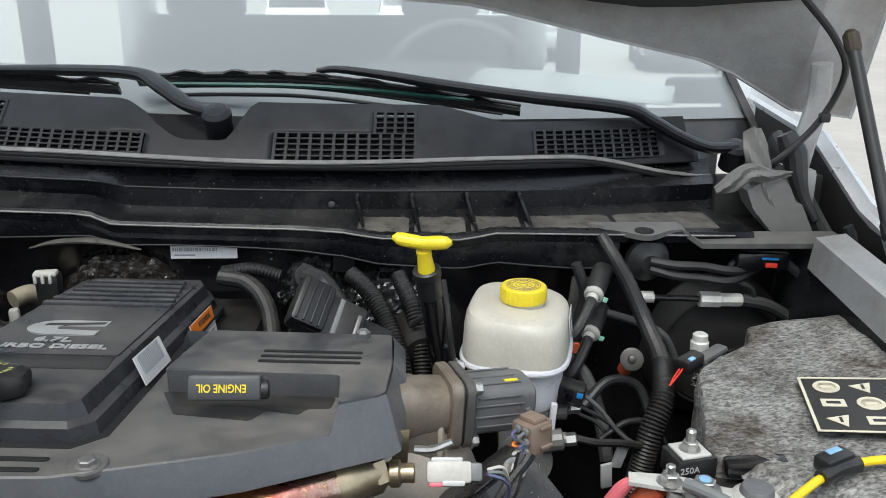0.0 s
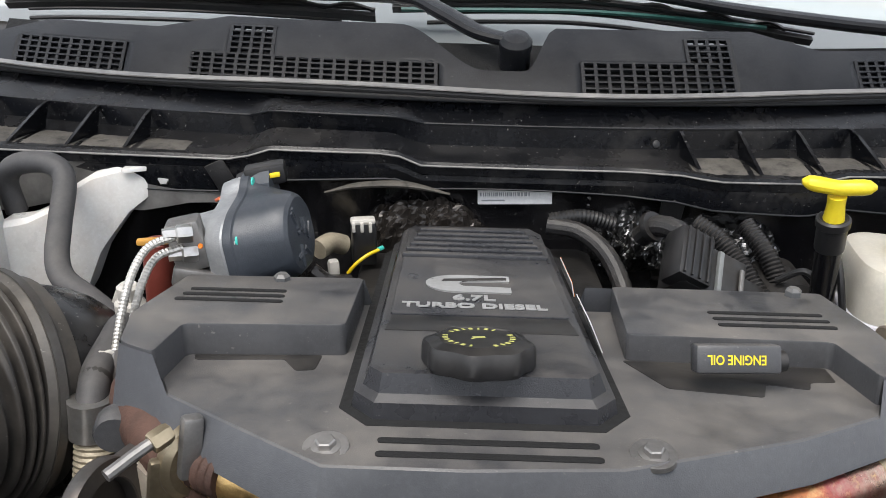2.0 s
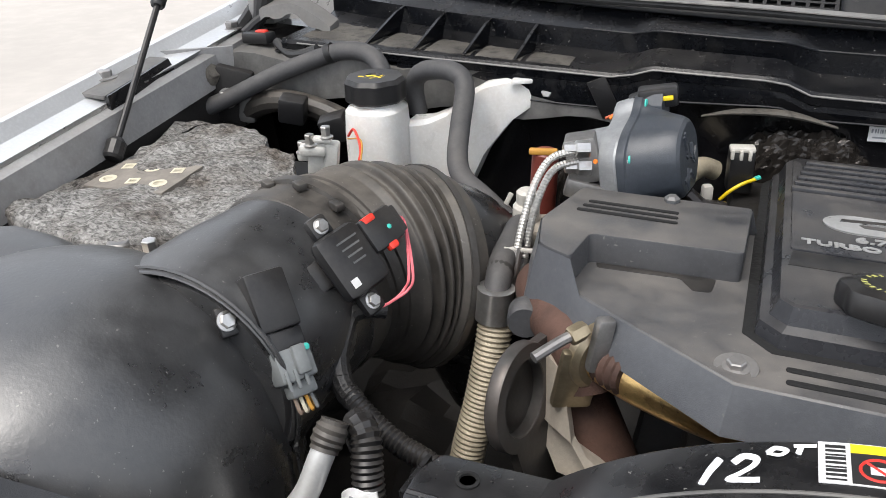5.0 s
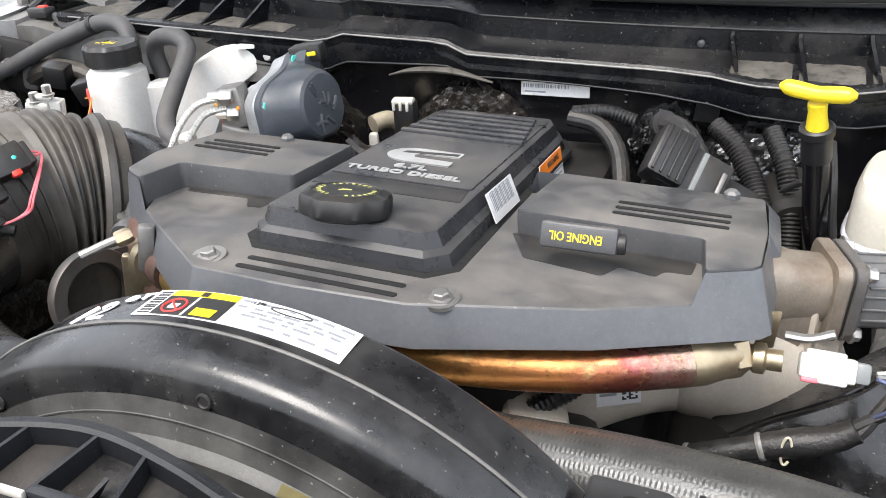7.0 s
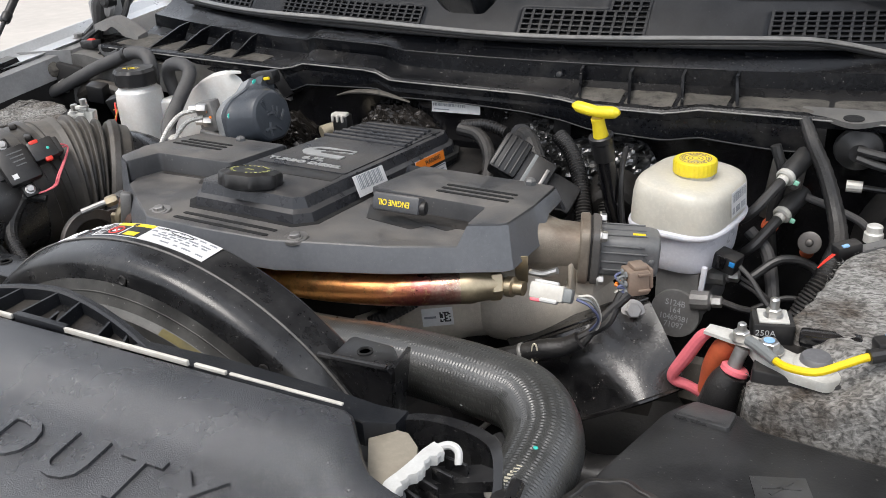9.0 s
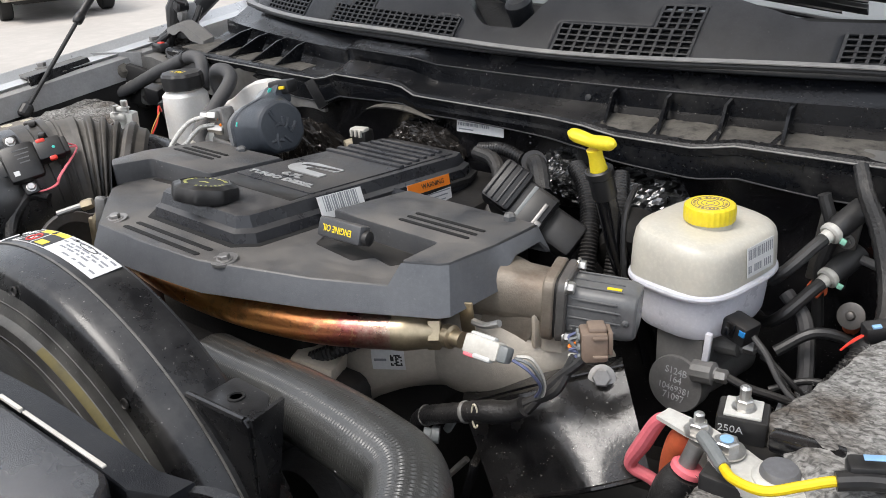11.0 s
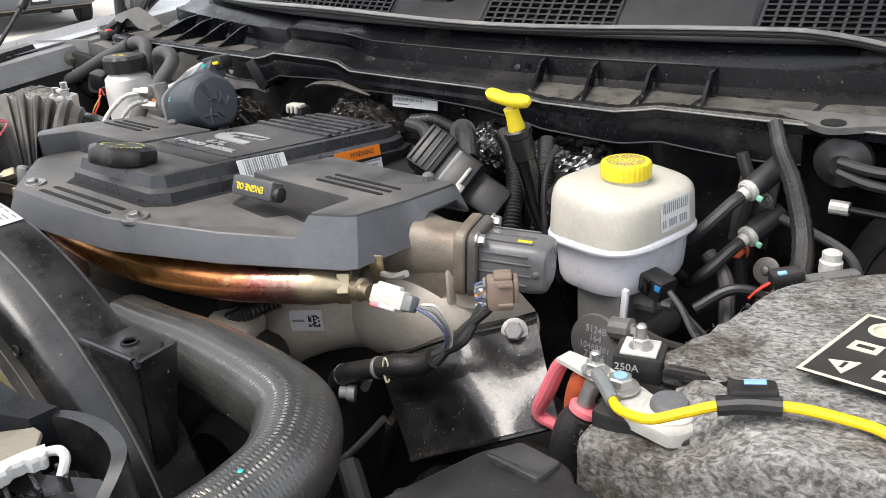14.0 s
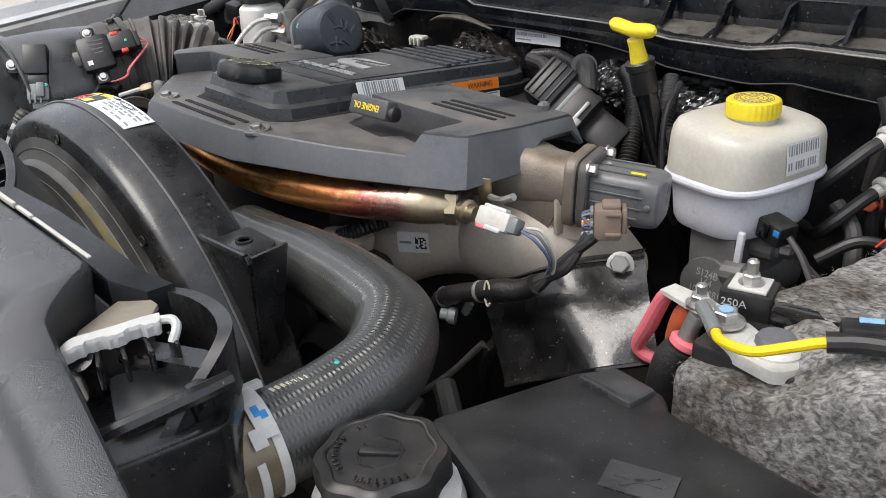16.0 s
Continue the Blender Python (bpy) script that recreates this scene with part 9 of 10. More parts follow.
    part("hose_band", lathe([(0.0142, -0.003), (0.0148, 0), (0.0142, 0.003)], (-0.6985, 0.775, 1.162), (0, 0.9, 0.3), n=18), BLACKCONN, x)
    part("ferrule", tube([(-0.6955, 0.753, 1.155), (-0.6965, 0.752, 1.138), (-0.698, 0.750, 1.120)], 0.0192, n=20), STEEL, x)
    part("tie", rbox((-0.680, 0.800, 1.176), (0.045, 0.005, 0.004), 0.001, (0, 10, 25)), CLOUDY, x)
    part("clamp", rbox((-0.662, 0.745, 1.165), (0.012, 0.016, 0.035), 0.003, (0, 10, 0)), BLACKCONN, x)
    g = thing("cover_grommet", (-0.64, 0.69, 1.17), "grey rubber plug beside the cover's corner", "grommet")
    part("plug", lathe([(0.015, 0), (0.017, 0.004), (0.017, 0.02), (0.015, 0.024)], (-0.650, 0.704, 1.166), (0.2, -0.9, 0), n=18), COVER, g)


build_turbo_corner()


# ---- back of the engine: plugs, looms and foil ----
def build_rear_clutter():
    c = thing("injector_connector", (-0.50, 1.08, 1.14), "black sensor connector with a white lock", "connector")
    part("body", rbox((-0.489, 1.072, 1.182), (0.030, 0.028, 0.055), 0.005, (0, 0, 10)), BLACKCONN, c)
    part("lock", rbox((-0.489, 1.066, 1.211), (0.030, 0.018, 0.007), 0.003, (0, 0, 10)), CLOUDY, c)
    for k in range(3):
        part("lock_tooth", rbox((-0.499 + 0.010 * k, 1.056, 1.206), (0.004, 0.006, 0.012), 0.001, (0, 0, 10)), CLOUDY, c)
    part("yellow_wire", tube([(-0.507, 1.045, 1.151), (-0.497, 1.045, 1.163), (-0.484, 1.05, 1.172), (-0.470, 1.06, 1.176)], 0.0022, n=8), YELLOWWIRE, c)
    part("green_clip", rbox((-0.468, 1.062, 1.177), (0.008, 0.006, 0.004), 0.001, (0, -20, 20)), TEAL, c)
    v = thing("vent_elbow", (-0.54, 1.03, 1.14), "pale cast elbow behind the actuator", "elbow")
    part("elbow", tube([(-0.520, 1.118, 1.160), (-0.535, 1.105, 1.168), (-0.548, 1.085, 1.166)], 0.013, n=16), TANMETAL, v)
    part("valve", rbox((-0.522, 1.035, 1.158), (0.013, 0.014, 0.030), 0.004, (0, 0, 20)), CLOUDY, v)
    part("sleeve", tube([(-0.545, 1.00, 1.17), (-0.525, 1.0, 1.155), (-0.50, 1.01, 1.15)], 0.014, n=12), BLACKFOIL, v)
    for path, r, nm in (([(-0.265, 1.095, 1.195), (-0.225, 1.085, 1.190), (-0.195, 1.055, 1.170), (-0.180, 1.01, 1.135), (-0.178, 0.97, 1.09)], 0.0115, "taped"), ([(-0.262, 1.10, 1.200), (-0.22, 1.10, 1.205), (-0.18, 1.098, 1.195)], 0.010, "ribbed"),
                        ([(-0.150, 1.085, 1.185), (-0.138, 1.065, 1.205), (-0.115, 1.040, 1.205), (-0.09, 1.01, 1.180)], 0.0135, "taped"), ([(-0.085, 1.09, 1.20), (-0.06, 1.07, 1.185), (-0.035, 1.04, 1.155), (-0.015, 1.0, 1.115), (-0.005, 0.97, 1.07)], 0.0135, "ribbed"),
                        ([(-0.02, 1.10, 1.195), (0.0, 1.06, 1.165), (0.012, 1.03, 1.12), (0.016, 1.0, 1.06)], 0.0125, "ribbed")):
        l = thing("engine_loom", path[-1], "ribbed black engine wiring loom" if nm == "ribbed" else "tape-wrapped black engine harness", "wiring loom", "engine looms")
        part("sleeve", loom_tube(path, r, 12) if nm == "ribbed" else tube(path, r, n=12, step=0.006, ribs=0.0007), LOOM if nm == "ribbed" else TAPE, l)
    part("tie_ring", lathe([(0.0185, -0.004), (0.019, 0), (0.0185, 0.004)], (-0.142, 1.068, 1.203), (0.5, -0.6, 0.5), n=16), BLACKCONN, thing("loom_tie", (-0.142, 1.068, 1.19), "black plastic tie ring round the harness", "tie"))
    h = thing("lever_connector", (-0.11, 0.98, 1.10), "large dark grey lever-lock harness connector", "connector")
    m = plane_pose((-0.105, 0.985, 1.172), Vector((0.86, 0.12, -0.48)), Vector((0.25, 0.75, 0.62)))

    def at(nm, cc, sz, mt, bev=0.004):
        bm = rbox(cc, sz, bev)
        bm.transform(m)
        return part(nm, bm, mt, h)

    at("body", (0, 0, 0), (0.080, 0.060, 0.048), BLACKCONN, 0.006)
    at("cover", (-0.030, 0.004, 0.014), (0.045, 0.064, 0.036), BLACKCONN, 0.006)
    at("face", (0.022, -0.002, 0.024), (0.034, 0.054, 0.010), BLACKCONN, 0.003)
    for k in range(4):
        at("rib", (-0.046 + 0.010 * k, 0.004, 0.033), (0.003, 0.058, 0.003), BLACKCONN, 0.001)
    at("lever", (0.034, -0.024, 0.031), (0.013, 0.022, 0.006), DULLSTEEL, 0.003)
    at("lever_arm", (0.030, -0.008, 0.032), (0.006, 0.040, 0.004), DULLSTEEL, 0.002)
    at("tail", (0.060, 0.0, -0.012), (0.06, 0.052, 0.040), BLACKCONN, 0.008)
    at("ribs", (0.004, 0.0, 0.026), (0.006, 0.05, 0.006), GREYCONN, 0.001)

    def crumpled(name, centre, rx, ry, seed, material, label, tiltx):
        bm = bmesh.new()
        bmesh.ops.create_grid(bm, x_segments=36, y_segments=24, size=0.5)
        for vv in bm.verts:
            p = vv.co.copy()
            r = noise.noise(Vector((p.x * 9, p.y * 9, seed))) + 0.6 * noise.noise(Vector((p.x * 23, p.y * 23, seed + 3)))
            vv.co = Vector((p.x * 2 * rx, p.y * 2 * ry, 0.016 * r - 0.05 * (abs(p.x * 2) ** 3 + abs(p.y * 2) ** 3)))
        bm.transform(pose(*centre, tiltx, 0, 0))
        ob = solo(name, bm, material, label, "heat wrap")
        for f_ in ob.data.polygons:
            f_.use_smooth = False
        return ob

    crumpled("foil_wrap", (-0.030, 1.125, 1.140), 0.085, 0.060, 2.0, FOIL, "crinkled silver foil heat wrap on the firewall", 70)
    crumpled("foil_wrap", (-0.150, 1.130, 1.170), 0.05, 0.045, 5.0, FOIL, "small crinkled foil wrap behind the harness", 65)
    crumpled("tape_wrapped_duct", (-0.420, 1.125, 1.200), 0.085, 0.045, 7.0, BLACKFOIL, "shiny black tape-wrapped duct by the firewall", 35)
    crumpled("tape_wrapped_duct", (-0.640, 1.06, 1.205), 0.075, 0.035, 9.0, BLACKFOIL, "shiny black wrapped duct behind the actuator", 30)
    d = thing("dusty_grommet_plate", (-0.47, 1.14, 1.21), "curved dusty seal plate at the firewall opening", "seal plate")
    part("plate", tube([(-0.545, 1.146, 1.222), (-0.50, 1.136, 1.234), (-0.44, 1.132, 1.236), (-0.385, 1.138, 1.222)], [0.003, 0.010, 0.011, 0.003], n=10, flat=0.4), DUSTBED, d)
    k = thing("shift_motor", (0.03, 1.05, 1.06), "dark round motor housing behind the dipstick tube", "motor")
    part("drum", lathe([(0.040, 0), (0.042, 0.004), (0.042, 0.06), (0.034, 0.068), (0.012, 0.07)], (0.010, 1.095, 1.120), (0.15, -0.95, -0.25), n=28), DEEP, k)
    part("wire", tube([(0.0, 1.03, 1.15), (0.02, 1.01, 1.17), (0.035, 1.0, 1.16)], 0.004, n=8), RUBBER, k)
    t = thing("hanging_strap", (-0.095, 1.14, 1.18), "dark fabric strap tab hanging from the trough", "strap")
    part("strap", rbox((-0.098, 1.142, 1.215), (0.030, 0.004, 0.060), 0.001, (8, 6, 0)), TAPE, t)
    t2 = thing("hanging_strap", (-0.70, 1.14, 1.20), "dark fabric strap tab hanging from the trough", "strap")
    part("strap", rbox((-0.672, 1.142, 1.238), (0.026, 0.004, 0.055), 0.001, (8, -24, 0)), TAPE, t2)


build_rear_clutter()


# ---- left hinge corner debris and connectors ----
def build_left_corner():
    c = thing("corner_connector", (-1.24, 1.18, 1.27), "dark connector with a red tab by the hinge", "connector")
    part("body", rbox((-1.235, 1.190, 1.282), (0.056, 0.024, 0.018), 0.004, (0, -4, -12)), BLACKCONN, c)
    part("tab", rbox((-1.225, 1.186, 1.292), (0.022, 0.010, 0.006), 0.002, (0, -4, -12)), REDCLIP, c)
    part("wire", tube([(-1.20, 1.185, 1.278), (-1.17, 1.17, 1.265), (-1.14, 1.16, 1.268), (-1.11, 1.155, 1.278)], 0.007, n=8), RUBBER, c)
    part("wire", tube([(-1.27, 1.20, 1.285), (-1.25, 1.23, 1.305), (-1.20, 1.26, 1.325), (-1.20, 1.29, 1.36)], 0.007, n=8), RUBBER, c)
    b = thing("corner_bracket", (-1.27, 1.08, 1.12), "grimy steel bracket in the corner by the fender", "bracket")
    part("plate", rbox((-1.255, 1.125, 1.205), (0.06, 0.02, 0.09), 0.006, (0, 15, 20)), DEEP, b)
    part("stud", bolt((-1.252, 1.108, 1.205), (0.2, -1, 0.2), 0.012, 0.012, 0.016), DULLSTEEL, b)
    part("debris", rbox((-1.23, 1.13, 1.19), (0.03, 0.02, 0.06), 0.009, (0, 10, 20)), DUSTYGREY, b)
    l = thing("left_ledge", (-1.05, 1.15, 1.22), "painted sheet-metal ledge along the firewall top", "ledge")
    rings = []
    for i in range(21):
        x = -1.28 + 0.62 * i / 20
        z = 1.262 + 0.006 * math.sin(i * 1.1)
        rings.append([(x, 1.150, z), (x, 1.200, z + 0.004), (x, 1.200, z - 0.02), (x, 1.160, z - 0.008), (x, 1.156, z - 0.06), (x, 1.148, z - 0.06)])
    part("sheet", loft(rings), DUSTYGREY, l, "scuffed dusty sheet")
    for k in range(3):
        part("hole", lathe([(0.008, 0), (0.008, 0.0012), (0.006, 0.0014), (0.006, -0.001)], (-1.19 + 0.16 * k, 1.176, 1.2665), (0, 0, 1), n=16), LINER_SHADE, l)


build_left_corner()


# ---- wipers, windscreen, cab ----
def build_wiper(pivot, arm, blade, name_label):
    w = thing("windscreen_wiper", pivot, name_label, "wiper", "windscreen wipers")
    p = Vector(pivot)
    part("pivot_nut", lathe([(0.021, -0.034), (0.021, -0.008), (0.0225, -0.004), (0.0225, 0.006), (0.017, 0.013), (0.004, 0.016)], p, (0, -0.45, 0.9), n=24), COWL, w)
    part("arm", tube(arm, [0.015, 0.017, 0.019, 0.018, 0.016, 0.012, 0.008], n=12, flat=0.6), COWL, w)
    b = spline(blade, 10)
    part("blade_frame", tube(b, [0.004, 0.007, 0.008, 0.007, 0.004], n=8, straight=True, flat=0.7), BLACKCONN, w)
    part("squeegee", loft([[q + Vector((0, 0.004, -0.004)), q + Vector((0, 0.012, -0.016)), q + Vector((0, 0.008, -0.020)), q + Vector((0, -0.002, -0.010))] for q in b]), RUBBER, w)
    # dark bars added for the blade's reflection and the cowl below it
    for dz, r in ((-0.020, 0.0035), (-0.034, 0.005)):
        part("rail", tube([q + Vector((0, -0.002, dz)) for q in b[3:-2]], r, n=8, straight=True, flat=0.7), BLACKCONN, w)
    n = len(b)
    for i in range(3, n - 3, max(3, n // 7)):
        a, c = b[i], b[min(n - 1, i + 4)]
        part("bridge", tube([a + Vector((0, 0, -0.002)), (a + c) / 2 + Vector((0, -0.008, 0.006)), c + Vector((0, 0, -0.002))], 0.0035, n=6), BLACKCONN, w)
    return w


build_wiper((-0.297, 1.268, 1.392), [(-0.297, 1.270, 1.396), (-0.345, 1.295, 1.405), (-0.395, 1.335, 1.428), (-0.445, 1.375, 1.445), (-0.56, 1.41, 1.448), (-0.75, 1.44, 1.446), (-0.95, 1.48, 1.44)],
            [(-1.10, 1.50, 1.440), (-0.95, 1.470, 1.444), (-0.75, 1.445, 1.440), (-0.50, 1.430, 1.425)], "black windscreen wiper parked along the cowl")
build_wiper((0.540, 1.385, 1.320), [(0.540, 1.383, 1.326), (0.490, 1.380, 1.326), (0.440, 1.382, 1.345), (0.392, 1.387, 1.371), (0.345, 1.392, 1.390), (0.194, 1.402, 1.406), (0.048, 1.42, 1.424), (-0.04, 1.425, 1.438), (-0.128, 1.429, 1.449), (-0.165, 1.431, 1.446)],
            [(-0.475, 1.450, 1.437), (-0.30, 1.438, 1.440), (-0.165, 1.432, 1.436), (0.02, 1.440, 1.412), (0.183, 1.463, 1.385)], "black windscreen wiper with a worn rubber blade")
part("green_strip", tube([(-0.46, 1.440, 1.424), (-0.165, 1.423, 1.421), (0.10, 1.446, 1.396)], 0.0062, n=6, flat=0.6), mat("green_tinted_rubber", (0.03, 0.10, 0.085), 0.35), thing("wiper_rubber_insert", (-0.16, 1.43, 1.41), "green-tinted rubber insert along the wiper blade", "wiper insert"), "")


def ws(u, v, off=0.0):
    """The windscreen's surface: u from -1 to 1 across, v up."""
    w = 0.985 - 0.14 * v
    x = MID + u * w
    y = 1.425 + 0.20 * (u * w) ** 2 + 0.78 * v
    z = 1.372 + fall(x) + 0.60 * v
    return Vector((x, y - 0.6 * off, z + 0.78 * off))


def build_cab():
    g = thing("window_windscreen", (MID, 1.6, 1.37), "clear curved windscreen with a pale veil for reflected sky and dust", "windscreen", kind="structure")
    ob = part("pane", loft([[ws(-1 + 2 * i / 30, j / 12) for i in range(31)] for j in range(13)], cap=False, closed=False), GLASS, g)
    ob.visible_shadow = False
    band = loft([[ws(-1 + 2 * i / 30, v, -0.004) for i in range(31)] for v in (-0.06, 0.0, 0.035)], cap=False, closed=False)
    part("black_edge", band, BLACKCONN, g)
    c = thing("truck_cab", (MID, 2.4, 0.5), "silver pickup cab with open interior", "cab")
    for s in (-1, 1):
        part("pillar", loft([[ws(s * 1.0, v, 0.01) + Vector((s * a, b, 0)) for a, b in ((0.0, 0.0), (0.055, 0.02), (0.06, 0.09), (0.0, 0.06))] for v in (-0.1, 0.3, 0.7, 1.02)]), SILVER, c)
        part("pillar_trim", loft([[ws(s * 0.995, v, 0.013) + Vector((-s * a, -b, 0)) for a, b in ((-0.006, 0.004), (0.010, 0.004), (0.010, -0.01), (-0.006, -0.01))] for v in (-0.1, 0.3, 0.7, 1.02)]), BLACKCONN, c)
        part("door_side", rbox((MID + s * 0.90, 2.45, 0.95), (0.06, 1.7, 0.72), 0.02), SILVER, c)
        part("rear_pillar", rbox((MID + s * 0.74, 3.25, 1.65), (0.12, 0.12, 0.70), 0.02), SILVER, c)
        part("middle_pillar", rbox((MID + s * 0.76, 2.45, 1.65), (0.06, 0.10, 0.68), 0.02), DASH, c)
    part("roof", slab(rounded(rect(MID - 0.70, 2.18, MID + 0.70, 3.35), 0.1), 1.96, 2.02, 0.02), SILVER, c)
    part("back_wall", rbox((MID, 3.30, 1.05), (1.60, 0.06, 0.90), 0.02), DASH, c)
    part("floor_pan", rbox((MID, 2.4, 0.62), (1.7, 1.9, 0.05), 0.01), DASH, c)
    part("bulkhead", rbox((MID, 1.56, 0.95), (1.7, 0.04, 0.70), 0.01), DEEP, c)
    d = thing("dashboard", (MID, 1.75, 1.1), "grey vinyl dashboard under the windscreen", "dashboard")
    part("top", loft([[(x, 1.50 + 0.12 * ((x - MID) / 0.8) ** 2, 1.345 + fall(x)), (x, 1.72, 1.390 + fall(x)), (x, 1.95, 1.400 + fall(x)), (x, 2.02, 1.36), (x, 2.02, 1.05), (x, 1.55, 1.05)] for x in [MID - 0.80 + 1.6 * i / 16 for i in range(17)]]), DASH, d)
    part("hood", loft([[(0.03 + 0.30 * s - 0.15, y, z) for s in (0, 0.2, 0.5, 0.8, 1.0)] for y, z in ((1.85, 1.38), (1.90, 1.42), (2.0, 1.42), (2.02, 1.36))], cap=False, closed=False), DASH, d)
    p = thing("paper_sheet", (0.30, 1.70, 1.38), "white paper sheet lying on the dashboard", "paper")
    bm = bmesh.new()
    rows = [[bm.verts.new((0.085 + 0.42 * i / 8 + 0.05 * j / 6, 1.600 + 0.05 * i / 8 + 0.26 * j / 6 - 0.10 * (i / 8) * (j / 6), 1.398 - 0.030 * i / 8 + 0.016 * math.sin(i * 0.6) * 0.3 + 0.02 * j / 6)) for j in range(7)] for i in range(9)]
    for i in range(8):
        for j in range(6):
            bm.faces.new((rows[i][j], rows[i + 1][j], rows[i + 1][j + 1], rows[i][j + 1]))
    sheet = part("sheet", bm, PAPER, p)
    md = sheet.modifiers.new("thick", "SOLIDIFY")
    md.thickness = 0.002
    w = thing("steering_wheel", (0.10, 2.05, 1.2), "grey steering wheel behind the dashboard", "steering wheel")
    cc, ax = Vector((0.10, 2.03, 1.345)), Vector((0, -0.85, 0.52)).normalized()
    m = frame_of(ax)
    part("rim", tube([cc + m @ Vector((0.185 * math.cos(a), 0.185 * math.sin(a), 0)) for a in [2 * math.pi * i / 40 for i in range(41)]], 0.015, n=10, straight=True), DASH, w)
    part("hub", lathe([(0.075, -0.02), (0.075, 0.0), (0.05, 0.02), (0.01, 0.025)], cc, ax, n=24), DASH, w)
    for a in (0, 180, 270):
        part("spoke", tube([cc, cc + m @ Vector((0.18 * math.cos(radians(a)), 0.18 * math.sin(radians(a)), 0))], 0.014, n=8, straight=True), DASH, w)
    for x in (-0.72, 0.06):
        s = thing("cab_seat", (x, 2.6, 0.7), "grey cloth front seat with a headrest", "seat", "front seats")
        part("backrest", loft([super_ring(x, 2.72 + 0.22 * (z - 0.9), z, rx, 0.07, 4) for z, rx in ((0.85, 0.24), (1.0, 0.26), (1.25, 0.25), (1.42, 0.21), (1.47, 0.16))]), SEATM, s)
        part("headrest", loft([super_ring(x, 2.88, z, rx, 0.05, 3) for z, rx in ((1.49, 0.10), (1.52, 0.13), (1.62, 0.13), (1.66, 0.09))]), SEATM, s)
        part("post", tube([(x, 2.86, 1.44), (x, 2.88, 1.52)], 0.010, n=8), STEEL, s)
        part("cushion", rbox((x, 2.48, 0.86), (0.50, 0.50, 0.16), 0.05), SEATM, s)
    for s in (-1, 1):
        mr = thing("door_mirror", (MID + s * 1.08, 1.95, 1.3), "silver and black door mirror", "mirror")
        part("housing", rbox((MID + s * 1.12, 1.95, 1.42), (0.16, 0.08, 0.24), 0.035), BLACKCONN, mr)
        part("arm", rbox((MID + s * 0.99, 1.95, 1.36), (0.16, 0.05, 0.06), 0.015), BLACKCONN, mr)


build_cab()


# ---- open hood with its hinges and struts ----
def hood_at(u, v, off=0.0):
    x = MID + u * (1.04 - 0.06 * v)
    edge = abs(u)
    zr = float(np.interp(edge, (0, 0.41, 0.53, 0.62, 0.75, 0.80, 0.90, 1.0), (1.590, 1.570, 1.545, 1.525, 1.500, 1.482, 1.427, 1.416)))
    yr = 1.300 + 0.050 * edge**2
    y = yr - 0.50 * v + 0.04 * math.sin(v * 3.1) * (1 - edge**4) - off * 0.90
    z = zr + fall(x) + 1.08 * v - off * 0.42
    return Vector((x, y, z))


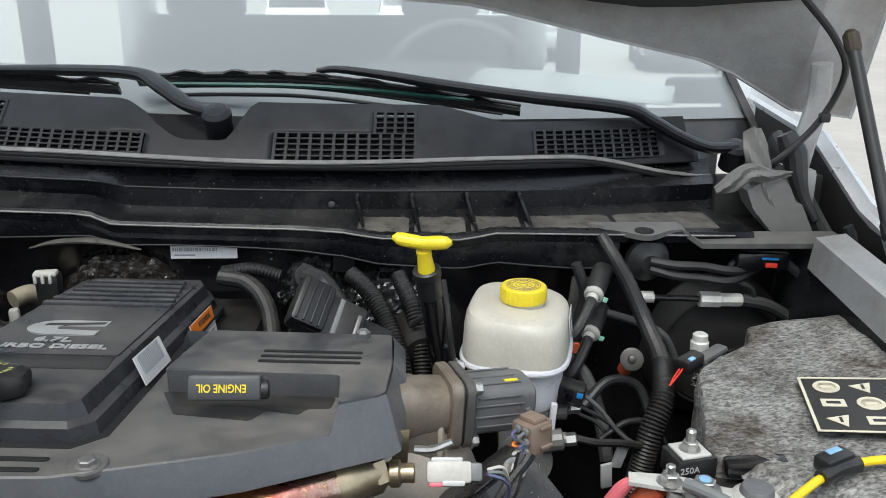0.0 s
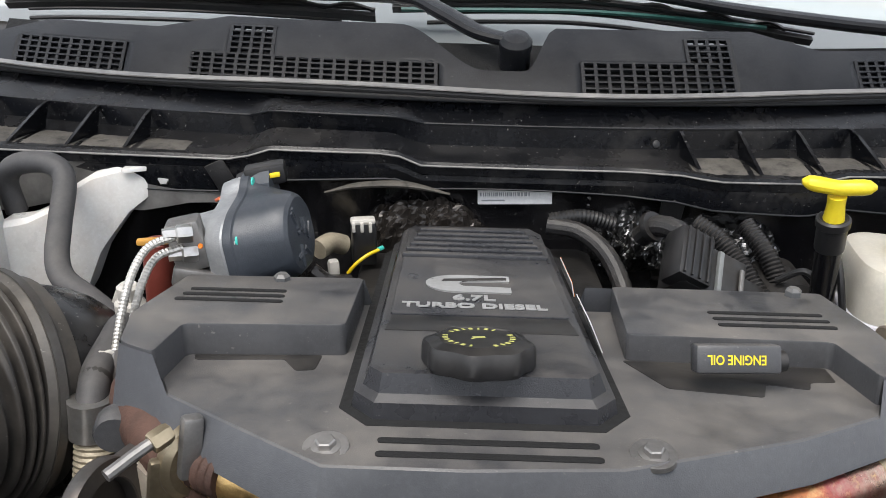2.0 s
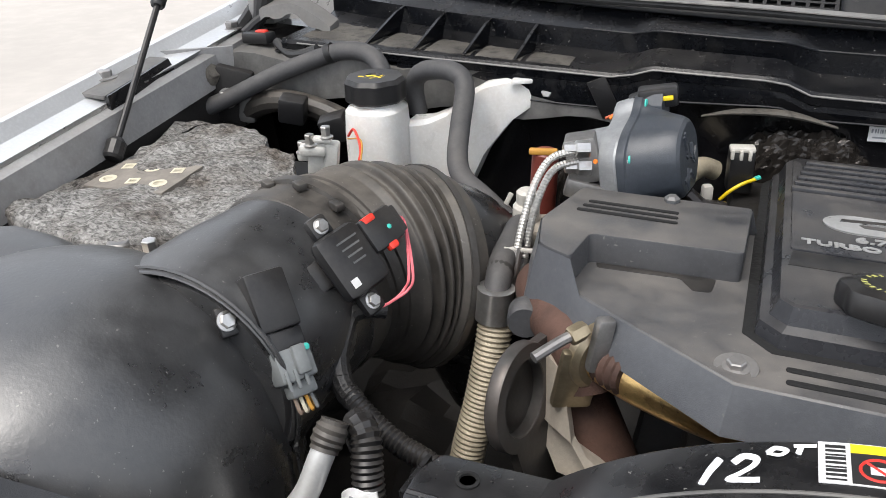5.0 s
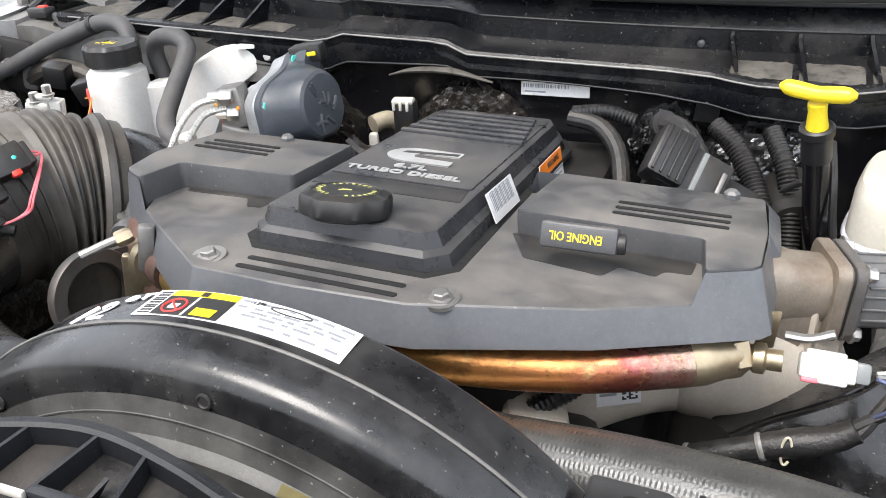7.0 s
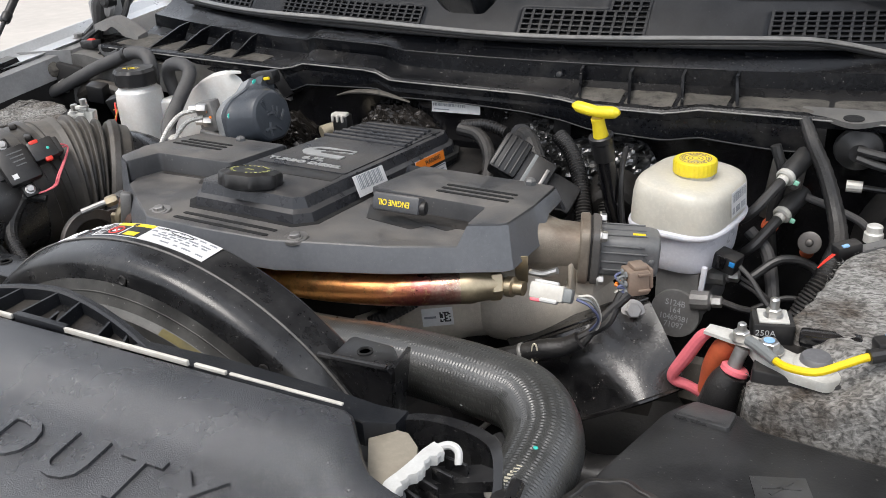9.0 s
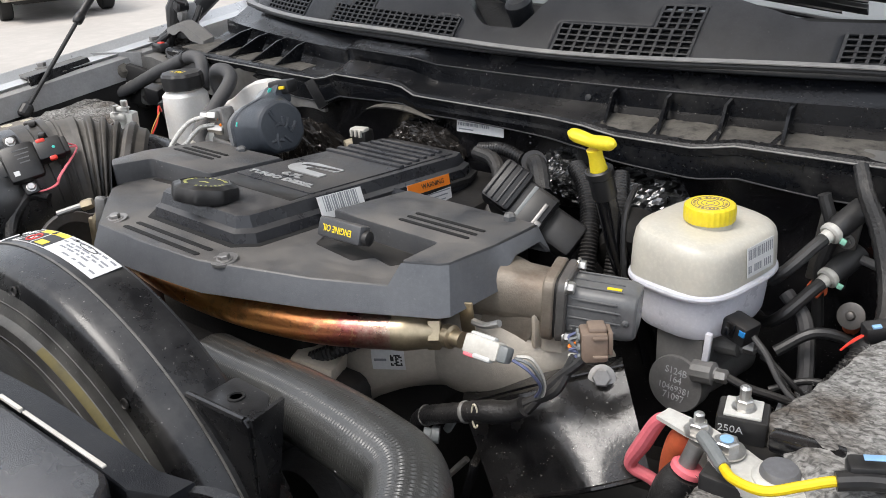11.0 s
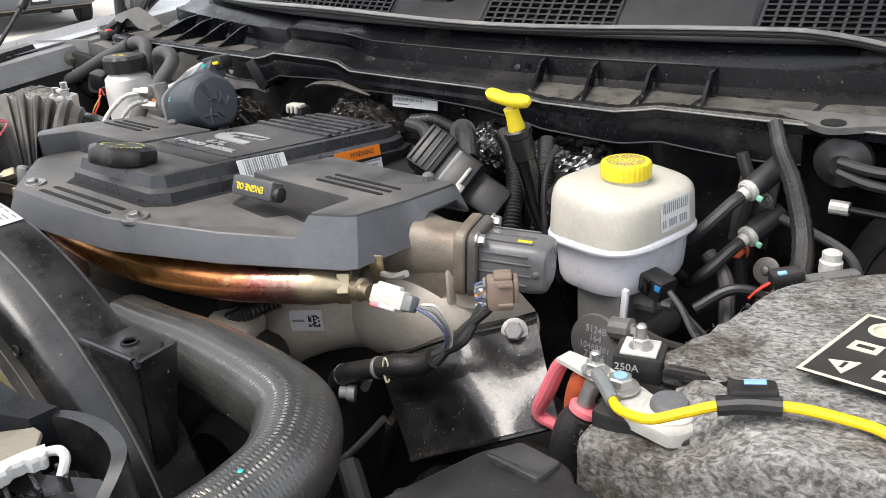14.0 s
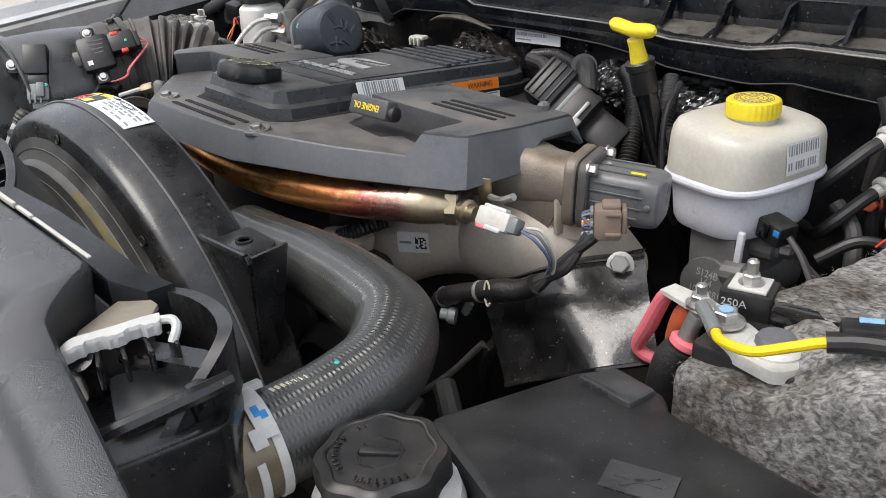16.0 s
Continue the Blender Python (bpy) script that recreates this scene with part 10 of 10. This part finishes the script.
def build_hood():
    h = thing("open_hood", (MID, 1.3, 1.45), "raised silver hood with a dusty inner frame and black liner", "hood")
    N, M = 40, 20
    outer = [[hood_at(-1 + 2 * i / N, j / M, -0.012) for i in range(N + 1)] for j in range(M + 1)]
    inner = [[hood_at(-1 + 2 * i / N, j / M, 0.012 + 0.020 * (1 if 0.06 < j / M < 0.94 and abs(-1 + 2 * i / N) < 0.9 else 0)) for i in range(N + 1)] for j in range(M + 1)]
    part("skin", loft(outer, cap=False, closed=False), SILVER, h)
    part("inner_frame", loft(inner, cap=False, closed=False), HOODIN, h)
    rim = [hood_at(-1 + 2 * i / N, 0) for i in range(N + 1)]
    part("rear_edge", loft([[q + Vector((0, 0.013, 0.006)), q + Vector((0, 0.002, -0.005)), q + Vector((0, -0.013, -0.005)), q + Vector((0, -0.011, 0.01))] for q in rim]), HOODIN, h)
    for s in (-1, 1):
        side = [hood_at(s, j / M) for j in range(M + 1)]
        part("side_edge", loft([[q + Vector((0, 0.013, 0.004)), q + Vector((s * 0.008, 0, 0)), q + Vector((0, -0.014, -0.006)), q + Vector((-s * 0.02, 0, 0))] for q in side]), SILVER, h)
    liner = [[hood_at(-0.86 + 1.72 * i / 24, 0.050 + 0.85 * j / 14 + 0.10 * abs(-1 + i / 12) ** 6 * (1 - j / 14), 0.050 + 0.008 * math.sin(i * 1.3) * math.sin(j * 1.1)) for i in range(25)] for j in range(15)]
    part("liner", loft(liner, cap=False, closed=False), LINER_SHADE, h, "black sound-absorbing liner")
    for s in (-1, 1):
        x = MID + s * 0.905
        g = thing("gooseneck_hinge", (x, 1.30, 1.28), "silver painted gooseneck hinge carrying the hood", "hinge", "hood hinges")
        b = fall(x)
        part("arm", tube([(x - s * 0.020, 1.255, 1.335 + b), (x, 1.262, 1.318 + b), (x + s * 0.018, 1.265, 1.330 + b), (x + s * 0.030, 1.268, 1.375 + b), (x + s * 0.045, 1.272, 1.44 + b), (x + s * 0.040, 1.262, 1.50 + b)], [0.011, 0.013, 0.013, 0.012, 0.011], n=10, flat=1.5), HOODIN, g)
        part("pivot", lathe([(0.014, -0.01), (0.014, 0.014), (0.008, 0.018)], (x - s * 0.018, 1.256, 1.338 + b), (0, -1, 0.1), n=14), BLACKCONN, g)
        part("mount", rbox((x + s * 0.03, 1.285, 1.300 + b), (0.05, 0.06, 0.08), 0.008), HOODIN, g)
        w = thing("washer_tube", (x, 1.2, 1.4), "thin black washer hose clipped to the hood", "hose")
        part("hose", tube([(x - s * 0.045, 1.25, 1.345 + b), (x - s * 0.02, 1.235, 1.36 + b), (x + s * 0.03, 1.225, 1.42 + b), (x + s * 0.045, 1.20, 1.49 + b), (x + s * 0.01, 1.17, 1.54 + b), (x - s * 0.06, 1.14, 1.60 + b)], 0.005, n=8), BLACKCONN, w)
        part("clip", rbox((x + s * 0.035, 1.222, 1.425 + b), (0.016, 0.012, 0.014), 0.003), BLACKCONN, w)
        k = thing("hood_strut", (x, 0.87, 1.2), "black gas strut holding up the hood", "gas strut", "hood struts")
        a, q = Vector((MID + s * 0.925, 0.865, 1.192 + 0.5 * b)), Vector((MID + s * 0.955, 1.040, 1.352 + 0.5 * b))
        if s > 0:
            a, q = Vector((0.604, 0.892, 1.128)), Vector((0.588, 0.980, 1.293))
        d = (q - a).normalized()
        part("rod", tube([a, q + d * 0.02], 0.0045, n=10, straight=True), STEEL if s > 0 else BLACKCONN, k)
        run = 0.255 if s > 0 else 0.34
        part("cylinder", tube([q, q + d * run], 0.0085, n=14, straight=True), BLACKCONN, k)
        part("collar", lathe([(0.0085, -0.012), (0.0105, -0.008), (0.0105, 0.008), (0.0085, 0.012)], q, d, n=14), BLACKCONN, k)
        part("ball_joint", lathe([(0.010, -0.014), (0.013, -0.010), (0.013, 0.010), (0.008, 0.016)], a, d, n=12), BLACKCONN, k)
        part("end_joint", lathe([(0.009, -0.02), (0.0105, -0.014), (0.0105, 0.004), (0.006, 0.010)], q + d * run, d, n=12), DARKBRONZE, k)
        c = thing("hinge_cover", (x - s * 0.04, 1.27, 1.22), "grey moulded plastic hinge cover, lumpy and dusty", "hinge cover", "hinge covers")
        low = 0.0 if s > 0 else -0.035
        if s > 0:
            def fold(pts, wide, thick):
                q = spline(pts, 5)
                m2 = len(q) - 1
                w = [float(np.interp(k / m2 * (len(wide) - 1), range(len(wide)), wide)) for k in range(m2 + 1)]
                out = []
                for k, c0 in enumerate(q):
                    d = (q[min(k + 1, m2)] - q[max(k - 1, 0)]).normalized()
                    e = d.cross(Vector((0, -1, 0.25))).normalized()
                    g2 = e.cross(d).normalized()
                    if g2.y > 0:
                        g2 = -g2
                    out.append([c0 + e * w[k] * u + g2 * (thick * (1 - u * u) + 0.004 * math.sin(5 * u + k * 0.5) + lift) for u, lift in [(-1 + j / 4, 0.0) for j in range(9)] + [(1 - j / 4, -0.004) for j in range(9)]])
                return loft(out)

            part("tongue", fold([(0.512, 1.250, 1.375), (0.514, 1.236, 1.352), (0.520, 1.228, 1.325), (0.527, 1.226, 1.290), (0.540, 1.228, 1.258)], [0.012, 0.020, 0.018, 0.014, 0.022], 0.012), GREYHINGE, c)
            part("wing", fold([(0.456, 1.222, 1.288), (0.475, 1.216, 1.300), (0.500, 1.212, 1.318), (0.530, 1.214, 1.312), (0.562, 1.222, 1.314)], [0.007, 0.013, 0.014, 0.011, 0.005], 0.010), GREYHINGE, c)
            part("foot", loft([[(x2, y2, z2) for x2, z2 in ((0.500, 1.290), (0.540, 1.312), (0.564, 1.297), (0.576, 1.272), (0.586, 1.268), (0.610, 1.221), (0.549, 1.219), (0.512, 1.262))] for y2 in (1.214, 1.222, 1.262)]), GREYHINGE, c)
        else:
            wing = spline([(x - s * 0.112, 1.232, 1.302), (x - s * 0.085, 1.226, 1.322), (x - s * 0.055, 1.220, 1.338), (x - s * 0.020, 1.220, 1.334), (x + s * 0.012, 1.226, 1.326)], 4)
            part("wing", loft([[q + Vector((0, 0, b + low)), q + Vector((0, 0.03, b + low + 0.006)), q + Vector((0, 0.03, b + low - 0.004)), q + Vector((0, -0.004, b + low - 0.018 + 0.004 * math.sin(k)))] for k, q in enumerate(wing)]), GREYHINGE, c)
        part("boot", tube([(x - s * 0.002, 1.262, 1.395 + b + low), (x + s * 0.012, 1.255, 1.365 + b + low), (x + s * 0.018, 1.250, 1.335 + b + low), (x + s * 0.030, 1.245, 1.300 + b + low), (x + s * 0.05, 1.235, 1.265 + b + low)], [0.014, 0.020, 0.016, 0.010, 0.006], n=12), RUBBER, c, "black rubber boot")
        r = thing("fender_seal", (MID + s * 0.97, 1.28, 1.22), "black rubber seal at the fender's rear corner", "rubber seal")
        part("seal", tube([(MID + s * 0.955, 1.42, 1.36 + b), (MID + s * 0.960, 1.34, 1.31 + b), (MID + s * 0.962, 1.26, 1.262 + b), (MID + s * 0.964, 1.20, 1.230 + b)], 0.012, n=10, flat=1.8), RUBBER, r)


build_hood()


# ---- parked vehicles across the lot ----
def build_vehicle(loc, yaw, paint, label, tall, length):
    m = pose(*loc, 0, 0, yaw)
    v = thing("parked_vehicle", loc, label, "vehicle", "parked vehicles")

    def put(nm, bm, mt, par=None, lb=""):
        bm.transform(m)
        return part(nm, bm, mt, par or v, lb)

    L, H = length, tall
    secs = []
    for y, z0, z1, ww in ((0.0, 0.45, 0.86, 0.80), (0.08, 0.36, 0.98, 0.88), (0.5, 0.32, 1.04, 0.92), (1.3, 0.32, 1.10, 0.92), (1.45, 0.32, 1.12, 0.92), (L - 0.6, 0.32, 1.12, 0.92), (L - 0.08, 0.36, 1.08, 0.90), (L, 0.45, 0.98, 0.84)):
        secs.append([(a * ww, y, z) for a, z in ((-0.96, z0), (-1, z0 + 0.1), (-1, z1 - 0.16), (-0.92, z1), (0.92, z1), (1, z1 - 0.16), (1, z0 + 0.1), (0.96, z0))])
    put("body", loft(secs), paint)
    c0, c1 = 1.35, min(L - 0.9, 3.9)
    rings = [[(-0.84, c0, 1.09), (0.84, c0, 1.09), (0.84, c1, 1.09), (-0.84, c1, 1.09)], [(-0.70, c0 + 0.62, H - 0.06), (0.70, c0 + 0.62, H - 0.06), (0.70, c1 - 0.3, H - 0.06), (-0.70, c1 - 0.3, H - 0.06)], [(-0.62, c0 + 0.75, H), (0.62, c0 + 0.75, H), (0.62, c1 - 0.42, H), (-0.62, c1 - 0.42, H)]]
    roof = put("cabin", loft(rings), paint)
    put("windshield", loft([[(-0.76, c0 + 0.085, 1.15), (0.76, c0 + 0.085, 1.15), (0.67, c0 + 0.565, H - 0.12), (-0.67, c0 + 0.565, H - 0.12)], [(-0.76, c0 + 0.070, 1.16), (0.76, c0 + 0.070, 1.16), (0.67, c0 + 0.550, H - 0.11), (-0.67, c0 + 0.550, H - 0.11)]]), GLASSDARK, roof)
    for s in (-1, 1):
        put("side_glass", loft([[(s * 0.825, c0 + 0.35, 1.16), (s * 0.825, c1 - 0.2, 1.16), (s * 0.722, c1 - 0.38, H - 0.12), (s * 0.722, c0 + 0.68, H - 0.12)], [(s * 0.84, c0 + 0.35, 1.16), (s * 0.84, c1 - 0.2, 1.16), (s * 0.737, c1 - 0.38, H - 0.12), (s * 0.737, c0 + 0.68, H - 0.12)]]), GLASSDARK, roof)
        put("headlight", rbox((s * 0.66, 0.03, 0.84), (0.30, 0.10, 0.15), 0.03), WHITEPL)
        for y in (0.95, L - 1.0):
            t = put("wheel", lathe([(0.24, -0.11), (0.34, -0.11), (0.365, -0.08), (0.365, 0.08), (0.34, 0.11), (0.24, 0.11)], (s * 0.84, y, 0.365), (s, 0, 0), n=28), TYRE)
            put("rim", lathe([(0.23, 0.0), (0.235, 0.09), (0.20, 0.085), (0.06, 0.05), (0.05, 0.09), (0.01, 0.09)], (s * 0.84, y, 0.365), (s, 0, 0), n=20), STEEL, t)
    put("bumper", rbox((0, -0.04, 0.52), (1.74, 0.22, 0.26), 0.05), DASH if paint is CARTAN else STEEL)
    g = put("grille", rbox((0, -0.01, 0.82), (0.94, 0.08, 0.22), 0.02), BLACKCONN)
    for k in range(3):
        put("slat", rbox((0, -0.055, 0.76 + 0.06 * k), (0.90, 0.02, 0.018), 0.004), STEEL, g)
    pl = put("front_plate", rbox((0, -0.165, 0.52), (0.32, 0.02, 0.16), 0.005), BLACKCONN, None, "black dealer plate")
    put("plate_bar", rbox((0, -0.178, 0.52), (0.24, 0.006, 0.05), 0.001), PAPER, pl)
    put("underside", rbox((0, L / 2, 0.34), (1.5, L - 0.6, 0.12), 0.03), DEEP)
    return v


build_vehicle((-13.45, 7.20, 0), 72, CARTAN, "champagne-coloured parked car facing the truck", 1.55, 4.6)
build_vehicle((-9.9, 12.4, 0), 45, CARGREY, "dark grey parked car across the lot", 1.55, 4.6)
build_vehicle((-12.8, 12.6, 0), 55, CARWHITE, "white parked car across the lot", 1.60, 4.6)
build_vehicle((-3.2, 21.0, 0), 10, CARWHITE, "white parked pickup behind the truck", 1.85, 5.4)
build_vehicle((-0.4, 22.0, 0), 5, CARWHITE, "white parked van behind the truck", 1.90, 5.2)
build_vehicle((2.4, 21.0, 0), 0, CARWHITE, "white parked car behind the truck", 1.60, 4.6)
build_vehicle((5.5, 18.0, 0), -10, CARTAN, "pale parked car behind the truck", 1.60, 4.6)
